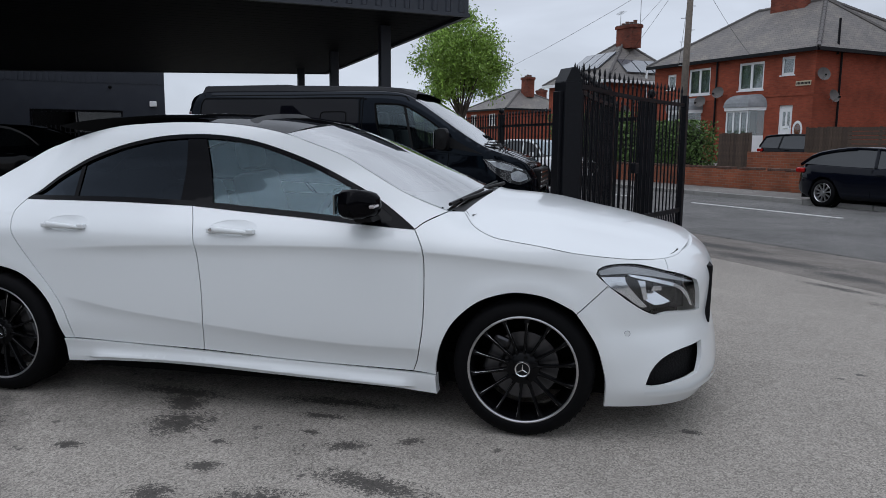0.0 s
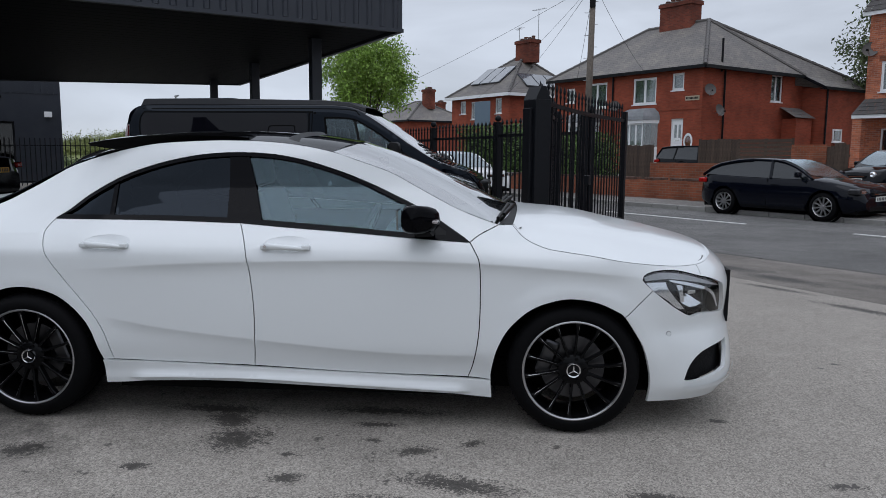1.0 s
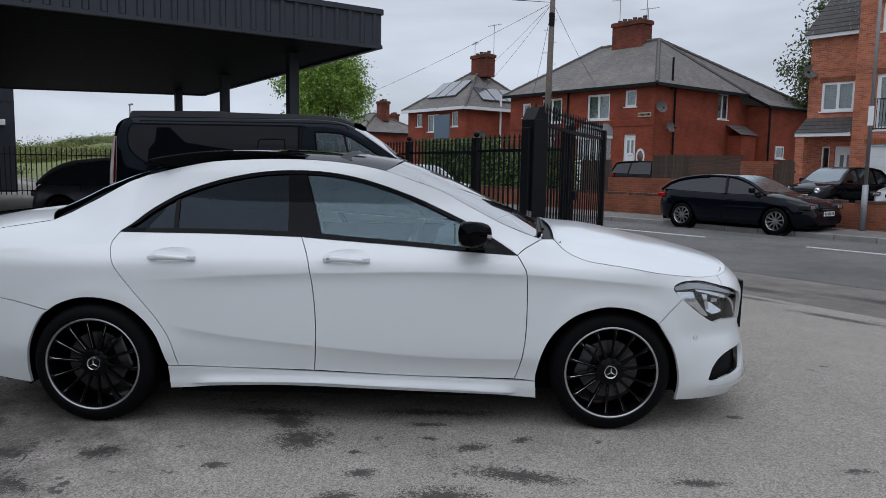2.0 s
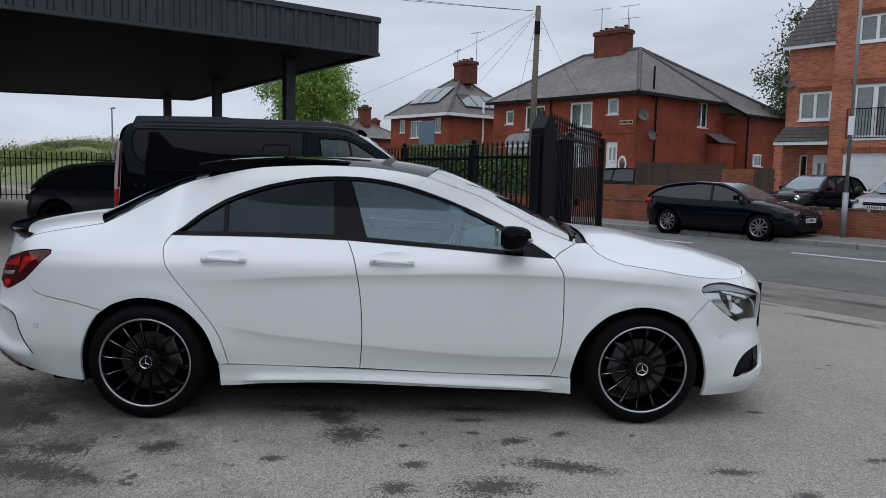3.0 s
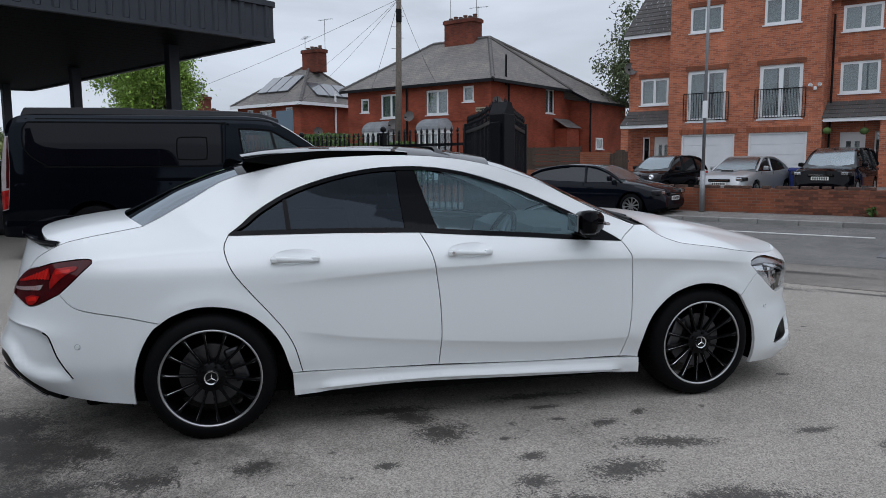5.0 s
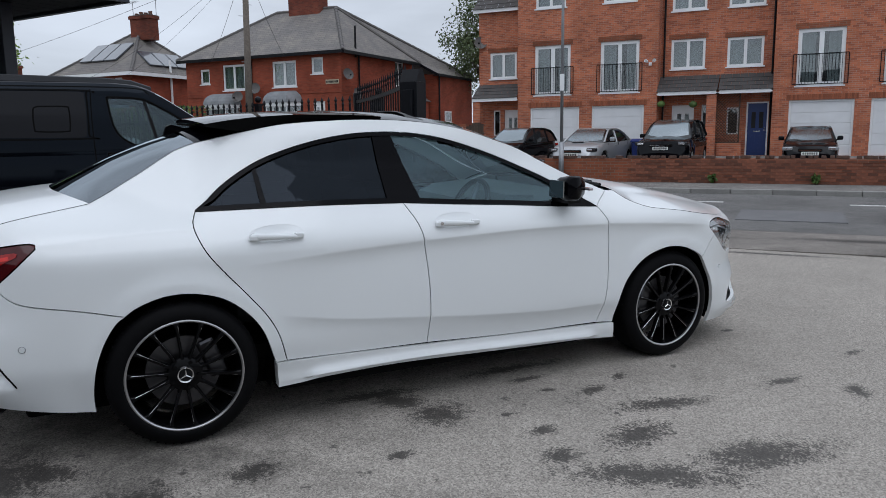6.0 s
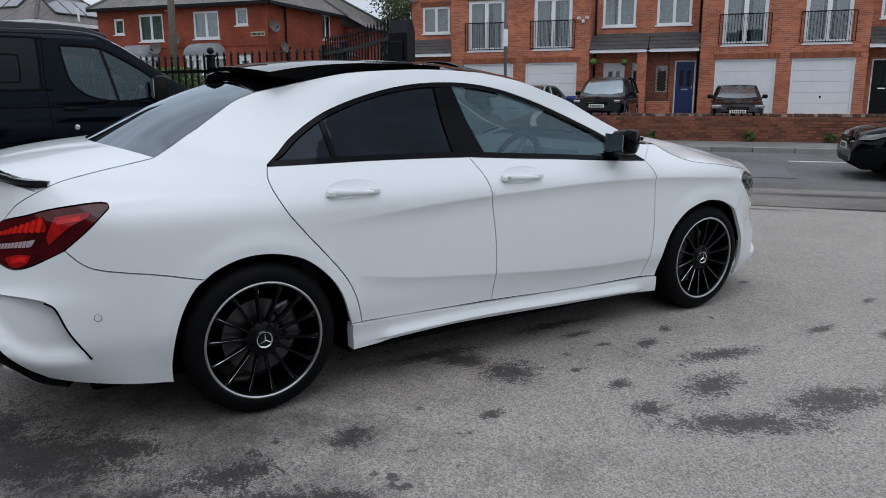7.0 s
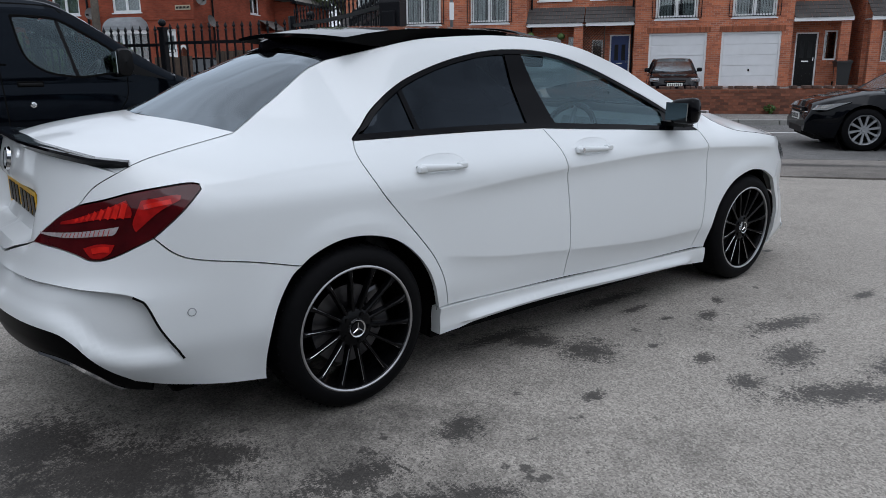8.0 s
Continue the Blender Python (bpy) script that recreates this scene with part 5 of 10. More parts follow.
# plan of the widest line, tail centre -> flank -> nose centre; s is the length along it, and x on the flank
PLAN = np.array(spline([(-1.075, 0.0), (-1.068, -0.25), (-1.022, -0.48), (-0.938, -0.63), (-0.83, -0.718), (-0.68, -0.782), (-0.45, -0.825),
                        (-0.2, -0.845), (0.3, -0.852), (1.3, -0.852), (2.30, -0.856), (2.7, -0.882), (2.95, -0.868), (3.15, -0.825),
                        (3.33, -0.748), (3.46, -0.635), (3.55, -0.45), (3.60, -0.22), (3.615, 0.0)], 10))
PLAN_S = np.concatenate(([0], np.cumsum(np.hypot(*np.diff(PLAN, axis=0).T))))
PLAN_S += 1.3 - float(np.interp(1.3, PLAN[60:110, 0], PLAN_S[60:110]))
S_TAIL, S_NOSE = float(PLAN_S[0]), float(PLAN_S[-1])


def plan(s):
    e = 0.03
    x, y = np.interp(s, PLAN_S, PLAN[:, 0]), np.interp(s, PLAN_S, PLAN[:, 1])
    a, b = np.clip(s - e, S_TAIL, S_NOSE), np.clip(s + e, S_TAIL, S_NOSE)
    dx = np.interp(b, PLAN_S, PLAN[:, 0]) - np.interp(a, PLAN_S, PLAN[:, 0])
    dy = np.interp(b, PLAN_S, PLAN[:, 1]) - np.interp(a, PLAN_S, PLAN[:, 1])
    if s <= S_TAIL + e:
        dx = 0.0 if s <= S_TAIL + 1e-6 else dx
    if s >= S_NOSE - 1e-6:
        dx = 0.0
    n = math.hypot(dx, dy)
    return x, y, dy / n, -dx / n


FLANK = smooth_curve([(0.10, 0.06), (0.28, 0.024), (0.42, 0.004), (0.62, 0.008), (0.83, 0.018), (0.89, 0.045), (0.93, 0.078), (1.0, 0.140), (1.1, 0.200), (1.18, 0.242), (1.25, 0.266), (1.315, 0.288), (1.36, 0.312), (1.45, 0.37)])
GLASS_TOP = smooth_curve([(-0.4, 1.0), (0.10, 1.0), (0.187, 1.048), (0.269, 1.116), (0.410, 1.199), (0.557, 1.255), (0.707, 1.295), (0.860, 1.320)])
TAIL = smooth_curve([(0.10, 0.20), (0.18, 0.15), (0.25, 0.08), (0.32, 0.03), (0.40, 0.0), (0.54, 0.015), (0.62, 0.055), (0.72, 0.085), (0.82, 0.115), (0.94, 0.15), (1.0, 0.168), (1.1, 0.21)])
NOSE = smooth_curve([(0.06, 0.12), (0.15, 0.05), (0.25, 0.0), (0.35, 0.01), (0.45, 0.03), (0.52, 0.05), (0.58, 0.045), (0.68, 0.04), (0.75, 0.06), (0.82, 0.13), (0.88, 0.25), (1.2, 0.5)])
CREASE_HIGH = smooth_curve([(0.188, 0.757), (0.370, 0.767), (0.577, 0.783), (0.876, 0.801), (1.331, 0.817), (1.808, 0.828), (2.253, 0.821), (2.706, 0.797), (3.055, 0.764)])
SHOULDER = smooth_curve([(-0.60, 0.893), (-0.45, 0.905), (-0.20, 0.922), (0.10, 0.930), (0.40, 0.925), (0.70, 0.915)])
CREASE_LOW = smooth_curve([(0.291, 0.552), (0.514, 0.508), (0.726, 0.474), (1.028, 0.443), (1.341, 0.415), (1.654, 0.389), (1.977, 0.376), (2.309, 0.377)])


def inset(s, z):
    """How far the skin lies inside the plan line."""
    w = FLANK(z)
    d = CREASE_HIGH(s) - z
    if d > 0:
        w += 0.019 * (1 - math.exp(-d / 0.035)) * math.exp(-d / 0.24) * step01(0.15, 0.8, s) * (1 - step01(2.75, 3.1, s))
    d = SHOULDER(s) - z
    if d > 0:
        w += 0.011 * (1 - math.exp(-d / 0.025)) * math.exp(-d / 0.22) * step01(-0.62, -0.45, s) * (1 - step01(0.05, 0.70, s))
    d = CREASE_LOW(s) - z
    if d > 0:
        w += 0.40 * d * math.exp(-d / 0.075) * step01(0.35, 0.6, s) * (1 - step01(2.2, 2.35, s))
    if s < 0.95 and z > 0.80:
        w += 0.3 * (z - GLASS_TOP(s) + math.hypot(z - GLASS_TOP(s), 0.15)) * (1 - step01(0.05, 0.95, s)) * step01(0.80, 1.04, z) + 0.09 * (1 - step01(-0.40, 0.12, s)) * step01(0.93, 1.10, z)
    if s < 0.2:
        t = 1 - step01(-0.95, -0.45, s)
        w = w * (1 - t) + TAIL(z) * t
    if s < S_TAIL + 0.43:
        w += 0.070 * step01(0.675, 0.715, z) * (1 - step01(0.852, 0.870, z)) * (1 - step01(S_TAIL + 0.29, S_TAIL + 0.42, s))
    if s > 2.85:
        t = step01(2.85, 3.4, s)
        w = w * (1 - t) + NOSE(z) * t
    if 2.2 < s < 3.4 and z > 0.8:
        w += 2.2 * (z - 0.8) ** 2 * step01(2.2, 2.45, s) * (1 - step01(3.0, 3.4, s))
    for hub in (0.0, 2.699):
        r = math.hypot(s - hub, z - 0.316)
        w -= 0.009 * math.exp(-((r - 0.375) / 0.05) ** 2) * step01(0.2, 0.4, z)
    return w


def skin(s, z, deeper=0.0):
    x, y, nx, ny = plan(s)
    w = inset(s, z) + deeper
    return Vector((x - nx * w, y - ny * w, z))

from mathutils.geometry import delaunay_2d_cdt

HALF_GAP = 0.0025


def densify(segments, step=0.02):
    """Joins smooth segments (lists of points) into one closed outline with even steps; corners stay where segments meet."""
    out = []
    for seg in segments:
        line = spline(seg, 10) if len(seg) > 2 else [np.array(seg[0], float), np.array(seg[1], float)]
        length = [0.0]
        for a, b in zip(line, line[1:]):
            length.append(length[-1] + float(np.hypot(*(b - a))))
        k = max(1, int(round(length[-1] / step)))
        for i in range(k):
            d = length[-1] * i / k
            j = min(max(int(np.searchsorted(length, d, "right")) - 1, 0), len(line) - 2)
            f = (d - length[j]) / max(length[j + 1] - length[j], 1e-9)
            out.append(line[j] + (line[j + 1] - line[j]) * f)
    return out


def inside_outline(pts, x, y):
    """Even-odd test of many points against one outline."""
    c = np.zeros(len(x), bool)
    p = np.array(pts)
    q = np.roll(p, -1, axis=0)
    for (x0, y0), (x1, y1) in zip(p, q):
        if y0 == y1:
            continue
        hit = (y0 > y) != (y1 > y)
        c ^= hit & (x < (x1 - x0) * (y - y0) / (y1 - y0) + x0)
    return c


def panel_mesh(segments, surface, step=0.03, holes=(), lines=(), flange=0.02, mirror=False, gap=HALF_GAP, edges_in=()):
    """A body panel: an outline in a surface's own two coordinates, lifted onto it, with a turned-in edge."""
    outline = densify(segments, step * 0.7)
    area = sum(a[0] * b[1] - b[0] * a[1] for a, b in zip(outline, outline[1:] + outline[:1]))
    if area < 0:
        outline = outline[::-1]
    # draw the edge in by half a gap
    k = len(outline)
    if gap:
        moved = []
        for i in range(k):
            d = outline[(i + 1) % k] - outline[i - 1]
            n = np.hypot(*d) or 1.0
            moved.append(outline[i] + np.array((-d[1], d[0])) / n * gap)
        outline = moved
    rings = [outline] + [densify(h, step * 0.7) for h in holes]
    pts, edges = [], []
    for ring in rings:
        a = len(pts)
        pts += [tuple(p) for p in ring]
        edges += [(a + i, a + (i + 1) % len(ring)) for i in range(len(ring))]
    fixed = np.array(pts)
    lo, hi = fixed.min(0), fixed.max(0)
    grid = []
    j = 0
    v = lo[1] + step / 2
    while v < hi[1]:
        u = lo[0] + (step / 2 if j % 2 else step)
        while u < hi[0]:
            grid.append((u, v))
            u += step
        v += step * 0.87
        j += 1
    extra = []
    for edge in edges_in:  # rows of points beside a sharp edge pressed into the panel
        run = spline(edge, 14)
        for i, p in enumerate(run):
            d = run[min(i + 1, len(run) - 1)] - run[max(i - 1, 0)]
            d = d / (np.hypot(*d) or 1.0)
            extra += [tuple(p + np.array((d[1], -d[0])) * k) for k in (-0.008, 0.0, 0.006, 0.013, 0.020)]
    for line in lines:
        u = lo[0] + 0.01
        while u < hi[0]:
            extra += [(u, line(u)), (u, line(u) - 0.006), (u, line(u) + 0.006)]
            u += step * 0.6
    if grid:
        g = np.array(grid)
        if extra:
            e = np.array(extra)
            keep = np.array([np.min(np.hypot(e[:, 0] - p[0], e[:, 1] - p[1])) > step * 0.45 for p in g])
            g = np.vstack((g[keep], e))
        ok = inside_outline(rings[0], g[:, 0], g[:, 1])
        for h in rings[1:]:
            ok &= ~inside_outline(h, g[:, 0], g[:, 1])
        g = g[ok]
        near = np.array([np.min(np.hypot(fixed[:, 0] - p[0], fixed[:, 1] - p[1])) > step * 0.42 for p in g]) if len(g) else np.zeros(0, bool)
        pts += [tuple(p) for p in g[near]]
    verts, _, faces, *_ = delaunay_2d_cdt([Vector(p) for p in pts], edges, [], 0, 1e-6)
    tri = np.array([[(verts[f[0]].x + verts[f[1]].x + verts[f[2]].x) / 3, (verts[f[0]].y + verts[f[1]].y + verts[f[2]].y) / 3] for f in faces])
    ok = inside_outline(rings[0], tri[:, 0], tri[:, 1])
    for h in rings[1:]:
        ok &= ~inside_outline(h, tri[:, 0], tri[:, 1])
    bm = bmesh.new()
    sign = -1 if mirror else 1

    def lifted(u, v, deep):
        p = surface(u, v, deep)
        return Vector((p.x, p.y * sign, p.z))
    made = [bm.verts.new(lifted(p.x, p.y, 0.0)) for p in verts]
    for f, good in zip(faces, ok):
        if good:
            bm.faces.new([made[i] for i in (f if not mirror else f[::-1])])
    # turned-in edges
    if flange:
        back = {}
        rim = [e for e in bm.edges if len(e.link_faces) == 1]
        index = {w: i for i, w in enumerate(made)}
        for e in rim:
            for w in e.verts:
                if w not in back:
                    p = verts[index[w]]
                    back[w] = bm.verts.new(lifted(p.x, p.y, flange))
        for e in rim:
            l = e.link_loops[0]
            a, b = l.vert, l.link_loop_next.vert
            bm.faces.new((b, a, back[a], back[b]))
    bmesh.ops.delete(bm, geom=[w for w in bm.verts if not w.link_faces], context="VERTS")
    return face_out(bm)


def set_smooth(ob, angle=35):
    """Smooth shading that keeps sharp turned edges."""
    me = ob.data
    me.shade_smooth()
    bm = bmesh.new()
    bm.from_mesh(me)
    for e in bm.edges:
        if len(e.link_faces) == 2 and e.calc_face_angle(0) > radians(angle):
            e.smooth = False
    bm.to_mesh(me)
    bm.free()
    return ob


def ribbon(line, surface, width, deep, mirror=False, up=None):
    """A narrow strip that follows a line on a surface, sunk by deep: the dark of a panel gap."""
    bm = bmesh.new()
    pts = spline(line, 8) if len(line) > 2 else [np.array(line[0], float), np.array(line[1], float)]
    prev = None
    sign = -1 if mirror else 1
    for i, p in enumerate(pts):
        d = pts[min(i + 1, len(pts) - 1)] - pts[max(i - 1, 0)]
        d = d / (np.hypot(*d) or 1)
        n = np.array((-d[1], d[0])) * width / 2
        a, b = surface(*(p + n), deep), surface(*(p - n), deep)
        pair = [bm.verts.new((q.x, q.y * sign, q.z)) for q in (a, b)]
        if prev:
            bm.faces.new((prev[0], prev[1], pair[1], pair[0]))
        prev = pair
    return bm


def loft(rows, close=False):
    bm = bmesh.new()
    prev = None
    for row in rows:
        ring = [bm.verts.new(p) for p in row]
        if prev:
            for i in range(len(ring) - 1):
                bm.faces.new((prev[i], prev[i + 1], ring[i + 1], ring[i]))
        prev = ring
    bmesh.ops.remove_doubles(bm, verts=bm.verts, dist=1e-5)
    bmesh.ops.recalc_face_normals(bm, faces=bm.faces)
    return bm


def edge_loft(edge, centre, power=2.2, columns=14, rows=16, sink=0.0, q_from=0.0):
    """A crowned top panel between an edge on each flank and a centre line; edge and centre are lists of 3D points of one count."""
    e, c = spline(edge, 6), spline([(p[0], 0.0, p[1]) for p in centre], 6)
    k = min(len(e), len(c))
    out = []
    for i in range(k):
        a, b = e[i], c[i]
        row = []
        for j in range(2 * columns + 1):
            q = 1 - abs(j - columns) / columns
            s = -1 if j <= columns else 1
            q = q_from + (1 - q_from) * q
            h = 1 - (1 - q) ** power
            hx = 1 - (1 - q) ** 2
            row.append((a[0] + (b[0] - a[0]) * hx, s * abs(a[1]) * (1 - q), a[2] + (b[2] - a[2]) * h - sink))
        out.append(row)
    return face_out(loft(out))


def face_out(bm, centre=(1.3, 0, 0.5)):
    """Turns all faces of an open shell away from a centre."""
    c = Vector(centre)
    bm.normal_update()
    if sum(f.normal.dot(f.calc_center_median() - c) * f.calc_area() for f in bm.faces) < 0:
        bmesh.ops.reverse_faces(bm, faces=bm.faces[:])
    return bm


def thicken(bm, t):
    bmesh.ops.recalc_face_normals(bm, faces=bm.faces)
    bmesh.ops.solidify(bm, geom=bm.faces[:], thickness=t)
    return bm


# outlines of the flank, in length along the plan and height
WINDOW_TOP = [(0.099, 0.997), (0.154, 1.035), (0.240, 1.106), (0.387, 1.192), (0.540, 1.250), (0.695, 1.291), (0.852, 1.317), (1.012, 1.326), (1.173, 1.320),
              (1.335, 1.295), (1.497, 1.251), (1.660, 1.194), (1.822, 1.125), (1.983, 1.048), (2.168, 0.937)]
BELT = [(0.099, 0.993), (0.402, 0.996), (0.710, 0.995), (1.068, 0.987), (1.336, 0.969), (1.654, 0.950), (1.909, 0.932), (2.197, 0.917)]
CUT_B = [(1.068, 0.987), (1.112, 0.891), (1.136, 0.774), (1.154, 0.621), (1.159, 0.463), (1.148, 0.295)]
CUT_C = [(0.099, 0.993), (0.079, 0.948), (0.090, 0.893), (0.125, 0.822), (0.193, 0.735), (0.282, 0.631), (0.355, 0.538), (0.404, 0.446), (0.435, 0.335), (0.441, 0.313)]
CUT_A = [(2.197, 0.917), (2.223, 0.875), (2.246, 0.815), (2.251, 0.628), (2.244, 0.467), (2.220, 0.334), (2.196, 0.265)]
ARCH_R = [(0.389, 0.312), (0.375, 0.349), (0.338, 0.460), (0.280, 0.546), (0.193, 0.620), (0.104, 0.655), (0.002, 0.669), (-0.085, 0.660), (-0.172, 0.629), (-0.219, 0.598)]
ARCH_R2 = [(-0.219, 0.598), (-0.259, 0.565), (-0.306, 0.487), (-0.339, 0.392), (-0.357, 0.281), (-0.356, 0.197)]
ARCH_F = [(2.306, 0.257), (2.308, 0.300), (2.330, 0.400), (2.373, 0.493), (2.434, 0.564), (2.509, 0.620), (2.602, 0.655), (2.682, 0.667), (2.796, 0.652), (2.899, 0.607), (2.927, 0.585)]
ARCH_F2 = [(2.927, 0.585), (2.969, 0.524), (3.018, 0.443), (3.050, 0.342), (3.064, 0.275), (3.069, 0.160)]
BUMPER_CUT_R = [(-0.219, 0.598), (-0.264, 0.608), (-0.393, 0.637), (-0.566, 0.668), (-0.633, 0.693), (-0.693, 0.744)]
BUMPER_CUT_F = [(2.927, 0.585), (3.058, 0.705)]
TAIL_LAMP_LOW = [(-0.693, 0.744), (-0.829, 0.687), (-0.907, 0.675), (-0.983, 0.694), (-1.069, 0.708), (-1.208, 0.714)]
TAIL_LAMP_IN = [(-1.208, 0.714), (-1.175, 0.743), (-1.119, 0.776), (-1.056, 0.811), (-0.982, 0.842)]
TAIL_LAMP_TOP = [(-0.982, 0.842), (-0.869, 0.858), (-0.760, 0.882), (-0.646, 0.899), (-0.556, 0.907), (-0.527, 0.895), (-0.556, 0.864), (-0.623, 0.801), (-0.693, 0.744)]
BOOT_CUT = [(-0.982, 0.842), (-0.914, 0.891), (-0.809, 0.941), (-0.711, 0.975), (-0.580, 1.000), (-0.450, 1.020), (-0.335, 1.038)]
REAR_GLASS = [(-0.335, 1.038), (-0.251, 1.076), (-0.180, 1.115), (-0.106, 1.155), (0.037, 1.239), (0.100, 1.265), (0.147, 1.282)]
RAIL = [(0.147, 1.282), (0.243, 1.305), (0.364, 1.333), (0.497, 1.360), (0.625, 1.375), (0.849, 1.387), (1.009, 1.388), (1.171, 1.382), (1.334, 1.365), (1.498, 1.333), (1.628, 1.292),
        (1.792, 1.236), (1.922, 1.170), (2.051, 1.104), (2.149, 1.059), (2.328, 0.991)]
BONNET_CUT = [(2.393, 0.988), (2.452, 0.935), (2.543, 0.899), (2.637, 0.885), (2.766, 0.870), (2.914, 0.846), (3.077, 0.824), (3.228, 0.809), (3.381, 0.806), (3.500, 0.815), (3.600, 0.825)]
HEADLAMP = [[(3.009, 0.763), (3.026, 0.783), (3.074, 0.794), (3.150, 0.795), (3.227, 0.787), (3.366, 0.756), (3.553, 0.704)], [(3.553, 0.704), (3.593, 0.630), (3.615, 0.562)],
            [(3.615, 0.562), (3.472, 0.575), (3.361, 0.580), (3.300, 0.570)], [(3.300, 0.570), (3.248, 0.588), (3.162, 0.638), (3.072, 0.703), (3.030, 0.739), (3.009, 0.763)]]
FOG = [[(3.242, 0.268), (3.271, 0.335), (3.330, 0.385), (3.432, 0.413), (3.600, 0.425)], [(3.600, 0.425), (3.585, 0.360), (3.540, 0.290)], [(3.540, 0.290), (3.421, 0.272), (3.292, 0.258), (3.242, 0.268)]]
SKIRT_LOW = [(0.396, 0.190), (0.725, 0.203), (1.033, 0.207), (1.665, 0.186), (2.312, 0.167)]
SILL = [(0.389, 0.312), (0.727, 0.304), (1.157, 0.290), (1.662, 0.273), (2.306, 0.257)]


def on_skin(s, z, mirror):
    """A pose on the flank whose local -y points straight out of it."""
    x, y, nx, ny = plan(s)
    turn = math.degrees(math.atan2(nx, -ny))
    return Matrix.Translation(mirrored(skin(s, z), mirror)) @ pose(0, 0, 0, 0, 0, turn if not mirror else 180 - turn)


def shift(points, du, dv):
    return [(a + du, b + dv) for a, b in points]


def cup_outline(s0, z0, k=1.0):
    ring = [(s0 + 0.122 * k * math.cos(a) + 0.004, z0 + 0.010 + 0.036 * k * math.sin(a) + 0.004 * math.cos(a)) for a in (2 * math.pi * i / 16 for i in range(17))]
    return [ring[:9], ring[8:]]


def cup_surface(s0, z0):
    def f(s, z, deep=0.0):
        r = ((s - s0 - 0.004) / 0.126) ** 2 + ((z - z0 - 0.010) / 0.037) ** 2
        return skin(s, z, 0.0006 + 0.012 * max(0.0, 1 - r) ** 1.3 + deep)
    return f


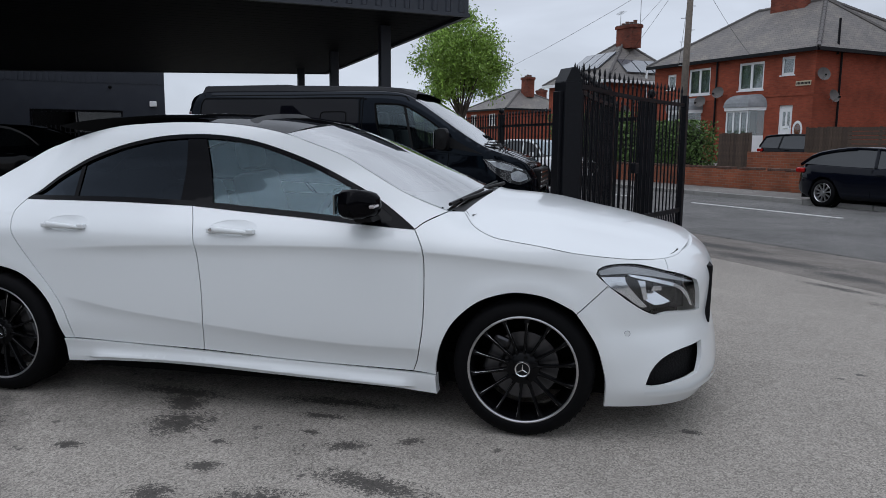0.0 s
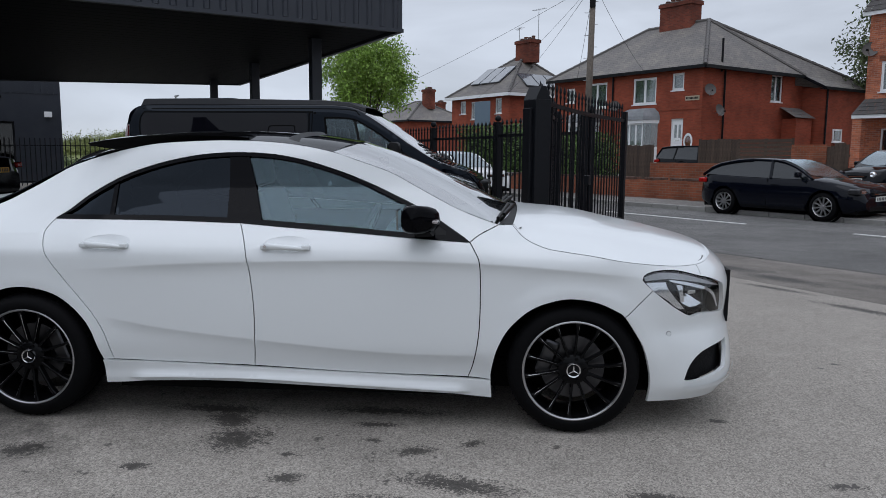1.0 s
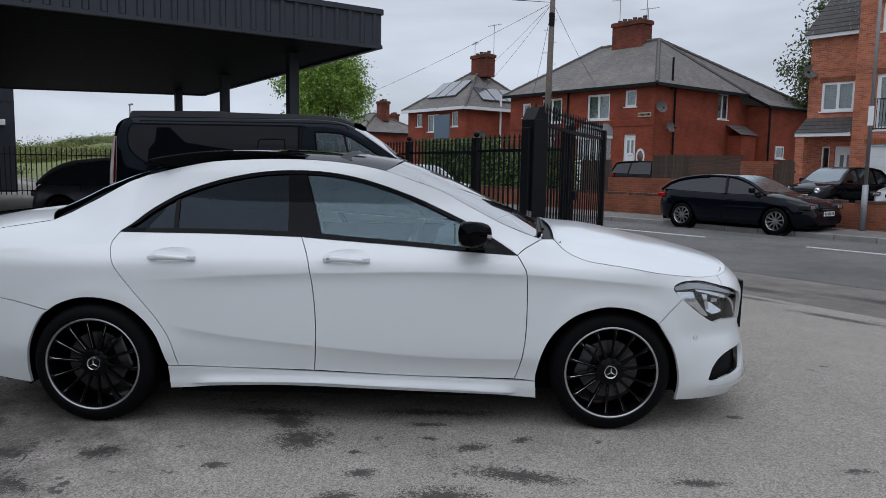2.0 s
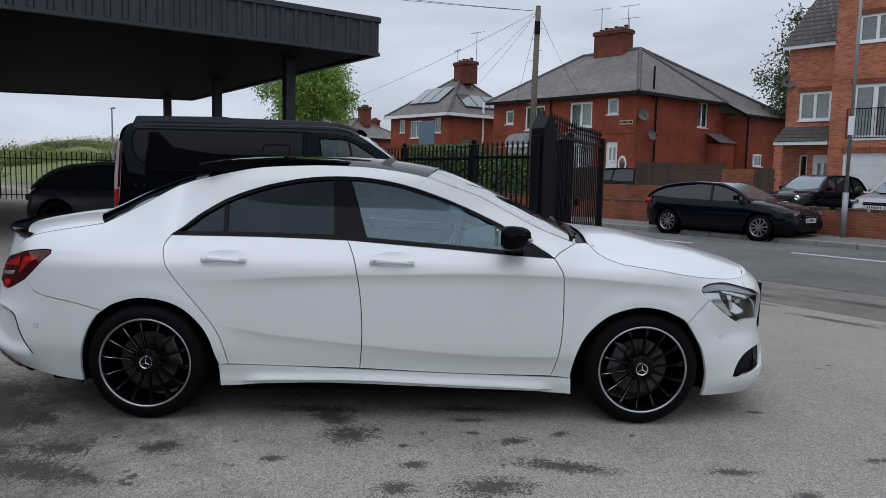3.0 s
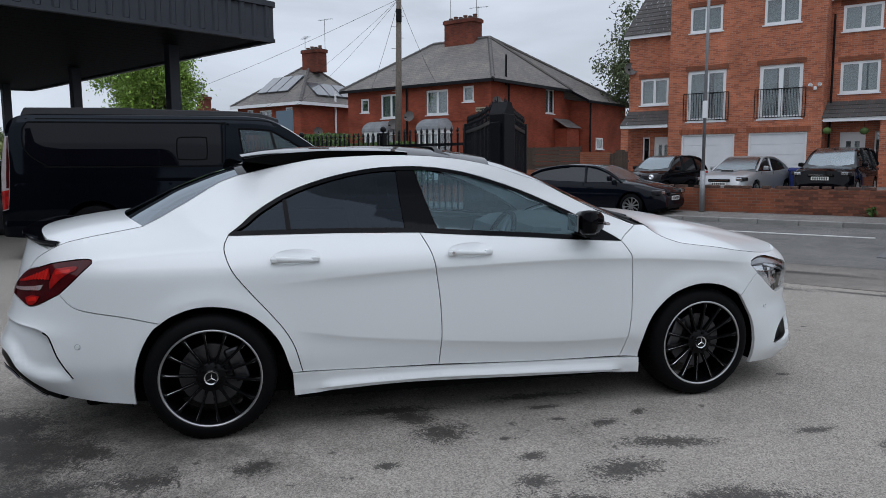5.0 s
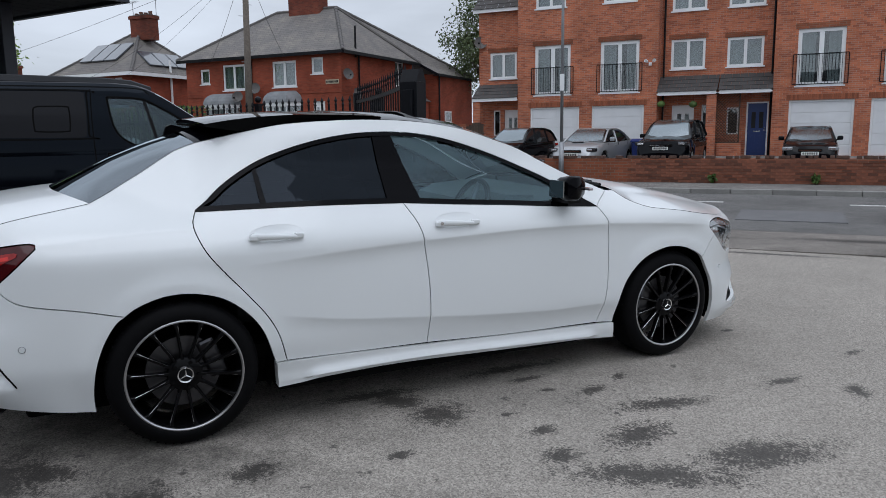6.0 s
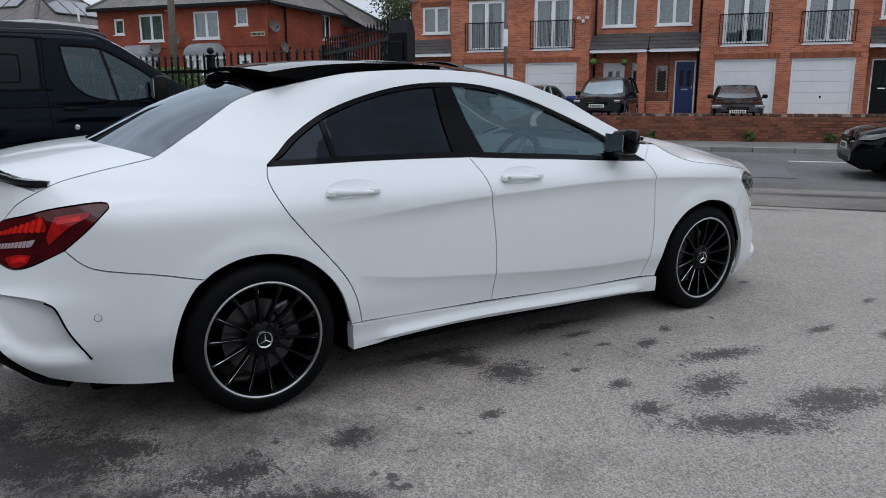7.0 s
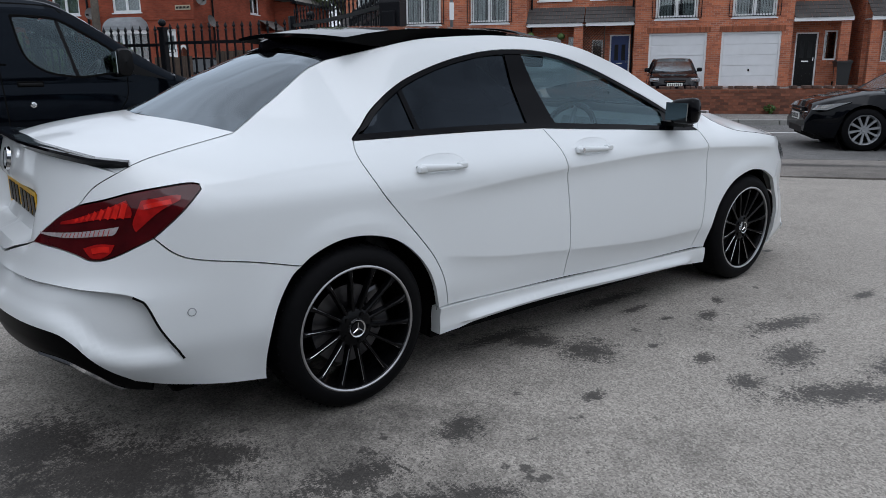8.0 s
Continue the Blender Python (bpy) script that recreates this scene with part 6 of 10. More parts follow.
def build_saloon():
    car = thing("saloon_car", SLOPE, "white four-door coupe saloon with black wheels and raised glass sunroof", "car")
    for mirror in (False, True):
        def panel(name, segments, mat=WHITE_PAINT, surface=skin, parent=car, label="", **kw):
            return set_smooth(part(name, panel_mesh(segments, surface, mirror=mirror, **kw), mat, parent, label))

        front_door_ = panel("front_door", [BELT[3:], CUT_A, [CUT_A[-1], (1.662, 0.273), CUT_B[-1]], CUT_B[::-1]], lines=(CREASE_HIGH, CREASE_LOW), holes=[cup_outline(1.316, 0.886)])
        rear_door_ = panel("rear_door", [BELT[:4], CUT_B, [CUT_B[-1], (0.727, 0.304), CUT_C[-1]], CUT_C[::-1]], lines=(CREASE_HIGH, CREASE_LOW), holes=[cup_outline(0.418, 0.882)])
        panel("side_frame", [WINDOW_TOP, [WINDOW_TOP[-1], (2.197, 0.917)], [(2.197, 0.917), (2.239, 0.949), (2.328, 0.991)], RAIL[::-1], REAR_GLASS[::-1], BOOT_CUT[::-1], TAIL_LAMP_TOP,
                             BUMPER_CUT_R[::-1], ARCH_R[::-1], [ARCH_R[0], (0.441, 0.313)], CUT_C[::-1], [(0.099, 0.993), (0.099, 0.997)]], label="white rear quarter, roof rail and screen pillar", step=0.028, lines=(lambda u: SHOULDER(u) if u < 0.09 else -1.0, lambda u: SHOULDER(u) - 0.02 if u < 0.09 else -1.0))
        panel("front_wing", [CUT_A[::-1], [(2.197, 0.917), (2.239, 0.949), (2.328, 0.991)], [(2.328, 0.991), (2.393, 0.988)], BONNET_CUT[:9], [BONNET_CUT[8], (3.366, 0.756)], [(3.366, 0.756), (3.227, 0.787), (3.150, 0.795), (3.074, 0.794), (3.026, 0.783), (3.009, 0.763), (3.030, 0.739), (3.072, 0.703)],
                             [(3.072, 0.703), (3.058, 0.705)], BUMPER_CUT_F[::-1], ARCH_F[::-1], [(2.306, 0.257), CUT_A[-1]]], lines=(CREASE_HIGH,))
        # rear bumper, with its side scoop pressed into the skin
        scoop_top = smooth_curve([(S_TAIL - 0.01, 0.600), (-1.100, 0.599), (-0.942, 0.590), (-0.808, 0.577), (-0.744, 0.552), (-0.700, 0.460), (-0.630, 0.337), (-0.600, 0.250), (-0.1, 0.0)])
        scoop_low = smooth_curve([(S_TAIL - 0.01, 0.47), (-1.400, 0.465), (-1.089, 0.456), (-0.977, 0.422), (-0.887, 0.340), (-0.800, 0.315), (-0.600, 0.318), (-0.1, 0.32)])

        def bumper_face(s, z, deep=0.0):
            d = scoop_top(s) - z
            if d > 0:
                steep = (scoop_top(s + 0.004) - scoop_top(s - 0.004)) / 0.008
                inward = step01(0.0, 0.013, d / math.hypot(1.0, steep))
                depth = 0.022 + 0.026 * step01(-1.15, -0.75, s)
                low = scoop_low(s)
                deep += depth * inward * step01(low + 0.012, low + 0.085, z)
            return skin(s, z, deep)
        rear_bumper = panel("rear_bumper", [BUMPER_CUT_R, TAIL_LAMP_LOW, [(-1.208, 0.714), (-1.370, 0.668), (-1.480, 0.640), (S_TAIL, 0.635)], [(S_TAIL, 0.635), (S_TAIL, 0.47)],
                                            [(S_TAIL, 0.47), (-1.400, 0.465), (-1.089, 0.456), (-0.977, 0.422), (-0.887, 0.326), (-0.803, 0.265)], [(-0.803, 0.265), (-0.688, 0.240), (-0.503, 0.214), (-0.356, 0.197)], ARCH_R2[::-1]],
                            surface=bumper_face, lines=(lambda u: scoop_top(u) if u < -0.82 else -1.0, lambda u: scoop_top(u) - 0.013 if u < -0.82 else -1.0),
                            edges_in=[[(s, scoop_top(s)) for s in (-0.82, -0.79, -0.765, -0.744, -0.73, -0.715, -0.70, -0.68, -0.655, -0.632)]], step=0.02)
        # black ribbon paints the shadow line inside the scoop's slanted edge
        scoop_shade = [(s, scoop_top(s) - 0.003) for s in (-0.775, -0.755, -0.74, -0.725, -0.71, -0.695, -0.675, -0.652, -0.634)]
        part("scoop_shade_line", ribbon(scoop_shade, skin, 0.0075, -0.0012, mirror), DARK, rear_bumper, "thin black line painting the shade along the scoop edge")
        sensor = part("parking_sensor", lathe([(-0.004, 0.001), (-0.004, 0.011), (0.002, 0.012)], 14), WHITE_PAINT, rear_bumper, m=on_skin(-0.600, 0.500, mirror))
        part("sensor_ring", torus(0.0130, 0.0012, 24, 5), GALV, sensor, m=pose(0, -0.001, 0, 90, 0, 0))
        # front bumper wraps to the nose
        front_bumper = panel("front_bumper", [ARCH_F2[::-1], BUMPER_CUT_F, [(3.058, 0.705), (3.072, 0.703)], [(3.072, 0.703), (3.162, 0.638), (3.248, 0.588), (3.300, 0.570)], [(3.300, 0.570), (3.361, 0.580), (3.472, 0.575), (3.615, 0.562)], [(3.615, 0.562), (3.593, 0.630), (3.553, 0.704)],
                                              [(3.553, 0.704), (3.446, 0.738), (3.366, 0.756)], [(3.366, 0.756), BONNET_CUT[8]], BONNET_CUT[8:], [BONNET_CUT[-1], (S_NOSE, 0.835)], [(S_NOSE, 0.835), (S_NOSE, 0.73)], [(S_NOSE, 0.73), (3.960, 0.705), (3.930, 0.600), (3.990, 0.500), (S_NOSE, 0.47)],
                                              [(S_NOSE, 0.47), (S_NOSE, 0.15)], [(S_NOSE, 0.15), (3.600, 0.150), (3.299, 0.153), (3.069, 0.160)]], holes=[FOG], step=0.028)

        def bay(s, z, deep=0.0):
            return skin(s, z, 0.05 + deep)
        panel("air_intake", [shift(seg, 0, 0) for seg in [[(3.221, 0.255), (3.261, 0.345), (3.331, 0.400), (3.431, 0.425), (3.700, 0.445)], [(3.700, 0.445), (3.690, 0.360), (3.660, 0.275)], [(3.660, 0.275), (3.421, 0.258), (3.292, 0.245), (3.221, 0.255)]]],
              MESH_BLACK, bay, front_bumper, "black mesh corner intake", gap=0, flange=0)
        part("splitter_lip", ribbon([(3.241, 0.225), (3.421, 0.225), (3.620, 0.235), (3.800, 0.240)], lambda s, z, d=0: skin(s, z, d - 0.012 * step01(3.2, 3.35, s)), 0.022, 0.0, mirror), WHITE_PAINT, front_bumper)
        sensor = part("parking_sensor", lathe([(-0.004, 0.001), (-0.004, 0.011), (0.002, 0.012)], 14), WHITE_PAINT, front_bumper, m=on_skin(3.157, 0.496, mirror))
        part("sensor_ring", torus(0.0130, 0.0012, 24, 5), GALV, sensor, m=pose(0, -0.001, 0, 90, 0, 0))
        # lamps
        head = panel("headlamp", HEADLAMP, LENS, lambda s, z, d=0: skin(s, z, d + 0.002), gap=0.003, flange=0.0, label="clear headlamp with bright reflectors")
        panel("housing", HEADLAMP, HEADLIGHT_IN, lambda s, z, d=0: skin(s, z, d + 0.045 + 0.03 * step01(3.05, 3.3, s)), head, gap=0.0, flange=0)
        def in_lamp(deep):
            return lambda s, z, d=0: skin(s, z, d + deep)
        panel("brow", [[(3.021, 0.769), (3.074, 0.781), (3.148, 0.784), (3.281, 0.764), (3.475, 0.715), (3.545, 0.697)], [(3.545, 0.697), (3.471, 0.705), (3.304, 0.735), (3.162, 0.755)], [(3.162, 0.755), (3.090, 0.755), (3.026, 0.753), (3.021, 0.769)]], LAMP_GREY, in_lamp(0.014), head, "pale grey upper lamp band", gap=0, flange=0)
        panel("side_reflector", [[(3.032, 0.743), (3.090, 0.742), (3.143, 0.740)], [(3.143, 0.740), (3.152, 0.711), (3.196, 0.662), (3.256, 0.606)], [(3.256, 0.606), (3.218, 0.609), (3.143, 0.660), (3.072, 0.703), (3.032, 0.743)]], REFLECTOR, in_lamp(0.016), head, gap=0, flange=0)
        panel("running_light", [[(3.162, 0.751), (3.303, 0.726), (3.428, 0.693), (3.502, 0.652), (3.572, 0.582)], [(3.572, 0.582), (3.548, 0.585)], [(3.548, 0.585), (3.481, 0.644), (3.416, 0.682), (3.291, 0.713), (3.170, 0.741), (3.162, 0.751)]], REFLECTOR, in_lamp(0.020), head, gap=0, flange=0)
        panel("inner_blade", [[(3.210, 0.722), (3.247, 0.717)], [(3.247, 0.717), (3.249, 0.685), (3.262, 0.639)], [(3.262, 0.639), (3.241, 0.633)], [(3.241, 0.633), (3.224, 0.686), (3.210, 0.722)]], REFLECTOR, in_lamp(0.026), head, gap=0, flange=0.01)
        panel("dipped_reflector", [[(3.263, 0.660), (3.300, 0.670), (3.342, 0.650), (3.403, 0.617)], [(3.403, 0.617), (3.358, 0.608), (3.305, 0.607)], [(3.305, 0.607), (3.264, 0.626)], [(3.264, 0.626), (3.263, 0.660)]], REFLECTOR, lambda s, z, d=0: skin(s, z, d + 0.030 + 0.5 * max(0.0, z - 0.60)), head, gap=0, flange=0.008)
        panel("main_reflector", [[(3.289, 0.693), (3.335, 0.690)], [(3.335, 0.690), (3.338, 0.673)], [(3.338, 0.673), (3.279, 0.673)], [(3.279, 0.673), (3.289, 0.693)]], REFLECTOR, in_lamp(0.030), head, gap=0, flange=0.006)
        tail_outline = [TAIL_LAMP_TOP, TAIL_LAMP_LOW, TAIL_LAMP_IN]
        tail = panel("tail_lamp", tail_outline, TAIL_DARK, lambda s, z, d=0: skin(s, z, d - 0.003), label="dark red wraparound tail lamp", gap=0.003, flange=0.03, step=0.022)

        def lens_at(s, z, d=0.0):
            return skin(s, z, d - 0.0065)
        panel("light_bar", [[(-1.053, 0.790), (-0.963, 0.808), (-0.851, 0.835), (-0.776, 0.862)], [(-0.776, 0.862), (-0.757, 0.829), (-0.762, 0.809)], [(-0.762, 0.809), (-0.868, 0.803), (-0.963, 0.791), (-1.052, 0.782), (-1.053, 0.790)]], TAIL_MID, lens_at, tail, gap=0, flange=0, step=0.02)
        for i in range(8):
            s, k = -0.985 + 0.027 * i, i / 7
            part("light_cell", ribbon([(s, 0.796 + 0.012 * k), (s + 0.016, 0.802 + 0.052 * k)], lambda u, v, d=0: skin(u, v, d - 0.0085), 0.009 + 0.011 * k, 0.0, mirror), TAIL_RED, tail)
        panel("light_bar", [[(-0.723, 0.861), (-0.605, 0.877), (-0.601, 0.861)], [(-0.601, 0.861), (-0.668, 0.827), (-0.748, 0.765)], [(-0.748, 0.765), (-0.757, 0.794), (-0.723, 0.861)]], TAIL_MID, lens_at, tail, gap=0, flange=0, step=0.02)
        part("light_strip", ribbon([(-0.716, 0.842), (-0.670, 0.851), (-0.628, 0.858)], lambda u, v, d=0: skin(u, v, d - 0.0085), 0.014, 0.0, mirror), TAIL_RED, tail)
        panel("reverse_lamp", [[(-1.165, 0.751), (-1.022, 0.759), (-0.903, 0.768), (-0.806, 0.781)], [(-0.806, 0.781), (-0.818, 0.762), (-0.832, 0.754)], [(-0.832, 0.754), (-0.975, 0.745), (-1.061, 0.743), (-1.162, 0.746), (-1.165, 0.751)]], TAIL_CLEAR, lens_at, tail, "clear ribbed reversing lamp strip", gap=0, flange=0, step=0.02)
        for i in range(12):
            s = -1.04 + 0.0175 * i
            part("lamp_rib", ribbon([(s, 0.744 + 0.007 * i / 11), (s + 0.008, 0.757 + 0.016 * i / 11)], lambda u, v, d=0: skin(u, v, d - 0.0085), 0.0028, 0.0, mirror), TAIL_MID, tail)
        panel("indicator", [[(-0.941, 0.714), (-0.882, 0.727), (-0.824, 0.726)], [(-0.824, 0.726), (-0.841, 0.699), (-0.873, 0.683)], [(-0.873, 0.683), (-0.908, 0.685), (-0.941, 0.714)]], TAIL_MID, lens_at, tail, gap=0, flange=0, step=0.02)
        part("light_strip", ribbon([(-0.905, 0.706), (-0.872, 0.712), (-0.842, 0.712)], lambda u, v, d=0: skin(u, v, d - 0.0085), 0.018, 0.0, mirror), TAIL_RED, tail)

        # sill skirt
        blade = smooth_curve([(0.40, 0.216), (0.533, 0.222), (0.613, 0.229), (1.033, 0.235), (1.665, 0.214), (2.18, 0.194), (2.31, 0.188)])

        def skirt(s, z, deep=0.0):
            d = z - blade(s)
            ends = step01(0.50, 0.60, s) * (1 - step01(2.12, 2.22, s))
            proud = 0.020 * ends * (math.exp(-(d / 0.024) ** 2) if d > 0 else 1 - step01(0.0, 0.009, -d) * 1.6)
            return skin(s, max(z, 0.262), -0.012 + deep + 0.16 * max(0.22 - z, 0) - proud) - Vector((0, 0, max(z, 0.262) - z))
        side_skirt = panel("side_skirt", [SILL, [SILL[-1], SKIRT_LOW[-1]], SKIRT_LOW[::-1], [SKIRT_LOW[0], SILL[0]]], surface=skirt, flange=0.06, step=0.016, label="white sculpted sill skirt", lines=(blade, lambda u: blade(u) - 0.010))
        # window surround in gloss black and the glass
        frame_in = [(0.132, 1.013), (0.185, 1.040), (0.259, 1.098), (0.395, 1.177), (0.543, 1.233), (0.697, 1.274), (0.852, 1.299), (1.012, 1.308), (1.173, 1.302), (1.331, 1.278), (1.489, 1.234), (1.648, 1.180), (1.806, 1.113), (1.961, 1.038), (2.083, 0.965)]
        belt_in = [(2.081, 0.946), (1.911, 0.954), (1.655, 0.972), (1.336, 0.992), (1.068, 1.009), (0.709, 1.017), (0.402, 1.017), (0.132, 1.013)]

        def trim(s, z, deep=0.0):
            return skin(s, z, deep - 0.002)
        panel("window_trim", [WINDOW_TOP, [WINDOW_TOP[-1], (2.197, 0.917)], BELT[::-1], [BELT[0], WINDOW_TOP[0]]], GLOSS_BLACK, trim, label="gloss black window surround",
              holes=[[frame_in, [(2.083, 0.965), (2.081, 0.946)], belt_in]], gap=0.001, flange=0.02, step=0.02)

        def glass(s, z, deep=0.0):
            return skin(s, z, deep + 0.012)
        top_fn, low_fn = smooth_curve(frame_in), smooth_curve(belt_in[::-1])

        def span(a, b, k=7):
            return [(a + (b - a) * i / k, top_fn(a + (b - a) * i / k) + 0.004) for i in range(k + 1)], [(b - (b - a) * i / k, low_fn(b - (b - a) * i / k) - 0.004) for i in range(k + 1)]
        up, lo = span(0.134, 0.384)
        panel("quarter_glass", [up, [up[-1], lo[0]], lo], TINTED, glass, gap=0, flange=0, label="dark tinted quarter glass")
        up, lo = span(0.384, 1.0)
        panel("rear_door_glass", [up, [up[-1], lo[0]], lo], TINTED, glass, rear_door_, gap=0, flange=0, label="dark tinted rear side window")
        up, lo = span(1.120, 2.055)
        panel("front_door_glass", [up, [up[-1], lo[0]], [lo[0], *lo[1:-1], (1.172, low_fn(1.172) - 0.004)], [(1.172, low_fn(1.172) - 0.004), (1.072, top_fn(1.072) + 0.004)], [(1.072, top_fn(1.072) + 0.004), up[0]]], GLASS, glass, front_door_, gap=0, flange=0, label="clear front side window")
        panel("door_pillar", [[(0.970, 1.322), (1.067, 1.319)], [(1.067, 1.319), (1.171, 0.992)], [(1.171, 0.992), (0.994, 0.999)], [(0.994, 0.999), (0.970, 1.322)]], GLOSS_BLACK, lambda s, z, d=0: skin(s, z, d + 0.004), label="gloss black centre pillar", gap=0, flange=0)
        panel("glass_divider", [[(0.368, 1.182), (0.389, 1.193)], [(0.389, 1.193), (0.409, 1.007)], [(0.409, 1.007), (0.384, 1.007)], [(0.384, 1.007), (0.368, 1.182)]], GLOSS_BLACK, lambda s, z, d=0: skin(s, z, d + 0.006), label="slim black divider", gap=0, flange=0)
        panel("mirror_sail", [[(1.977, 1.036), (2.168, 0.937)], [(2.168, 0.937), (2.197, 0.919)], [(2.197, 0.919), (1.946, 0.930)], [(1.946, 0.930), (1.977, 1.036)]], SATIN_BLACK, lambda s, z, d=0: skin(s, z, d + 0.002), gap=0, flange=0)
        # sunk black strips paint the shade in the gaps between the panels
        gaps = {"door_gap_shade": [CUT_A, CUT_B, CUT_C, SILL], "panel_gap_shade": [[(2.178, 0.928), (2.215, 0.962), (2.30, 1.004)], BUMPER_CUT_F, BUMPER_CUT_R, BONNET_CUT, BOOT_CUT]}
        for name, lines in gaps.items():
            for line in lines:
                part(name, ribbon(line, skin, 0.03 if name == "door_gap_shade" else 0.009, 0.014, mirror), DARK, car)
        # handles: a scooped cup and a bar
        for s0, z0, door in ((1.316, 0.886, front_door_), (0.418, 0.882, rear_door_)):
            p = mirrored(skin(s0, z0), mirror)
            sgn = -1 if not mirror else 1
            bm = bmesh.new()
            rows = []
            for i in range(15):
                t = i / 14
                x = -0.115 + 0.23 * t
                lift = 0.004 + 0.018 * min(1, math.sin(math.pi * t) * 2.4)
                h = 0.0175 * (0.30 + 0.70 * (1 - t) ** 0.45) * min(1, 0.35 + 9 * t)
                rows.append([(x, sgn * (lift + 0.012 * math.cos(a)), h * math.sin(a) - 0.012 * (t - 0.5)) for a in (2 * math.pi * j / 10 for j in range(11))])
            bar = part("door_handle", loft(rows), WHITE_PAINT, door, "white pull handle", smooth=True, m=Matrix.Translation(p))
            for dx in (-0.10, 0.10):
                part("handle_post", boxed(dx - 0.02, dx + 0.02, min(0, sgn * 0.03), max(0, sgn * 0.03), -0.012, 0.012, bevel=0.006), WHITE_PAINT, bar)
            part("handle_cup", panel_mesh(cup_outline(s0, z0, 1.03), cup_surface(s0, z0), mirror=mirror, gap=0, flange=0, step=0.014), WHITE_PAINT, door, smooth=True)
        lock = mirrored(skin(1.222, 0.889), mirror)
        part("door_lock", lathe([(-0.036, 0.001), (-0.036, 0.008), (-0.03, 0.009)] if not mirror else [(0.03, 0.009), (0.036, 0.008), (0.036, 0.001)], 12), CHROME, front_door_, m=Matrix.Translation(lock))
        # door mirror
        build_door_mirror(car, mirror)
        # wheel-arch liners
        for hub in (0.0, 2.699):
            bm = bmesh.new()
            rows = []
            for y in (-0.775, -0.45):
                rows.append([(hub + 0.40 * math.cos(a), y * (-1 if mirror else 1), max(0.316 + 0.372 * math.sin(a), 0.15)) for a in (math.pi * (-0.12 + 1.24 * i / 24) for i in range(25))])
            part("arch_liner", loft(rows), DARK, car)
    build_tops(car)
    build_cabin(car)
    for hub in (0.0, 2.699):
        for mirror in (False, True):
            build_wheel(car, hub, mirror, front=hub > 1)
    # under-body and closing shells
    part("underbody", boxed(-0.62, 3.36, -0.60, 0.60, 0.14, 0.30, bevel=0.02), DARK, car)
    part("floor_tray", boxed(0.42, 2.28, -0.74, 0.74, 0.145, 0.195), DARK, car)
    part("rear_tray", boxed(-0.70, -0.42, -0.66, 0.66, 0.235, 0.275), DARK, car)
    part("inner_sill", boxed(0.42, 2.28, -0.77, -0.62, 0.19, 0.33), DARK, car)
    part("inner_sill", boxed(0.42, 2.28, 0.62, 0.77, 0.19, 0.33), DARK, car)
    part("engine_bay", boxed(2.35, 3.35, -0.58, 0.58, 0.30, 0.78), DARK, car)
    part("boot_tub", boxed(-0.80, 0.05, -0.52, 0.52, 0.30, 0.92), DARK, car)
    part("grille", boxed(3.50, 3.53, -0.42, 0.42, 0.47, 0.74), MESH_BLACK, car, "black front grille")
    return car


def mirrored(p, mirror):
    return Vector((p.x, -p.y, p.z)) if mirror else p


def build_door_mirror(car, mirror):
    sgn = 1 if not mirror else -1
    m = pose(2.0, 0, 0)
    rows = []
    # a shell from the door edge outwards; fuller at its back
    for i in range(13):
        t = i / 12
        y = -0.785 - 0.168 * t
        depth = 0.075 + 0.05 * math.sin(math.pi * min(t * 1.15, 1)) - 0.03 * t
        f = math.sqrt(max(1 - (2 * t - 1) ** 6, 0.0))
        h = (0.060 + 0.009 * t) * max(f, 0.05)
        zc = 1.027 + 0.012 * t
        ring = []
        for j in range(17):
            a = 2 * math.pi * j / 16
            c, s = math.cos(a), math.sin(a)
            x = (abs(c) ** 0.6) * (1 if c > 0 else -1) * (depth if c > 0 else 0.055) * max(f, 0.05)
            z = (abs(s) ** 0.75) * (1 if s > 0 else -1) * h
            ring.append((1.955 + x - 0.02 * t, sgn * y, zc + z))
        rows.append(ring)
    shell = set_smooth(part("door_mirror", loft(rows), GLOSS_BLACK, car, "gloss black door mirror"))
    part("mirror_glass", boxed(1.866, 1.873, min(sgn * -0.808, sgn * -0.930), max(sgn * -0.808, sgn * -0.930), 0.990, 1.077, bevel=0.0), MIRROR_GLASS, shell)
    part("mirror_indicator", boxed(2.03, 2.055, min(sgn * -0.84, sgn * -0.935), max(sgn * -0.84, sgn * -0.935), 1.022, 1.036, bevel=0.004), TAIL_CLEAR, shell)
    part("mirror_foot", prism(bmesh.new(), [(1.93, 0.975), (2.01, 0.975), (2.03, 0.955), (1.95, 0.950)], "y", sgn * -0.87, sgn * -0.735), SATIN_BLACK, shell)


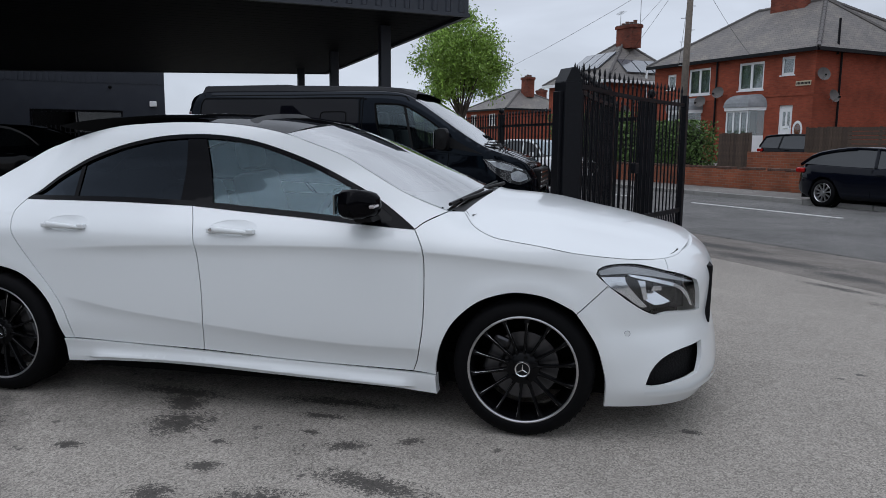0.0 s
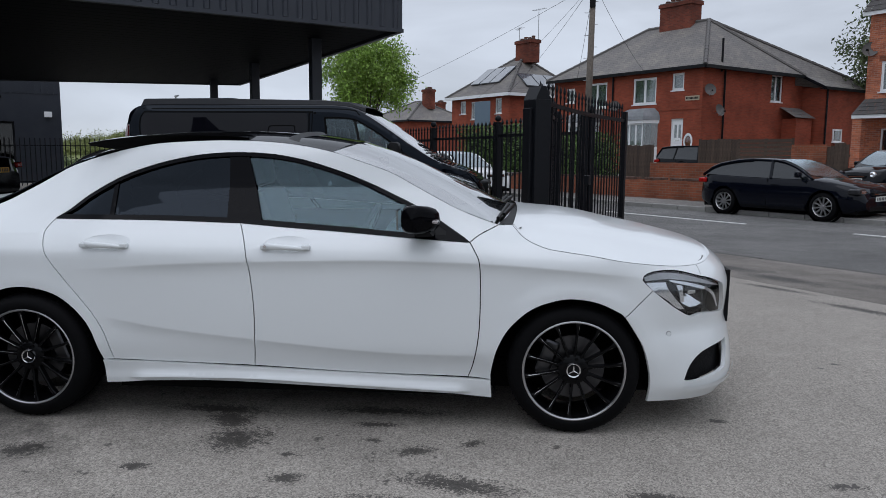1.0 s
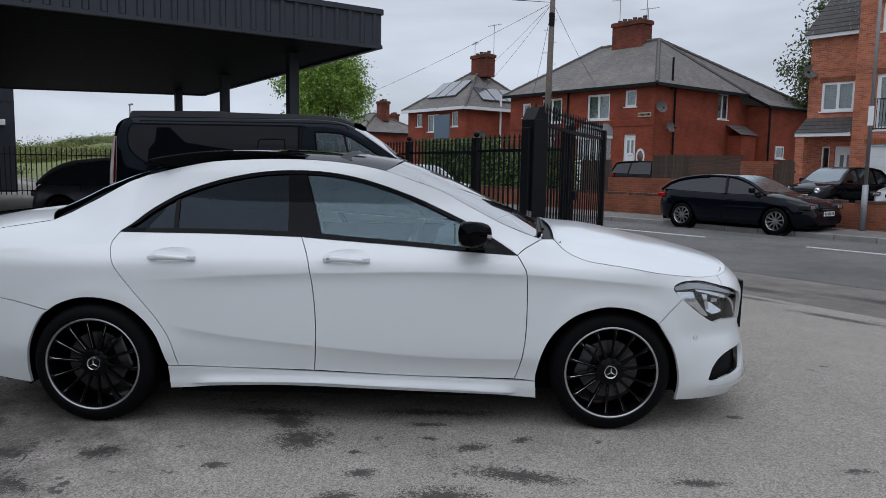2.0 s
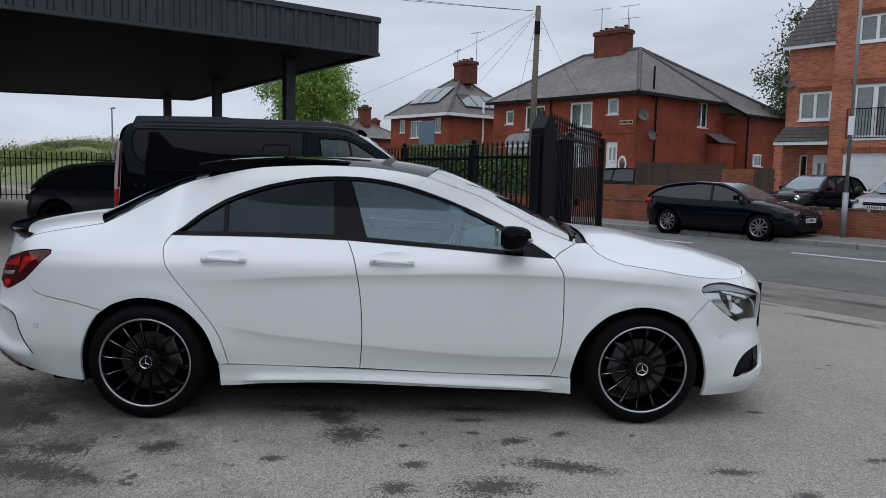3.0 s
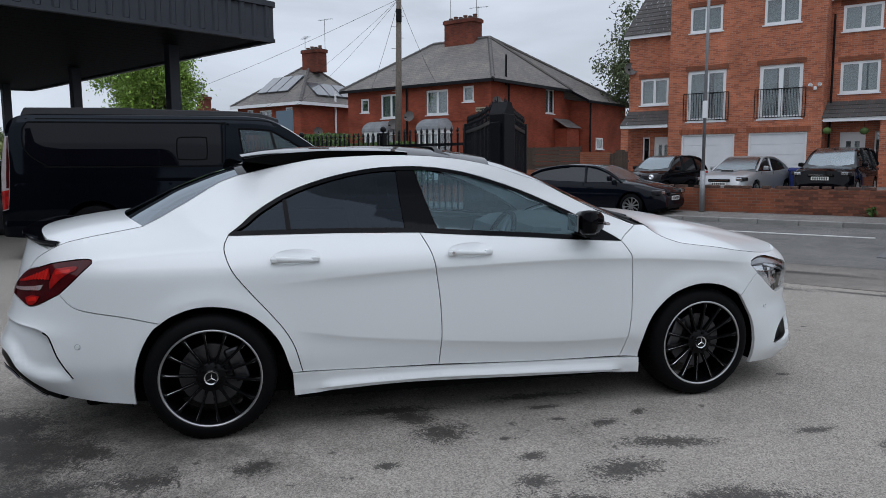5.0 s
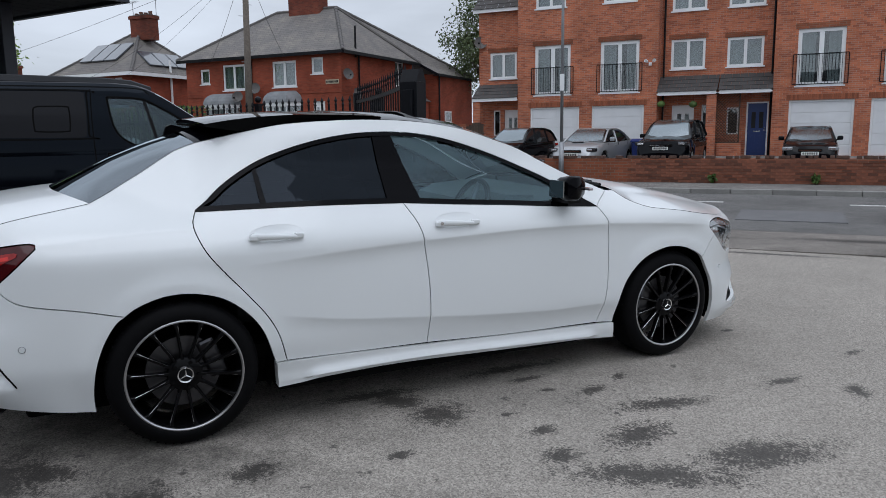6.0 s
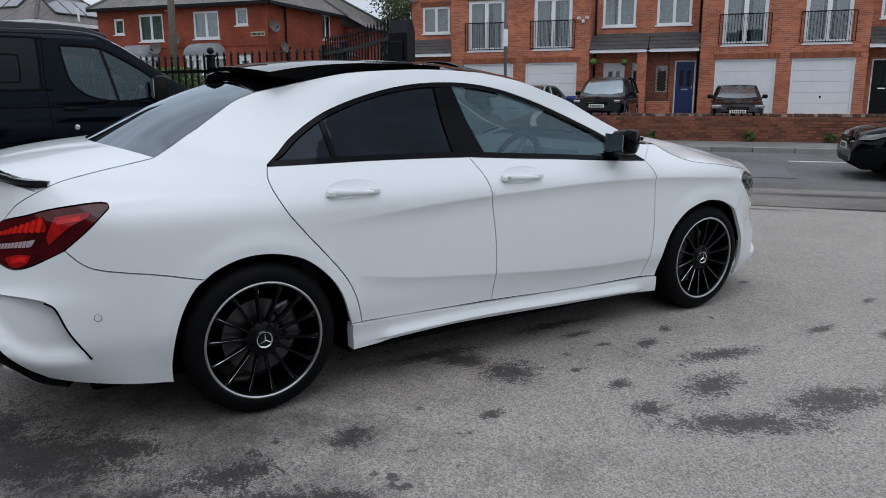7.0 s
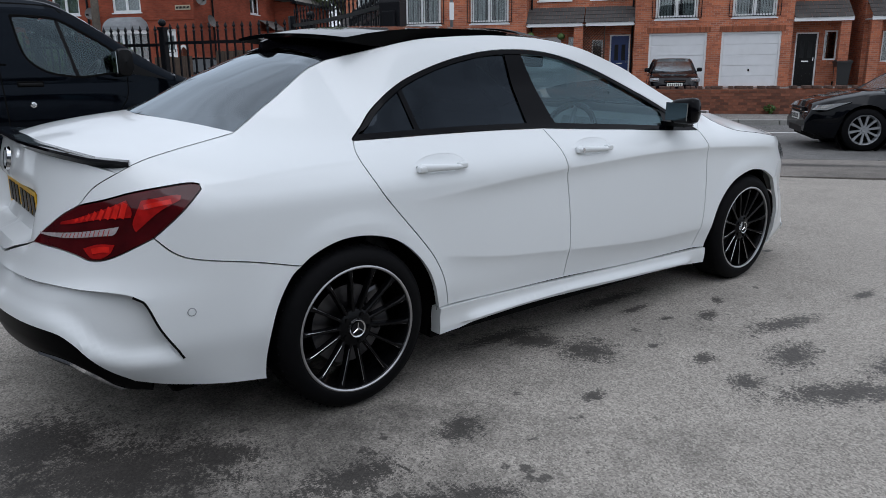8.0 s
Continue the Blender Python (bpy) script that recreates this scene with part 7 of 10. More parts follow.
def build_tops(car):
    # bonnet
    edge = [skin(s, z) for s, z in BONNET_CUT]
    centre = [(2.44, 1.022), (2.50, 1.016), (2.60, 1.004), (2.70, 0.990), (2.82, 0.970), (2.96, 0.938), (3.11, 0.910), (3.25, 0.884), (3.35, 0.864), (3.41, 0.850), (3.452, 0.838)]
    bonnet = set_smooth(part("bonnet", edge_loft(edge, centre, 2.6, columns=34), WHITE_PAINT, car, "white bonnet with two raised creases"))
    for v in bonnet.data.vertices:
        fade = step01(2.45, 2.75, v.co.x) * (1 - step01(3.1, 3.45, v.co.x))
        y0 = 0.50 - 0.10 * step01(2.4, 3.4, v.co.x)
        v.co.z += fade * 0.012 * (1 - step01(y0 - 0.02, y0 + 0.10, abs(v.co.y)))
    # roof skin between the rails, black glass
    roof_rail = [(s, z) for s, z in RAIL if s < 1.52]
    edge = [skin(s, z, 0.004 + 0.012 * (1 - step01(0.2, 0.5, s))) for s, z in roof_rail]
    centre = [(s - 0.03 + 0.10 * step01(1.2, 1.5, s), z + 0.046) for s, z in roof_rail]
    set_smooth(part("roof", edge_loft(edge, centre, 2.4), GLOSS_BLACK, car, "black glass roof panel"))
    # windscreen and rear screen
    pillar = [(1.498, 1.333), (1.628, 1.292), (1.792, 1.236), (1.922, 1.170), (2.051, 1.104), (2.149, 1.059), (2.328, 0.991)]
    edge = [skin(s, z, 0.004) for s, z in pillar]
    centre = [(1.575, 1.372), (1.70, 1.330), (1.86, 1.268), (1.99, 1.210), (2.13, 1.145), (2.24, 1.094), (2.41, 1.012)]
    set_smooth(part("windscreen", edge_loft(edge, centre, 2.2, rows=20), SCREEN, car, "clear windscreen reflecting the pale sky"))
    edge = [skin(s, z, 0.006) for s, z in REAR_GLASS]
    centre = [(-0.470, 1.074), (-0.380, 1.117), (-0.300, 1.157), (-0.200, 1.206), (-0.040, 1.270), (0.050, 1.300), (0.125, 1.322)]
    rear = set_smooth(part("rear_screen", edge_loft(edge, centre, 2.2), REAR_TINT, car, "dark tinted rear screen"))
    # cowl and wipers
    cowl = [(2.305, 1.002), (2.355, 0.988), (2.43, 0.970)]
    set_smooth(part("cowl", edge_loft([skin(s, z, 0.03) for s, z in cowl], [(2.38, 1.018), (2.44, 1.006), (2.50, 0.998)], 2.2), SATIN_BLACK, car, "black scuttle panel"))
    for y0, y1 in ((-0.62, 0.05), (-0.02, 0.58)):
        bm = rod(bmesh.new(), (2.42, y1, 1.020), (2.36, y0 + 0.1, 1.026), 0.012, 0.008)
        rod(bm, (2.33, y0 - 0.02, 1.018), (2.39, y1 - 0.1, 1.036), 0.009, 0.008)
        part("wiper", bm, SATIN_BLACK, car, "black wiper arm and blade")
    # boot: deck and tail panel
    boot_edge = [(-0.335, 1.038), (-0.450, 1.020), (-0.580, 1.000), (-0.711, 0.975), (-0.809, 0.941)]
    edge = [skin(s, z) for s, z in boot_edge]
    centre = [(-0.470, 1.072), (-0.570, 1.062), (-0.690, 1.046), (-0.800, 1.026), (-0.902, 1.003)]
    boot = set_smooth(part("boot_lid", edge_loft(edge, centre, 3.0), WHITE_PAINT, car, "white boot lid"))
    top_line = [(-0.809, 0.941), (-0.907, 0.961), (-1.050, 0.980), (-1.250, 0.994), (-1.430, 1.001), (S_TAIL, 1.003)]
    for mirror in (False, True):
        seg = [top_line, [(S_TAIL, 1.003), (S_TAIL, 0.64)], [(S_TAIL, 0.64), (-1.48, 0.645), (-1.37, 0.673), (-1.259, 0.700)], TAIL_LAMP_IN, BOOT_CUT[:3]]
        set_smooth(part("tail_panel", panel_mesh(seg, skin, mirror=mirror, step=0.03, gap=0.0015), WHITE_PAINT, boot))
    # lip spoiler
    rows = []
    for i in range(-16, 17):
        t = i / 16
        s = -0.76 - (abs(S_TAIL) - 0.76) * (1 - abs(t)) ** 0.85
        z = smooth_curve([(S_TAIL, 1.006), (-1.25, 0.999), (-1.06, 0.989), (-0.92, 0.976), (-0.76, 0.966)])(s)
        p = skin(s, z)
        x, y, nx, ny = plan(s)
        f = 1 - abs(t) ** 8
        up, outw, inw = 0.007 + 0.010 * f, 0.010 + 0.016 * f, 0.045 + 0.02 * f
        sg = 1 if t < 0 else -1
        ring = []
        for a, b in ((inw, -0.004), (0.5 * inw, 0.008 + 0.25 * up), (-outw, up), (-outw - 0.004, up - 0.008), (-outw * 0.4, -0.010), (0.0, -0.016), (inw, -0.004)):
            ring.append((p.x - nx * a, sg * (p.y - ny * a), p.z + b))
        rows.append(ring)
    set_smooth(part("boot_spoiler", loft(rows), GLOSS_BLACK, boot, "gloss black lip spoiler"), 30)
    badge = part("boot_badge", lathe([(-0.012, 0.030), (-0.012, 0.040), (0.0, 0.043)], 24, "x"), CHROME, boot, "round chrome badge", m=pose(-0.932, 0, 0.935, 0, 8, 0))
    # number plate in its recess
    px = skin(S_TAIL + 0.05, 0.79).x
    plate = part("number_plate", boxed(px - 0.010, px - 0.004, -0.26, 0.26, 0.735, 0.845, bevel=0.002), PLATE_YELLOW, boot, "yellow rear number plate")
    for i in range(7):
        y = -0.215 + 0.066 * i + (0.02 if i > 3 else 0)
        part("character_bar", boxed(px - 0.0135, px - 0.0102, y - 0.022, y + 0.020, 0.753, 0.827), PLATE_INK, plate)
    # black diffuser with exhaust trims
    low_edge = smooth_curve([(S_TAIL, 0.47), (-1.400, 0.465), (-1.105, 0.460), (-0.989, 0.427), (-0.896, 0.337), (-0.800, 0.272), (-0.740, 0.258)])
    rows = []
    for drop, d in ((-0.02, 0.012), (0.05, 0.008), (0.11, 0.016), (0.165, 0.045), (0.19, 0.16)):
        line = [skin(s, max(low_edge(s) - drop, 0.205), d) for s in np.linspace(-0.75, S_TAIL, 22)]
        rows.append([(q.x, q.y, q.z) for q in line + [mirrored(q, True) for q in line[-2::-1]]])
    diff = set_smooth(part("diffuser", loft(rows), DIFFUSER_BLACK, car, "black rear diffuser with chrome trims"))
    for y in (-0.30, -0.1, 0.1, 0.30):
        part("fin", prism(bmesh.new(), [(-1.0, 0.40), (-0.985, 0.345), (-0.86, 0.33), (-0.86, 0.38)], "y", y - 0.006, y + 0.006), SATIN_BLACK, diff)
    for mirror in (False, True):
        trim_line = [(s, low_edge(s) - 0.092) for s in (-1.13, -1.06, -1.0, -0.95, -0.90, -0.86)]
        part("exhaust_trim", thicken(ribbon(trim_line, lambda s, z, d=0: skin(s, max(z, 0.212), d + 0.003 + 0.7 * (z - low_edge(s) + 0.092)), 0.009, 0.0, mirror), 0.006), CHROME, diff, "thin chrome exhaust trim")
    # raised glass sunroof with its black surround
    rail_z = smooth_curve([(p[0], p[1]) for p in RAIL])
    edge_z = smooth_curve([(0.18, 1.366), (0.30, 1.386), (0.45, 1.402), (0.65, 1.411), (0.95, 1.408), (1.05, 1.400)])
    base_z = smooth_curve([(0.18, 1.356), (0.27, 1.342), (0.36, 1.333), (0.60, 1.372), (1.05, 1.386)])
    rows = []
    for i in range(19):
        x = 0.19 + 0.86 * i / 18
        bow = 0.035 * (1 if i > 9 else -1) * abs(i - 9) / 9
        top = [(x + bow * (1 - (y / 0.5) ** 2), y, edge_z(x) + 0.020 * (1 - (y / 0.5) ** 2)) for y in np.linspace(-0.5, 0.5, 15)]
        low = [(x + bow * (1 - (y / 0.47) ** 2), y, min(base_z(x), edge_z(x) - 0.010) + 0.016 * (1 - (y / 0.5) ** 2)) for y in np.linspace(0.475, -0.475, 9)]
        rows.append(top + low + [top[0]])
    bm = loft(rows)
    bmesh.ops.holes_fill(bm, edges=bm.edges[:])
    bmesh.ops.recalc_face_normals(bm, faces=bm.faces)
    roof_glass = set_smooth(part("sunroof_glass", bm, ROOF_GLASS, car, "raised black glass sunroof panel, slid back"), 25)
    roof_glass.data.materials.append(DARK)  # faces below the glass edge, blackened as the shade under the raised panel
    for f in roof_glass.data.polygons:
        f.material_index = 1 if f.center.z < edge_z(f.center.x) - 0.006 else 0
    rows = []
    for i in range(9):
        y = -0.46 + 0.92 * i / 8
        b = 0.05 * (1 - (y / 0.46) ** 2)
        h = 0.047 * (1 - (abs(y) / 0.46) ** 3)
        rows.append([(1.30 + b, y, 1.385), (1.235 + b, y, 1.386 + h), (1.215 + b, y, 1.384 + h), (1.27 + b, y, 1.375)])
    set_smooth(part("wind_deflector", loft(rows), SATIN_BLACK, car, "black sunroof wind deflector"))
    fin = part("aerial_fin", prism(bmesh.new(), [(0.20, 1.335), (0.06, 1.305), (0.075, 1.352), (0.10, 1.362)], "y", -0.016, 0.016), GLOSS_BLACK, car, "black roof aerial fin")


def build_cabin(car):
    tub = part("cabin_floor", boxed(0.15, 2.15, -0.68, 0.68, 0.30, 0.36), DARK, car)
    for sgn in (-1, 1):
        part("door_card", boxed(0.45, 2.15, sgn * 0.69 - 0.02, sgn * 0.69 + 0.02, 0.34, 0.92), DARK, car)
    dash = set_smooth(part("dashboard", loft([[(x, y, z) for y in np.linspace(-0.64, 0.64, 9)] for x, z in ((1.78, 0.55), (1.74, 0.72), (1.78, 0.90), (1.90, 0.945), (2.10, 0.96), (2.30, 0.965))]), CABIN_GREY, car, "grey dashboard"))
    part("instrument_cowl", prism(bmesh.new(), [(1.72, 0.88), (1.78, 0.975), (1.95, 0.965), (1.95, 0.90)], "y", -0.53, -0.20), CABIN_GREY, dash)
    wheel = part("steering_wheel", torus(0.18, 0.016), LEATHER, car, "dark leather steering wheel", smooth=True, m=pose(1.62, -0.37, 0.88, 0, -66, 0))
    part("wheel_boss", lathe([(-0.02, 0.001), (-0.02, 0.06), (0.03, 0.07)], 16, "z"), CABIN_GREY, wheel)
    bm = bmesh.new()
    for a in (0, 180, 270):
        rod(bm, (0.05 * math.cos(radians(a)), 0.05 * math.sin(radians(a)), 0), (0.175 * math.cos(radians(a)), 0.175 * math.sin(radians(a)), 0), 0.016, 0.012)
    part("wheel_spoke", bm, SILVER_PAINT, wheel)
    for x, y, name in ((1.05, -0.37, "driver_seat"), (1.05, 0.37, "passenger_seat"), (0.32, -0.30, "rear_seat"), (0.32, 0.30, "rear_seat")):
        lift = 0.0 if x > 0.5 else 0.02
        seat = part(name, boxed(x - 0.05, x + 0.48, y - 0.26, y + 0.26, 0.42, 0.56 + lift, bevel=0.05), LEATHER, car, "dark leather seat")
        set_smooth(part("backrest", boxed(-0.06, 0.06, -0.25, 0.25, 0, 0.60, bevel=0.05), LEATHER, seat, m=pose(x - 0.02, y, 0.50 + lift, 0, -16, 0)))
        set_smooth(part("headrest", boxed(-0.05, 0.05, -0.13, 0.13, 0, 0.19, bevel=0.04), LEATHER if x > 0.5 else DARK, seat, m=pose(x - 0.19, y, (1.10 if x > 0.5 else 0.96) + lift, 0, -10, 0)))
    part("parcel_shelf", boxed(-0.30, 0.12, -0.48, 0.48, 0.98, 1.0), DARK, car)
    part("centre_console", boxed(1.0, 1.8, -0.11, 0.11, 0.36, 0.68, bevel=0.03), DARK, car)
    part("rear_view_mirror", boxed(1.66, 1.69, -0.12, 0.12, 1.235, 1.295, bevel=0.012), DARK, car)
    part("headlining", boxed(0.35, 1.45, -0.44, 0.44, 1.345, 1.352), CABIN_GREY, car)


def torus(R, r, seg=36, ring=8):
    bm = bmesh.new()
    rows = []
    for i in range(seg):
        a = 2 * math.pi * i / seg
        rows.append([bm.verts.new(((R + r * math.cos(b)) * math.cos(a), (R + r * math.cos(b)) * math.sin(a), r * math.sin(b))) for b in (2 * math.pi * j / ring for j in range(ring))])
    for i in range(seg):
        for j in range(ring):
            bm.faces.new((rows[i][j], rows[(i + 1) % seg][j], rows[(i + 1) % seg][(j + 1) % ring], rows[i][(j + 1) % ring]))
    return bm


SPOKES = 14


def build_wheel(car, hub, mirror, front):
    """Local y points inwards from the outer face."""
    sgn = -1 if mirror else 1
    turn = 4.0 if front else -6.5
    m = pose(hub, -0.856 * sgn, 0.316) @ (pose(0, 0, 0, 0, 0, 180) if mirror else Matrix())
    wheel = new("wheel")
    wheel.parent, wheel.matrix_basis = car, m
    profile = [(0.012, 0.236), (0.004, 0.244), (0.0, 0.258), (0.002, 0.275), (0.012, 0.296), (0.030, 0.310), (0.055, 0.3155), (0.19, 0.3155), (0.215, 0.305), (0.228, 0.27), (0.222, 0.236)]
    set_smooth(part("tyre", lathe(profile, 64), RUBBER, wheel, "black low-profile tyre"))
    grooves = bmesh.new()
    for i in range(60):
        a = 2 * math.pi * i / 60
        for y0, y1 in ((0.040, 0.075), (0.165, 0.20)):
            c, s = math.cos(a), math.sin(a)
            rod(grooves, (0.3145 * c, y0, 0.3145 * s), (0.3145 * math.cos(a + 0.05), y1, 0.3145 * math.sin(a + 0.05)), 0.0035, seg=4)
    tread = part("tread", grooves, RUBBER, wheel)
    tread["kind"] = "stuff"
    lip = [(0.014, 0.2335), (0.005, 0.2350), (0.002, 0.2400), (0.004, 0.2455), (0.014, 0.2465)]
    set_smooth(part("rim_lip", lathe(lip, 72), MACHINED, wheel, "polished rim edge"))
    barrel = [(0.012, 0.234), (0.035, 0.226), (0.10, 0.214), (0.19, 0.218), (0.22, 0.232)]
    set_smooth(part("rim_barrel", lathe(barrel, 48), WHEEL_BLACK, wheel))
    # spokes: slim, slightly dished, thicker at the rim
    spoke_data = edge_data = None
    for i in range(SPOKES):
        a = 360 / SPOKES * i + turn
        if spoke_data is None:
            rows = []
            for r, y, w, d in ((0.045, 0.030, 0.0095, 0.03), (0.09, 0.026, 0.0065, 0.03), (0.15, 0.018, 0.0058, 0.028), (0.20, 0.012, 0.0066, 0.03), (0.226, 0.010, 0.012, 0.03), (0.237, 0.012, 0.019, 0.03)):
                rows.append([(-w, y + d, r), (-w, y + 0.004, r), (-w * 0.6, y, r), (w * 0.6, y, r), (w, y + 0.004, r), (w, y + d, r), (-w, y + d, r)])
            ob = part("spoke", loft(rows), WHEEL_BLACK, wheel)
            spoke_data = ob.data
            bm = bmesh.new()
            rows = [[(0.0044, y - 0.0004, r), (0.0055 * k, y + 0.0014, r)] for r, y, k in ((0.085, 0.0262, 1.0), (0.15, 0.018, 1.0), (0.20, 0.012, 1.1), (0.222, 0.0105, 1.5))]
            ob2 = part("machined_edge", loft(rows), MACHINED, wheel)
            edge_data = ob2.data
        else:
            ob, ob2 = new("spoke", spoke_data), new("machined_edge", edge_data)
            ob.parent = ob2.parent = wheel
        ob.matrix_basis = ob2.matrix_basis = pose(0, 0, 0, 0, a, 0)
    set_smooth(part("hub", lathe([(0.05, 0.075), (0.032, 0.072), (0.024, 0.060), (0.024, 0.001)], 28), WHEEL_BLACK, wheel))
    for i in range(5):
        a = radians(72 * i + turn)
        part("wheel_bolt", lathe([(0.014, 0.001), (0.014, 0.008), (0.026, 0.009)], 6), WHEEL_BLACK, wheel, m=pose(0.056 * math.cos(a), 0.004, 0.056 * math.sin(a)))
    cap = set_smooth(part("centre_cap", lathe([(0.018, 0.001), (0.016, 0.030), (0.014, 0.034), (0.024, 0.037)], 32), CHROME, wheel, "chrome-ringed hub cap"))
    part("cap_face", lathe([(0.0145, 0.001), (0.0135, 0.027)], 28), SATIN_BLACK, cap)
    for i in range(3):
        a = radians(90 + 120 * i)
        bm = rod(bmesh.new(), (0, 0.012, 0), (0.025 * math.cos(a), 0.012, 0.025 * math.sin(a)), 0.0045, 0.0015, seg=5)
        part("cap_arm", bm, CHROME, cap)
    set_smooth(part("brake_disc", lathe([(0.085, 0.05), (0.085, 0.155), (0.105, 0.155), (0.105, 0.05)], 40), DISC, wheel, "grey steel brake disc"))
    part("caliper", boxed(-0.17, -0.09, 0.07, 0.12, -0.09, 0.09, bevel=0.015), DISC, wheel, m=pose(0, 0, 0, 0, 20 if front else 160, 0))


MESH_BLACK = material("black_mesh", (0.0045, 0.0045, 0.005), 0.6, spread=0.6, grain=110, bump=0.6, spec=0.15)
build_saloon()

# ---- other vehicles ----


def road_wheel(parent, x, y, r, side, spokes=5, rim=SILVER_PAINT, width=0.2):
    """A wheel with its outer face towards side * y."""
    wheel = new("wheel")
    wheel.parent = parent
    wheel.matrix_basis = pose(x, y, r) @ (pose(0, 0, 0, 0, 0, 180) if side > 0 else Matrix())
    k = r / 0.316
    tyre = [(0.014, 0.215), (0.0, 0.235), (0.002, 0.27), (0.02, 0.305), (0.05, 0.316), (width - 0.03, 0.316), (width, 0.29), (width, 0.22)]
    set_smooth(part("tyre", lathe([(d, q * k) for d, q in tyre], 36), RUBBER, wheel))
    set_smooth(part("rim", lathe([(d, q * k) for d, q in ((0.012, 0.225), (0.006, 0.218), (0.02, 0.205), (0.10, 0.19), (width, 0.2))], 36), rim, wheel))
    data = None
    for i in range(spokes):
        if data is None:
            w = 0.36 / spokes
            rows = [[(-w * a * k, y0, q * k), (w * a * k, y0, q * k), (w * a * k, y0 + 0.03, q * k), (-w * a * k, y0 + 0.03, q * k), (-w * a * k, y0, q * k)] for q, y0, a in ((0.02, 0.03, 0.45), (0.11, 0.025, 0.40), (0.205, 0.012, 0.55))]
            ob = part("spoke", loft(rows), rim, wheel)
            data = ob.data
        else:
            ob = new("spoke", data)
            ob.parent = wheel
        ob.matrix_basis = pose(0, 0, 0, 0, 360 / spokes * i + 8, 0)
    part("hub", lathe([(0.02, 0.001), (0.018, 0.035 * k), (0.05, 0.05 * k)], 14), rim, wheel)
    part("wheel_back", lathe([(0.09, 0.001), (0.09, 0.2 * k)], 20), DARK, wheel)
    return wheel


SHAPES = {
    # body top line, then glasshouse line, as shares of length and height
    "coupe": ([(-0.5, 0.52), (-0.49, 0.66), (-0.44, 0.715), (-0.2, 0.69), (0.1, 0.675), (0.22, 0.675), (0.36, 0.62), (0.46, 0.54), (0.495, 0.45), (0.5, 0.36)],
              [(-0.47, 0.70), (-0.44, 0.80), (-0.34, 0.93), (-0.16, 1.0), (0.0, 0.985), (0.10, 0.90), (0.23, 0.68)]),
    "hatch": ([(-0.5, 0.50), (-0.49, 0.62), (-0.46, 0.67), (-0.2, 0.65), (0.1, 0.64), (0.24, 0.64), (0.40, 0.57), (0.47, 0.51), (0.495, 0.43), (0.5, 0.34)],
              [(-0.475, 0.66), (-0.45, 0.78), (-0.37, 0.95), (-0.18, 1.0), (0.0, 0.99), (0.11, 0.90), (0.25, 0.64)]),
    "saloon": ([(-0.5, 0.50), (-0.49, 0.66), (-0.44, 0.72), (-0.28, 0.70), (0.0, 0.66), (0.2, 0.66), (0.38, 0.60), (0.46, 0.53), (0.495, 0.44), (0.5, 0.34)],
               [(-0.33, 0.70), (-0.24, 0.88), (-0.12, 0.99), (0.0, 1.0), (0.08, 0.97), (0.14, 0.88), (0.26, 0.65)]),
    "rounded": ([(-0.5, 0.42), (-0.495, 0.52), (-0.475, 0.60), (-0.43, 0.645), (-0.2, 0.635), (0.1, 0.625), (0.24, 0.62), (0.42, 0.56), (0.485, 0.50), (0.497, 0.42), (0.5, 0.30)],
                [(-0.46, 0.63), (-0.43, 0.74), (-0.375, 0.87), (-0.29, 0.955), (-0.12, 1.0), (0.0, 0.99), (0.10, 0.92), (0.25, 0.62)]),
    "suv": ([(-0.5, 0.45), (-0.49, 0.60), (-0.48, 0.64), (-0.2, 0.62), (0.1, 0.61), (0.24, 0.62), (0.42, 0.57), (0.485, 0.52), (0.497, 0.44), (0.5, 0.30)],
            [(-0.48, 0.63), (-0.465, 0.80), (-0.42, 0.96), (-0.2, 1.0), (0.0, 0.99), (0.11, 0.92), (0.25, 0.61)]),
}


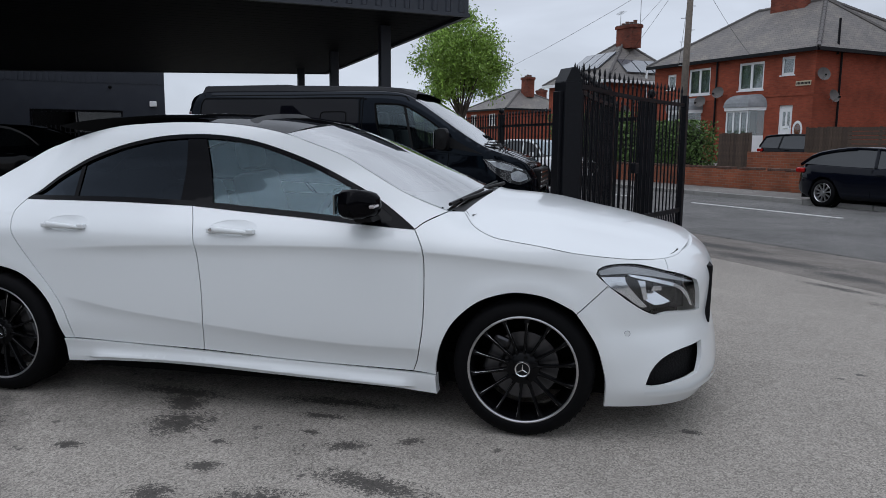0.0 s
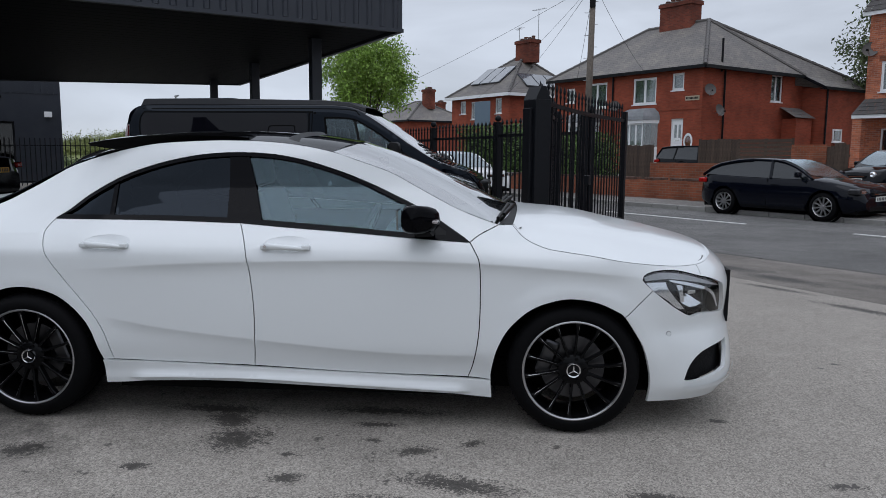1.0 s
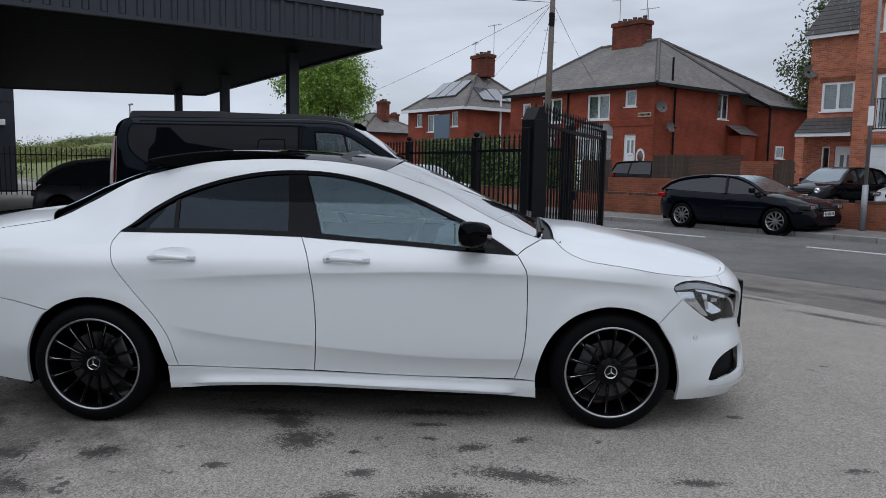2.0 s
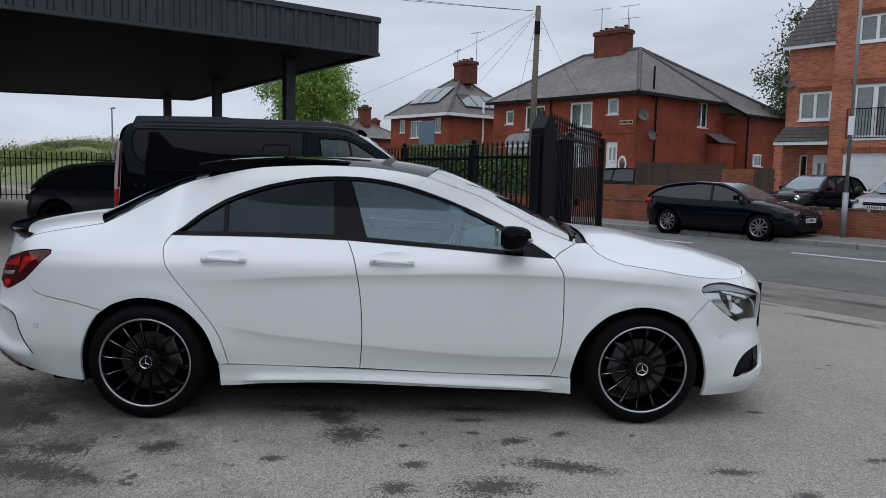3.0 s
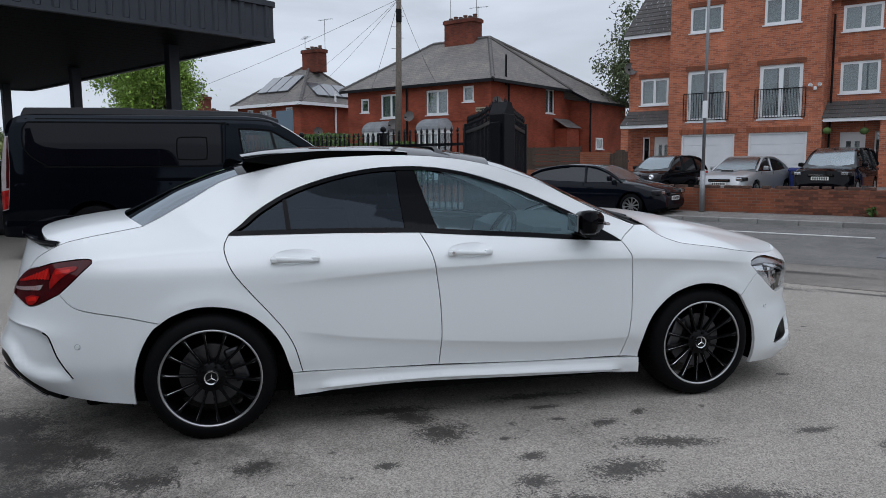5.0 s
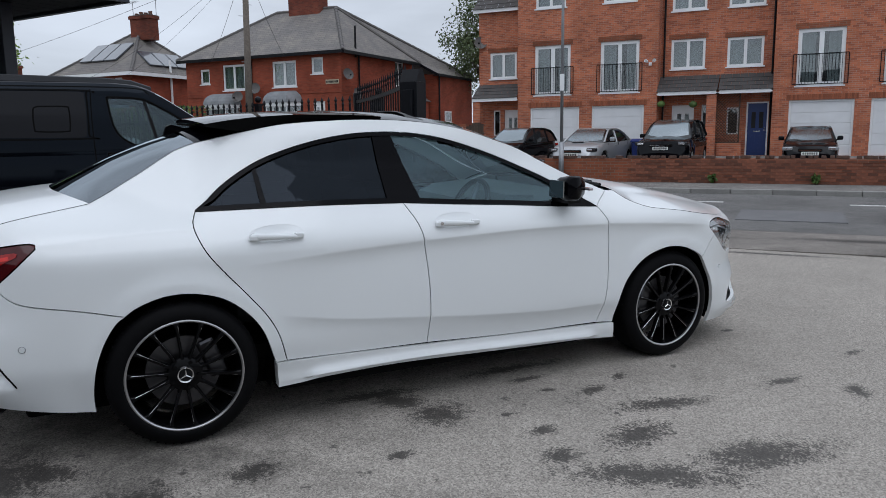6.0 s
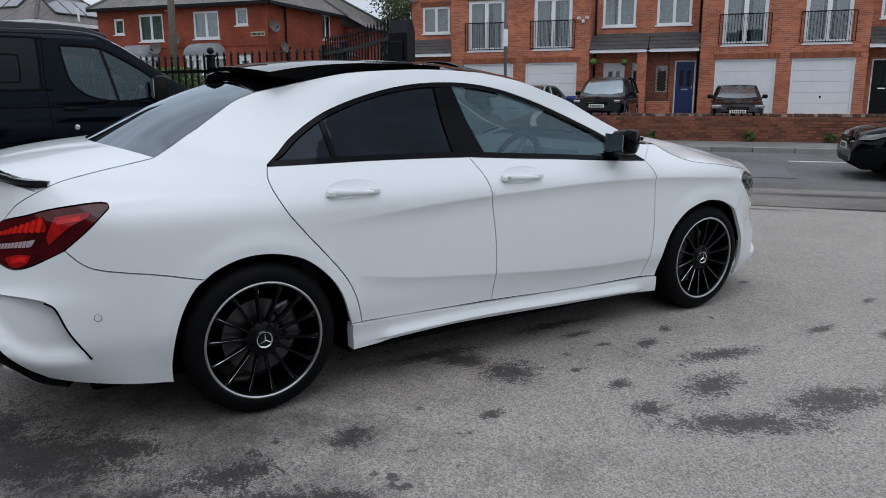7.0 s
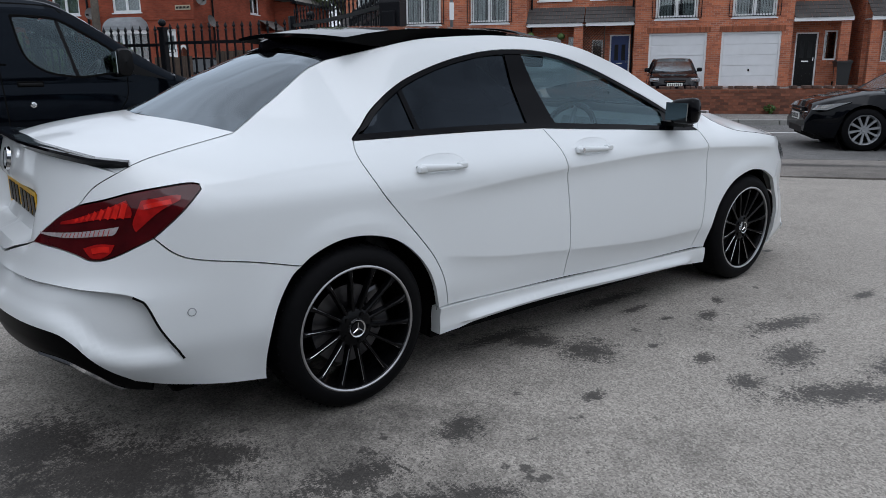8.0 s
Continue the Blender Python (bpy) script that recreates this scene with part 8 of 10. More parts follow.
def road_car(m, paint, label, length, width, height, wheelbase, shape, rim=SILVER_PAINT, wheel_r=0.31, spokes=5, plate=PLATE_WHITE, scoop=False, glass=None, front_overhang=None, group="parked cars", round_lamps=False, slim=False):
    """Local x forwards, origin on the ground under the middle."""
    car = thing("parked_car", m, label, "car", group)
    L, W, H = length, width / 2, height
    top, roof = SHAPES[shape]
    body_top, glass_top = smooth_curve([(a * L, b * H) for a, b in top]), smooth_curve([(a * L, b * H) for a, b in roof])
    fo = front_overhang or (L - wheelbase) * 0.5
    axles = (L / 2 - fo, L / 2 - fo - wheelbase)
    glass = glass or TINTED_CAR
    # lower body
    rows = []
    for i in range(41):
        x = -L / 2 + L * i / 40
        e = abs(x) / (L / 2)
        w = W * (1 - 0.22 * max(0, e - 0.72) ** 2 / 0.28 ** 2 - 0.03 * (e > 0.99))
        zt = body_top(x)
        zb = 0.20 + 0.10 * max(0, e - 0.85) / 0.15
        in_glass = roof[0][0] * L < x < roof[-1][0] * L
        ys = [(w * 0.90, zb), (w * 0.985, zb + 0.08), (w, zb + 0.5 * (zt - zb)), (w * 0.985, zb + 0.80 * (zt - zb)), (w * 0.93, zt - 0.03), (w * 0.86, zt), (w * 0.45, zt + (0.035 if not in_glass else 0.0)), (0, zt + (0.045 if not in_glass else 0.0))]
        for hub in axles:
            d = abs(x - hub)
            rad = wheel_r + 0.055
            if d < rad:
                lift = wheel_r + math.sqrt(rad * rad - d * d)
                ys = [(a, max(b, min(lift, zt - 0.05))) if k < 4 else (a, b) for k, (a, b) in enumerate(ys)]
        rows.append([(x, -a, b) for a, b in ys] + [(x, a, b) for a, b in ys[::-1][1:]])
    body = set_smooth(part("body", loft(rows), paint, car), 40)
    for x, s in ((-L / 2, -1), (L / 2, 1)):
        e = rows[0] if s < 0 else rows[-1]
        bm = bmesh.new()
        bm.faces.new([bm.verts.new(p) for p in e])
        part("end_panel", bm, paint, body)
    part("underside", boxed(-L / 2 + 0.15, L / 2 - 0.15, -W * 0.82, W * 0.82, 0.18, 0.45), DARK, body)
    # glasshouse, roof and pillars
    rows, roof_rows = [], []
    g0, g1 = roof[0][0] * L, roof[-1][0] * L
    for i in range(29):
        x = g0 + (g1 - g0) * i / 28
        z0, z1 = body_top(x) - 0.01, max(glass_top(x), body_top(x))
        f = (z1 - z0) / (H - body_top(0))
        wb, wt = W * 0.90, W * (0.90 - 0.20 * min(f, 1))
        rows.append([(x, -wb, z0), (x, -wt, z1 - 0.03 * f), (x, -wt * 0.8, z1 + 0.004), (x, 0, z1 + 0.018), (x, wt * 0.8, z1 + 0.004), (x, wt, z1 - 0.03 * f), (x, wb, z0)])
        if z1 > H * 0.93:
            roof_rows.append([(x, -wt - 0.006, z1 - 0.05), (x, -wt - 0.003, z1 - 0.02), (x, -wt * 0.8, z1 + 0.012), (x, 0, z1 + 0.026), (x, wt * 0.8, z1 + 0.012), (x, wt + 0.003, z1 - 0.02), (x, wt + 0.006, z1 - 0.05)])
    set_smooth(part("glasshouse", loft(rows), glass, car, "dark reflecting car windows"), 30)
    set_smooth(part("roof", loft(roof_rows), paint, car), 40)

    screen = []
    for x in np.linspace(roof[4][0] * L + 0.05, g1 - 0.02, 7):
        z0, z1 = body_top(x) - 0.01, max(glass_top(x), body_top(x))
        wt = W * (0.90 - 0.20 * min((z1 - z0) / (H - body_top(0)), 1)) * 0.86
        screen.append([(x - 0.10 * q * q, wt * q, max(glass_top(x - 0.10 * q * q), body_top(x)) + 0.012 + 0.014 * (1 - q * q)) for q in (-1, -0.8, -0.4, 0, 0.4, 0.8, 1)])
    set_smooth(part("windscreen", face_out(loft(screen), (0, 0, 0.3)), SKY_SCREEN, car, "windscreen reflecting the pale sky"), 40)

    def pillar(pts, r):
        for sy in (-1, 1):
            rings = []
            for x, t in pts:
                z0, z1 = body_top(x), max(glass_top(x), body_top(x))
                f = (z1 - z0) / (H - body_top(0))
                y, z = sy * (W * (0.90 - 0.20 * min(f, 1) * t) + 0.004), z0 + (z1 - z0) * t - 0.02 * t
                upright = abs(pts[-1][0] - pts[0][0]) < 0.2
                rings.append([(x + (r * math.cos(a) if upright else 0), y + r * math.sin(a), z + (0 if upright else r * math.cos(a))) for a in (2 * math.pi * j / 6 for j in range(7))])
            part("pillar", loft(rings), paint, car)
    pillar([(x, 0.97) for x in np.linspace(roof[4][0] * L, g1 - 0.02, 7)], 0.035)
    pillar([(x, 0.97) for x in np.linspace(g0 + 0.02, roof[3][0] * L, 7)], 0.045)
    pillar([(-0.02 * L, 0.0), (-0.035 * L, 1.0)], 0.035)
    pillar([(x, 0.99) for x in np.linspace(roof[3][0] * L, roof[4][0] * L, 4)], 0.03)
    if shape in ("hatch", "suv", "saloon"):
        pillar([(-0.28 * L, 0.0), (-0.26 * L, 1.0)], 0.03)
    # lamps, grille, plates, mirrors, handles
    zl = body_top(0.46 * L)
    for sy in (-1, 1):
        if round_lamps:
            lamp = part("headlamp", lathe([(0.0, 0.001), (-0.03, 0.06), (0.0, 0.095), (0.06, 0.10)], 20, "x"), REFLECTOR, car, m=pose(0.485 * L, sy * W * 0.66, zl - 0.05, 0, 180, 0))
        elif slim:
            bm = prism(bmesh.new(), [(0.36 * L, zl + 0.03), (0.465 * L, zl - 0.03), (0.482 * L, zl - 0.10), (0.44 * L, zl - 0.10)], "y", min(sy * W * 0.62, sy * W * 0.985), max(sy * W * 0.62, sy * W * 0.985))
            lamp = part("headlamp", bm, LAMP_GREY, car, "slim swept headlamp")
            part("reflector", prism(bmesh.new(), [(0.41 * L, zl - 0.005), (0.462 * L, zl - 0.04), (0.47 * L, zl - 0.075), (0.45 * L, zl - 0.075)], "y", min(sy * W * 0.60, sy * W * 0.99), max(sy * W * 0.60, sy * W * 0.99)), REFLECTOR, lamp)
            part("chrome_bar", boxed(0.478 * L, 0.497 * L, min(sy * W * 0.12, sy * W * 0.60), max(sy * W * 0.12, sy * W * 0.60), zl - 0.16, zl - 0.135, bevel=0.006), CHROME, car)
        else:
            bm = boxed(0.425 * L, 0.487 * L, sy * W * 0.80 - 0.16, sy * W * 0.80 + 0.16, zl - 0.13, zl - 0.005, bevel=0.035)
            lamp = part("headlamp", bm, LAMP_GREY if shape == "hatch" else HEADLIGHT_IN, car, "clear headlamp")
            part("reflector", boxed(0.47 * L, 0.4885 * L, sy * W * 0.76 - 0.10, sy * W * 0.76 + 0.10, zl - 0.11, zl - 0.035, bevel=0.012), REFLECTOR, lamp)
        zt = body_top(-0.48 * L)
        part("tail_lamp", boxed(-0.497 * L, -0.44 * L, sy * W * (0.82 if shape != "rounded" else 0.70) - 0.12, sy * W * (0.82 if shape != "rounded" else 0.70) + 0.10, zt - 0.17, zt - 0.05, bevel=0.03), TAIL_MID if shape != "rounded" else TAIL_DARK, car, "red tail lamp" if shape != "rounded" else "dark smoked tail lamp")
        mir = set_smooth(part("door_mirror", boxed(0.15 * L, 0.15 * L + 0.11, sy * (W + 0.06) - 0.09, sy * (W + 0.06) + 0.09, body_top(0.1 * L) + 0.03, body_top(0.1 * L) + 0.17, bevel=0.035), paint, car))
        part("mirror_foot", rod(bmesh.new(), (0.16 * L, sy * W * 0.86, body_top(0.1 * L) + 0.02), (0.165 * L, sy * (W + 0.02), body_top(0.1 * L) + 0.06), 0.022), SATIN_BLACK, mir)
        for xh in ((0.02 * L,) if shape == "coupe" else (0.03 * L, -0.19 * L)):
            part("door_handle", boxed(xh - 0.09, xh + 0.09, sy * W * 0.985 - 0.025, sy * W * 0.985 + 0.025, 0.56 * H, 0.575 * H, bevel=0.008), paint, car)
        bm = bmesh.new()
        for xa in (0.20 * L, -0.03 * L) + (() if shape == "coupe" else (-0.25 * L,)):
            rod(bm, (xa, sy * W * 0.997, 0.28), (xa, sy * W * 0.965, body_top(xa) - 0.02), 0.006, seg=4)
        part("door_gap", bm, DARK, car)
    grille = part("grille", boxed(0.487 * L, 0.499 * L, -W * 0.42, W * 0.42, zl - 0.16, zl - 0.07, bevel=0.01), SATIN_BLACK, car, "dark front grille")
    part("grille_bar", boxed(0.497 * L, 0.5035 * L, -W * 0.38, W * 0.38, zl - 0.125, zl - 0.105), CHROME, grille)
    part("air_intake", boxed(0.487 * L, 0.5005 * L, -W * 0.55, W * 0.55, 0.26, 0.38, bevel=0.02), SATIN_BLACK, car)
    for s in (1, -1):
        zp = zl - 0.28 if s > 0 else 0.62 * H * 0.8
        pl = part("number_plate", boxed(min(s * 0.5 * L, s * (0.5 * L + 0.012)), max(s * 0.5 * L, s * (0.5 * L + 0.012)), -0.26, 0.26, zp, zp + 0.11), plate if s > 0 else PLATE_YELLOW, car, "number plate with dark characters")
        for i in range(7):
            y = -0.2 + 0.066 * i
            part("character_bar", boxed(s * (0.5 * L + 0.0135) - 0.001, s * (0.5 * L + 0.0135) + 0.001, y - 0.02, y + 0.02, zp + 0.02, zp + 0.09), PLATE_INK, pl)
    if scoop:
        set_smooth(part("bonnet_scoop", boxed(0.27 * L, 0.36 * L, -0.25, 0.25, body_top(0.31 * L), body_top(0.31 * L) + 0.085, bevel=0.03), paint, car))
        part("scoop_mouth", boxed(0.355 * L, 0.362 * L, -0.21, 0.21, body_top(0.31 * L) + 0.025, body_top(0.31 * L) + 0.07), DARK, car)
    for hub in axles:
        for sy in (-1, 1):
            road_wheel(car, hub, sy * (W - 0.005), wheel_r, sy, spokes, rim)
            part("arch_liner", lathe([(-0.1, wheel_r + 0.06), (0.1, wheel_r + 0.06), (0.1, 0.001)], 24), DARK, car, m=pose(hub, sy * (W - 0.16), wheel_r, 0, 0, 0 if sy < 0 else 180))
    return car


SKY_SCREEN = glass_material("sky_lit_car_screen", (0.30, 0.34, 0.36), rough=0.22, clear=0.4, mirror=0.34, sheen=(0.85, 0.95, 1.0))
TINTED_CAR = material("dark_car_glass", (0.010, 0.013, 0.015), 0.04, spread=0.1, spec=0.6, coat=0.3)

road_car(ROAD @ pose(-5.55, 16.65, -0.15), NAVY_PAINT, "dark blue-black three-door coupe parked half on the footway", 4.26, 1.81, 1.40, 2.578, "coupe", MACHINED, 0.325, 10, front_overhang=0.86)
road_car(ROAD @ pose(-6.65, 24.2, 0.053, 0, 0, -101), BLACK_PAINT, "small rounded black hatchback on the brick house front", 3.55, 1.63, 1.49, 2.3, "hatch", SILVER_PAINT, 0.29, 5, round_lamps=True)
road_car(ROAD @ pose(-3.8, 24.6, 0.055, 0, 0, -98), SILVER_PAINT, "silver saloon with a bonnet scoop on the house front", 4.46, 1.74, 1.43, 2.525, "saloon", MACHINED, 0.31, 7, scoop=True)
road_car(ROAD @ pose(-1.15, 25.6, 0.062, 0, 0, -93), BLACK_PAINT, "black compact off-roader facing the road", 4.4, 1.82, 1.70, 2.56, "suv", SILVER_PAINT, 0.34, 6)
road_car(ROAD @ pose(3.35, 26.3, 0.067, 0, 0, -90), BLACK_PAINT, "old black hatchback before a white garage door", 4.2, 1.69, 1.39, 2.62, "hatch", SILVER_PAINT, 0.30, 6)
road_car(ROAD @ pose(6.73, 10.95, -0.145, 0, 0, 180), BLACK_PAINT, "black hatchback on the road with silver spoked wheels", 4.42, 1.8, 1.44, 2.73, "hatch", GALV, 0.34, 10, group="cars on the road", slim=True)
road_car(ROAD @ pose(-17.6, 14.9, -0.15, 0, 0, 4), WHITE_PAINT, "white estate car parked beyond the black fence", 4.5, 1.82, 1.55, 2.7, "suv", SILVER_PAINT, 0.33, 5)
road_car(ROAD @ pose(-22.6, 14.9, -0.15, 0, 0, 2), WHITE_PAINT, "white hatchback parked beyond the black fence", 4.2, 1.8, 1.48, 2.6, "hatch", SILVER_PAINT, 0.32, 5)
road_car(ROAD @ pose(-15.0, 26.2, 0.25, 0, 0, 8), BLACK_PAINT, "black estate car in the drive of the red brick house", 4.3, 1.75, 1.48, 2.6, "suv", SILVER_PAINT, 0.32, 5)
road_car(pose(-3.75, 9.9, 0.0, 0, 0, -4), GREY_PAINT, "dark grey rounded hatchback under the canopy behind the van", 4.3, 1.82, 1.40, 2.6, "rounded", WHEEL_BLACK, 0.33, 5, front_overhang=1.02)
road_car(pose(-10.4, 10.6, 0.14, 0, 0, 185), BLACK_PAINT, "black saloon parked before the showroom", 4.6, 1.8, 1.44, 2.7, "saloon", SILVER_PAINT, 0.32, 5)


def build_van():
    """A black panel van with a folded pop-top; local x forwards, origin on the ground under the middle."""
    van = thing("panel_van", pose(-0.25, 6.42, 0.15, 0, 0, -1.5), "glossy black panel van with a matt black pop-top roof", "van")
    roof = smooth_curve([(-2.50, 0.95), (-2.475, 1.30), (-2.44, 1.60), (-2.40, 1.73), (-2.30, 1.795), (-2.1, 1.825), (0.4, 1.82), (0.68, 1.785), (0.90, 1.685), (1.15, 1.52), (1.42, 1.33), (1.66, 1.17), (1.86, 1.06), (2.1, 0.98), (2.32, 0.88), (2.44, 0.74), (2.485, 0.55)])
    wide = smooth_curve([(-2.50, 0.90), (-2.44, 0.945), (-2.3, 0.975), (-2.0, 0.985), (1.2, 0.985), (1.8, 0.955), (2.15, 0.87), (2.36, 0.74), (2.46, 0.62), (2.485, 0.55)])
    hubs, wheel_r, arch_r = (1.50, -1.433), 0.34, 0.395

    def shoulder(x):
        zt = roof(x)
        belt = min(0.98, zt - 0.12)
        return belt + 0.96 * (zt - belt)

    def flank(x, z, deep=0.0):
        zt, w = roof(x), wide(x)
        belt = min(0.98, zt - 0.12)
        t = zt - belt
        k = np.interp(z, [0.26, 0.38, 0.62, belt, belt + 0.5 * t, belt + 0.86 * t, belt + 0.96 * t], [0.93, 0.985, 1.0, 0.992, 0.992 - 0.06 * t, 0.985 - 0.115 * t, 0.95 - 0.14 * t])
        groove = 0.010 * math.exp(-((z - 0.965) / 0.045) ** 2) * (1 - step01(1.2, 1.7, x)) + 0.012 * math.exp(-((z - 0.50) / 0.03) ** 2)
        return Vector((x, -(w * k - deep - groove), z))

    # crown of the roof with the back doors, and the bonnet; the windscreen lies between them
    def crown(xs):
        rows = []
        for x in xs:
            zt, z = roof(x), shoulder(x)
            y = -flank(x, z).y
            half = [(y, z), (y * 0.97, z + 0.45 * (zt - z)), (y * 0.86, z + 0.85 * (zt - z)), (y * 0.6, zt), (0, zt + 0.015)]
            rows.append([(x, -a, b) for a, b in half] + [(x, a, b) for a, b in half[::-1][1:]])
        return face_out(loft(rows), (0, 0, 0.9))
    set_smooth(part("roof", crown([-2.50, -2.49, -2.475, -2.46, -2.44, -2.42, -2.40, -2.36, -2.30, -2.2, -2.1, *np.linspace(-1.9, 0.6, 12), 0.68, 0.78, 0.86]), VAN_BLACK, van, "black van roof and back doors"), 40)
    set_smooth(part("bonnet", crown([1.82, 1.88, 1.96, 2.05, 2.15, 2.25, 2.32, 2.38, 2.43, 2.46, 2.48]), VAN_BLACK, van, "short sloping black bonnet"), 40)
    set_smooth(part("windscreen", crown(np.linspace(0.87, 1.81, 12)), VAN_SCREEN, van, "sloping windscreen reflecting the sky"), 40)
    back = flank(-2.50, 0.6)
    part("rear_bumper", boxed(-2.53, -2.40, back.y + 0.03, -back.y - 0.03, 0.30, 0.60, bevel=0.04), SATIN_BLACK, van)
    part("rear_panel", boxed(-2.495, -2.46, back.y + 0.04, -back.y - 0.04, 0.55, 1.0), VAN_BLACK, van)

    def arch(hub):
        return [(hub + arch_r * math.cos(a), wheel_r + arch_r * math.sin(a)) for a in (math.pi * (-0.065 + 1.13 * i / 16) for i in range(17))]
    glass_edge = [[(0.33, 1.63), (0.55, 1.625), (0.74, 1.60)], [(0.74, 1.60), (0.95, 1.49), (1.14, 1.37), (1.29, 1.25)], [(1.29, 1.25), (1.295, 1.15), (1.26, 1.08)],
                  [(1.26, 1.08), (1.08, 1.045), (0.88, 1.03)], [(0.88, 1.03), (0.66, 1.06), (0.52, 1.12), (0.42, 1.22), (0.37, 1.36), (0.33, 1.63)]]
    for mirror in (False, True):
        sg = 1 if not mirror else -1

        def skin_part(name, segs, mat, out, parent=van, label="", step=0.06, **kw):
            return set_smooth(part(name, panel_mesh(segs, lambda a, b, d=0: flank(a, b, d - out), mirror=mirror, gap=kw.pop("gap", 0.0), flange=kw.pop("flange", 0.01), step=step, **kw), mat, parent, label))

        def groove_line(name, line, width, out, mat, parent):
            return part(name, ribbon(line, lambda a, b, d=0: flank(a, b, d - out), width, 0.0, mirror), mat, parent)
        front, rear = arch(hubs[0]), arch(hubs[1])
        top = [(x, shoulder(x)) for x in (-2.50, -2.475, -2.44, -2.40, -2.30, -2.1, -1.0, 0.0, 0.4, 0.68, 0.90, 1.15, 1.42, 1.66, 1.86, 2.1, 2.32, 2.44, 2.48)]
        side_wall = skin_part("side_wall", [top, [top[-1], (2.47, 0.30)], [(2.47, 0.30), front[0]], front, [front[-1], rear[0]], rear, [rear[-1], (-2.50, 0.30)], [(-2.50, 0.30), top[0]]], VAN_BLACK, 0.0,
                              label="glossy black van side", holes=[glass_edge], step=0.05, flange=0.03, lines=(lambda u: 0.965, lambda u: 0.50))
        # dark glass let into the load side, with a vent window in it
        side = skin_part("side_window", [[(-2.17, 1.69), (0.06, 1.69)], [(0.06, 1.69), (0.10, 1.64), (0.10, 1.22), (0.07, 1.17)], [(0.07, 1.17), (-1.80, 1.17)], [(-1.80, 1.17), (-1.95, 1.19), (-2.12, 1.30)], [(-2.12, 1.30), (-2.20, 1.42), (-2.21, 1.60), (-2.17, 1.69)]], VAN_GLASS, 0.004, side_wall, "dark glossy side panel window")
        groove_line("window_groove", [(-2.17, 1.705), (-1.0, 1.705), (0.065, 1.705), (0.118, 1.65), (0.118, 1.21), (0.08, 1.155), (-1.80, 1.155), (-1.96, 1.175), (-2.135, 1.29), (-2.218, 1.42), (-2.225, 1.61), (-2.17, 1.705)], 0.018, 0.0015, DARK, side)
        groove_line("vent_window", [(-0.39, 1.52), (-0.11, 1.52), (-0.07, 1.48), (-0.07, 1.28), (-0.11, 1.24), (-0.39, 1.24), (-0.43, 1.28), (-0.43, 1.48), (-0.39, 1.52)], 0.016, 0.006, DARK, side)
        groove_line("door_gap", [(0.165, 1.72), (0.16, 1.3), (0.18, 0.75), (0.20, 0.32)], 0.012, 0.0015, DARK, side_wall)
        groove_line("door_gap", [(1.36, 1.02), (1.33, 0.80), (1.20, 0.62)], 0.010, 0.0015, DARK, side_wall)
        # front door glass, set in a black rubber edge
        glass = skin_part("door_window", glass_edge, VAN_CAB_GLASS, -0.010, side_wall, "clear grey-green front door window", flange=0.0)
        ring = [p for seg in glass_edge for p in seg[:-1]]
        groove_line("rubber_edge", ring + [ring[0]], 0.022, 0.002, DARK, glass)
        groove_line("glass_bar", [(0.735, 1.60), (0.80, 1.33), (0.87, 1.035)], 0.032, -0.004, SATIN_BLACK, glass)
        groove_line("shoulder_groove", [(-2.2, 1.745), (-1.0, 1.748), (0.55, 1.742), (0.80, 1.67)], 0.014, 0.001, DARK, side_wall)
        p = flank(0.42, 0.965)
        part("handle_recess", boxed(0.30, 0.54, min(sg * (p.y - 0.004), sg * (p.y + 0.01)), max(sg * (p.y - 0.004), sg * (p.y + 0.01)), 0.925, 0.995, bevel=0.004), DARK, side_wall)
        set_smooth(part("door_handle", boxed(0.31, 0.53, min(sg * (p.y - 0.042), sg * (p.y - 0.012)), max(sg * (p.y - 0.042), sg * (p.y - 0.012)), 0.945, 0.978, bevel=0.012), SATIN_BLACK, side_wall))
        ring_y = flank(0.42, 0.76).y
        cap_profile = [(-0.008, 0.001), (-0.008, 0.012), (-0.003, 0.014), (-0.009, 0.020), (-0.007, 0.028), (0.004, 0.030)]
        part("door_lock", lathe(cap_profile if not mirror else [(-d, r) for d, r in cap_profile[::-1]], 22), CHROME, side_wall, "round chrome lock surround", m=Matrix.Translation((0.42, sg * ring_y, 0.76)))
        # door mirror on its arm, and the black corner behind it
        rows = []
        for i in range(9):
            t = i / 8
            f = math.sqrt(max(1 - (2 * t - 1) ** 6, 0.0)) * 0.95 + 0.05
            rows.append([(1.30 + 0.085 * f * math.copysign(abs(math.cos(a)) ** 0.6, math.cos(a)), sg * (-1.00 - 0.21 * t), 1.17 + 0.145 * f * math.copysign(abs(math.sin(a)) ** 0.7, math.sin(a))) for a in (2 * math.pi * j / 14 for j in range(15))])
        mir = set_smooth(part("door_mirror", loft(rows), SATIN_BLACK, van, "tall black door mirror"))
        part("mirror_arm", boxed(1.24, 1.36, min(sg * -1.06, sg * -0.91), max(sg * -1.06, sg * -0.91), 1.03, 1.13, bevel=0.03), SATIN_BLACK, mir)
        part("mirror_glass", boxed(1.205, 1.213, min(sg * -1.19, sg * -1.02), max(sg * -1.19, sg * -1.02), 1.06, 1.28), MIRROR_GLASS, mir)
        skin_part("corner_trim", [[(1.30, 1.24), (1.55, 1.10), (1.80, 0.985)], [(1.80, 0.985), (1.27, 1.075)], [(1.27, 1.075), (1.30, 1.24)]], SATIN_BLACK, 0.002, side_wall)
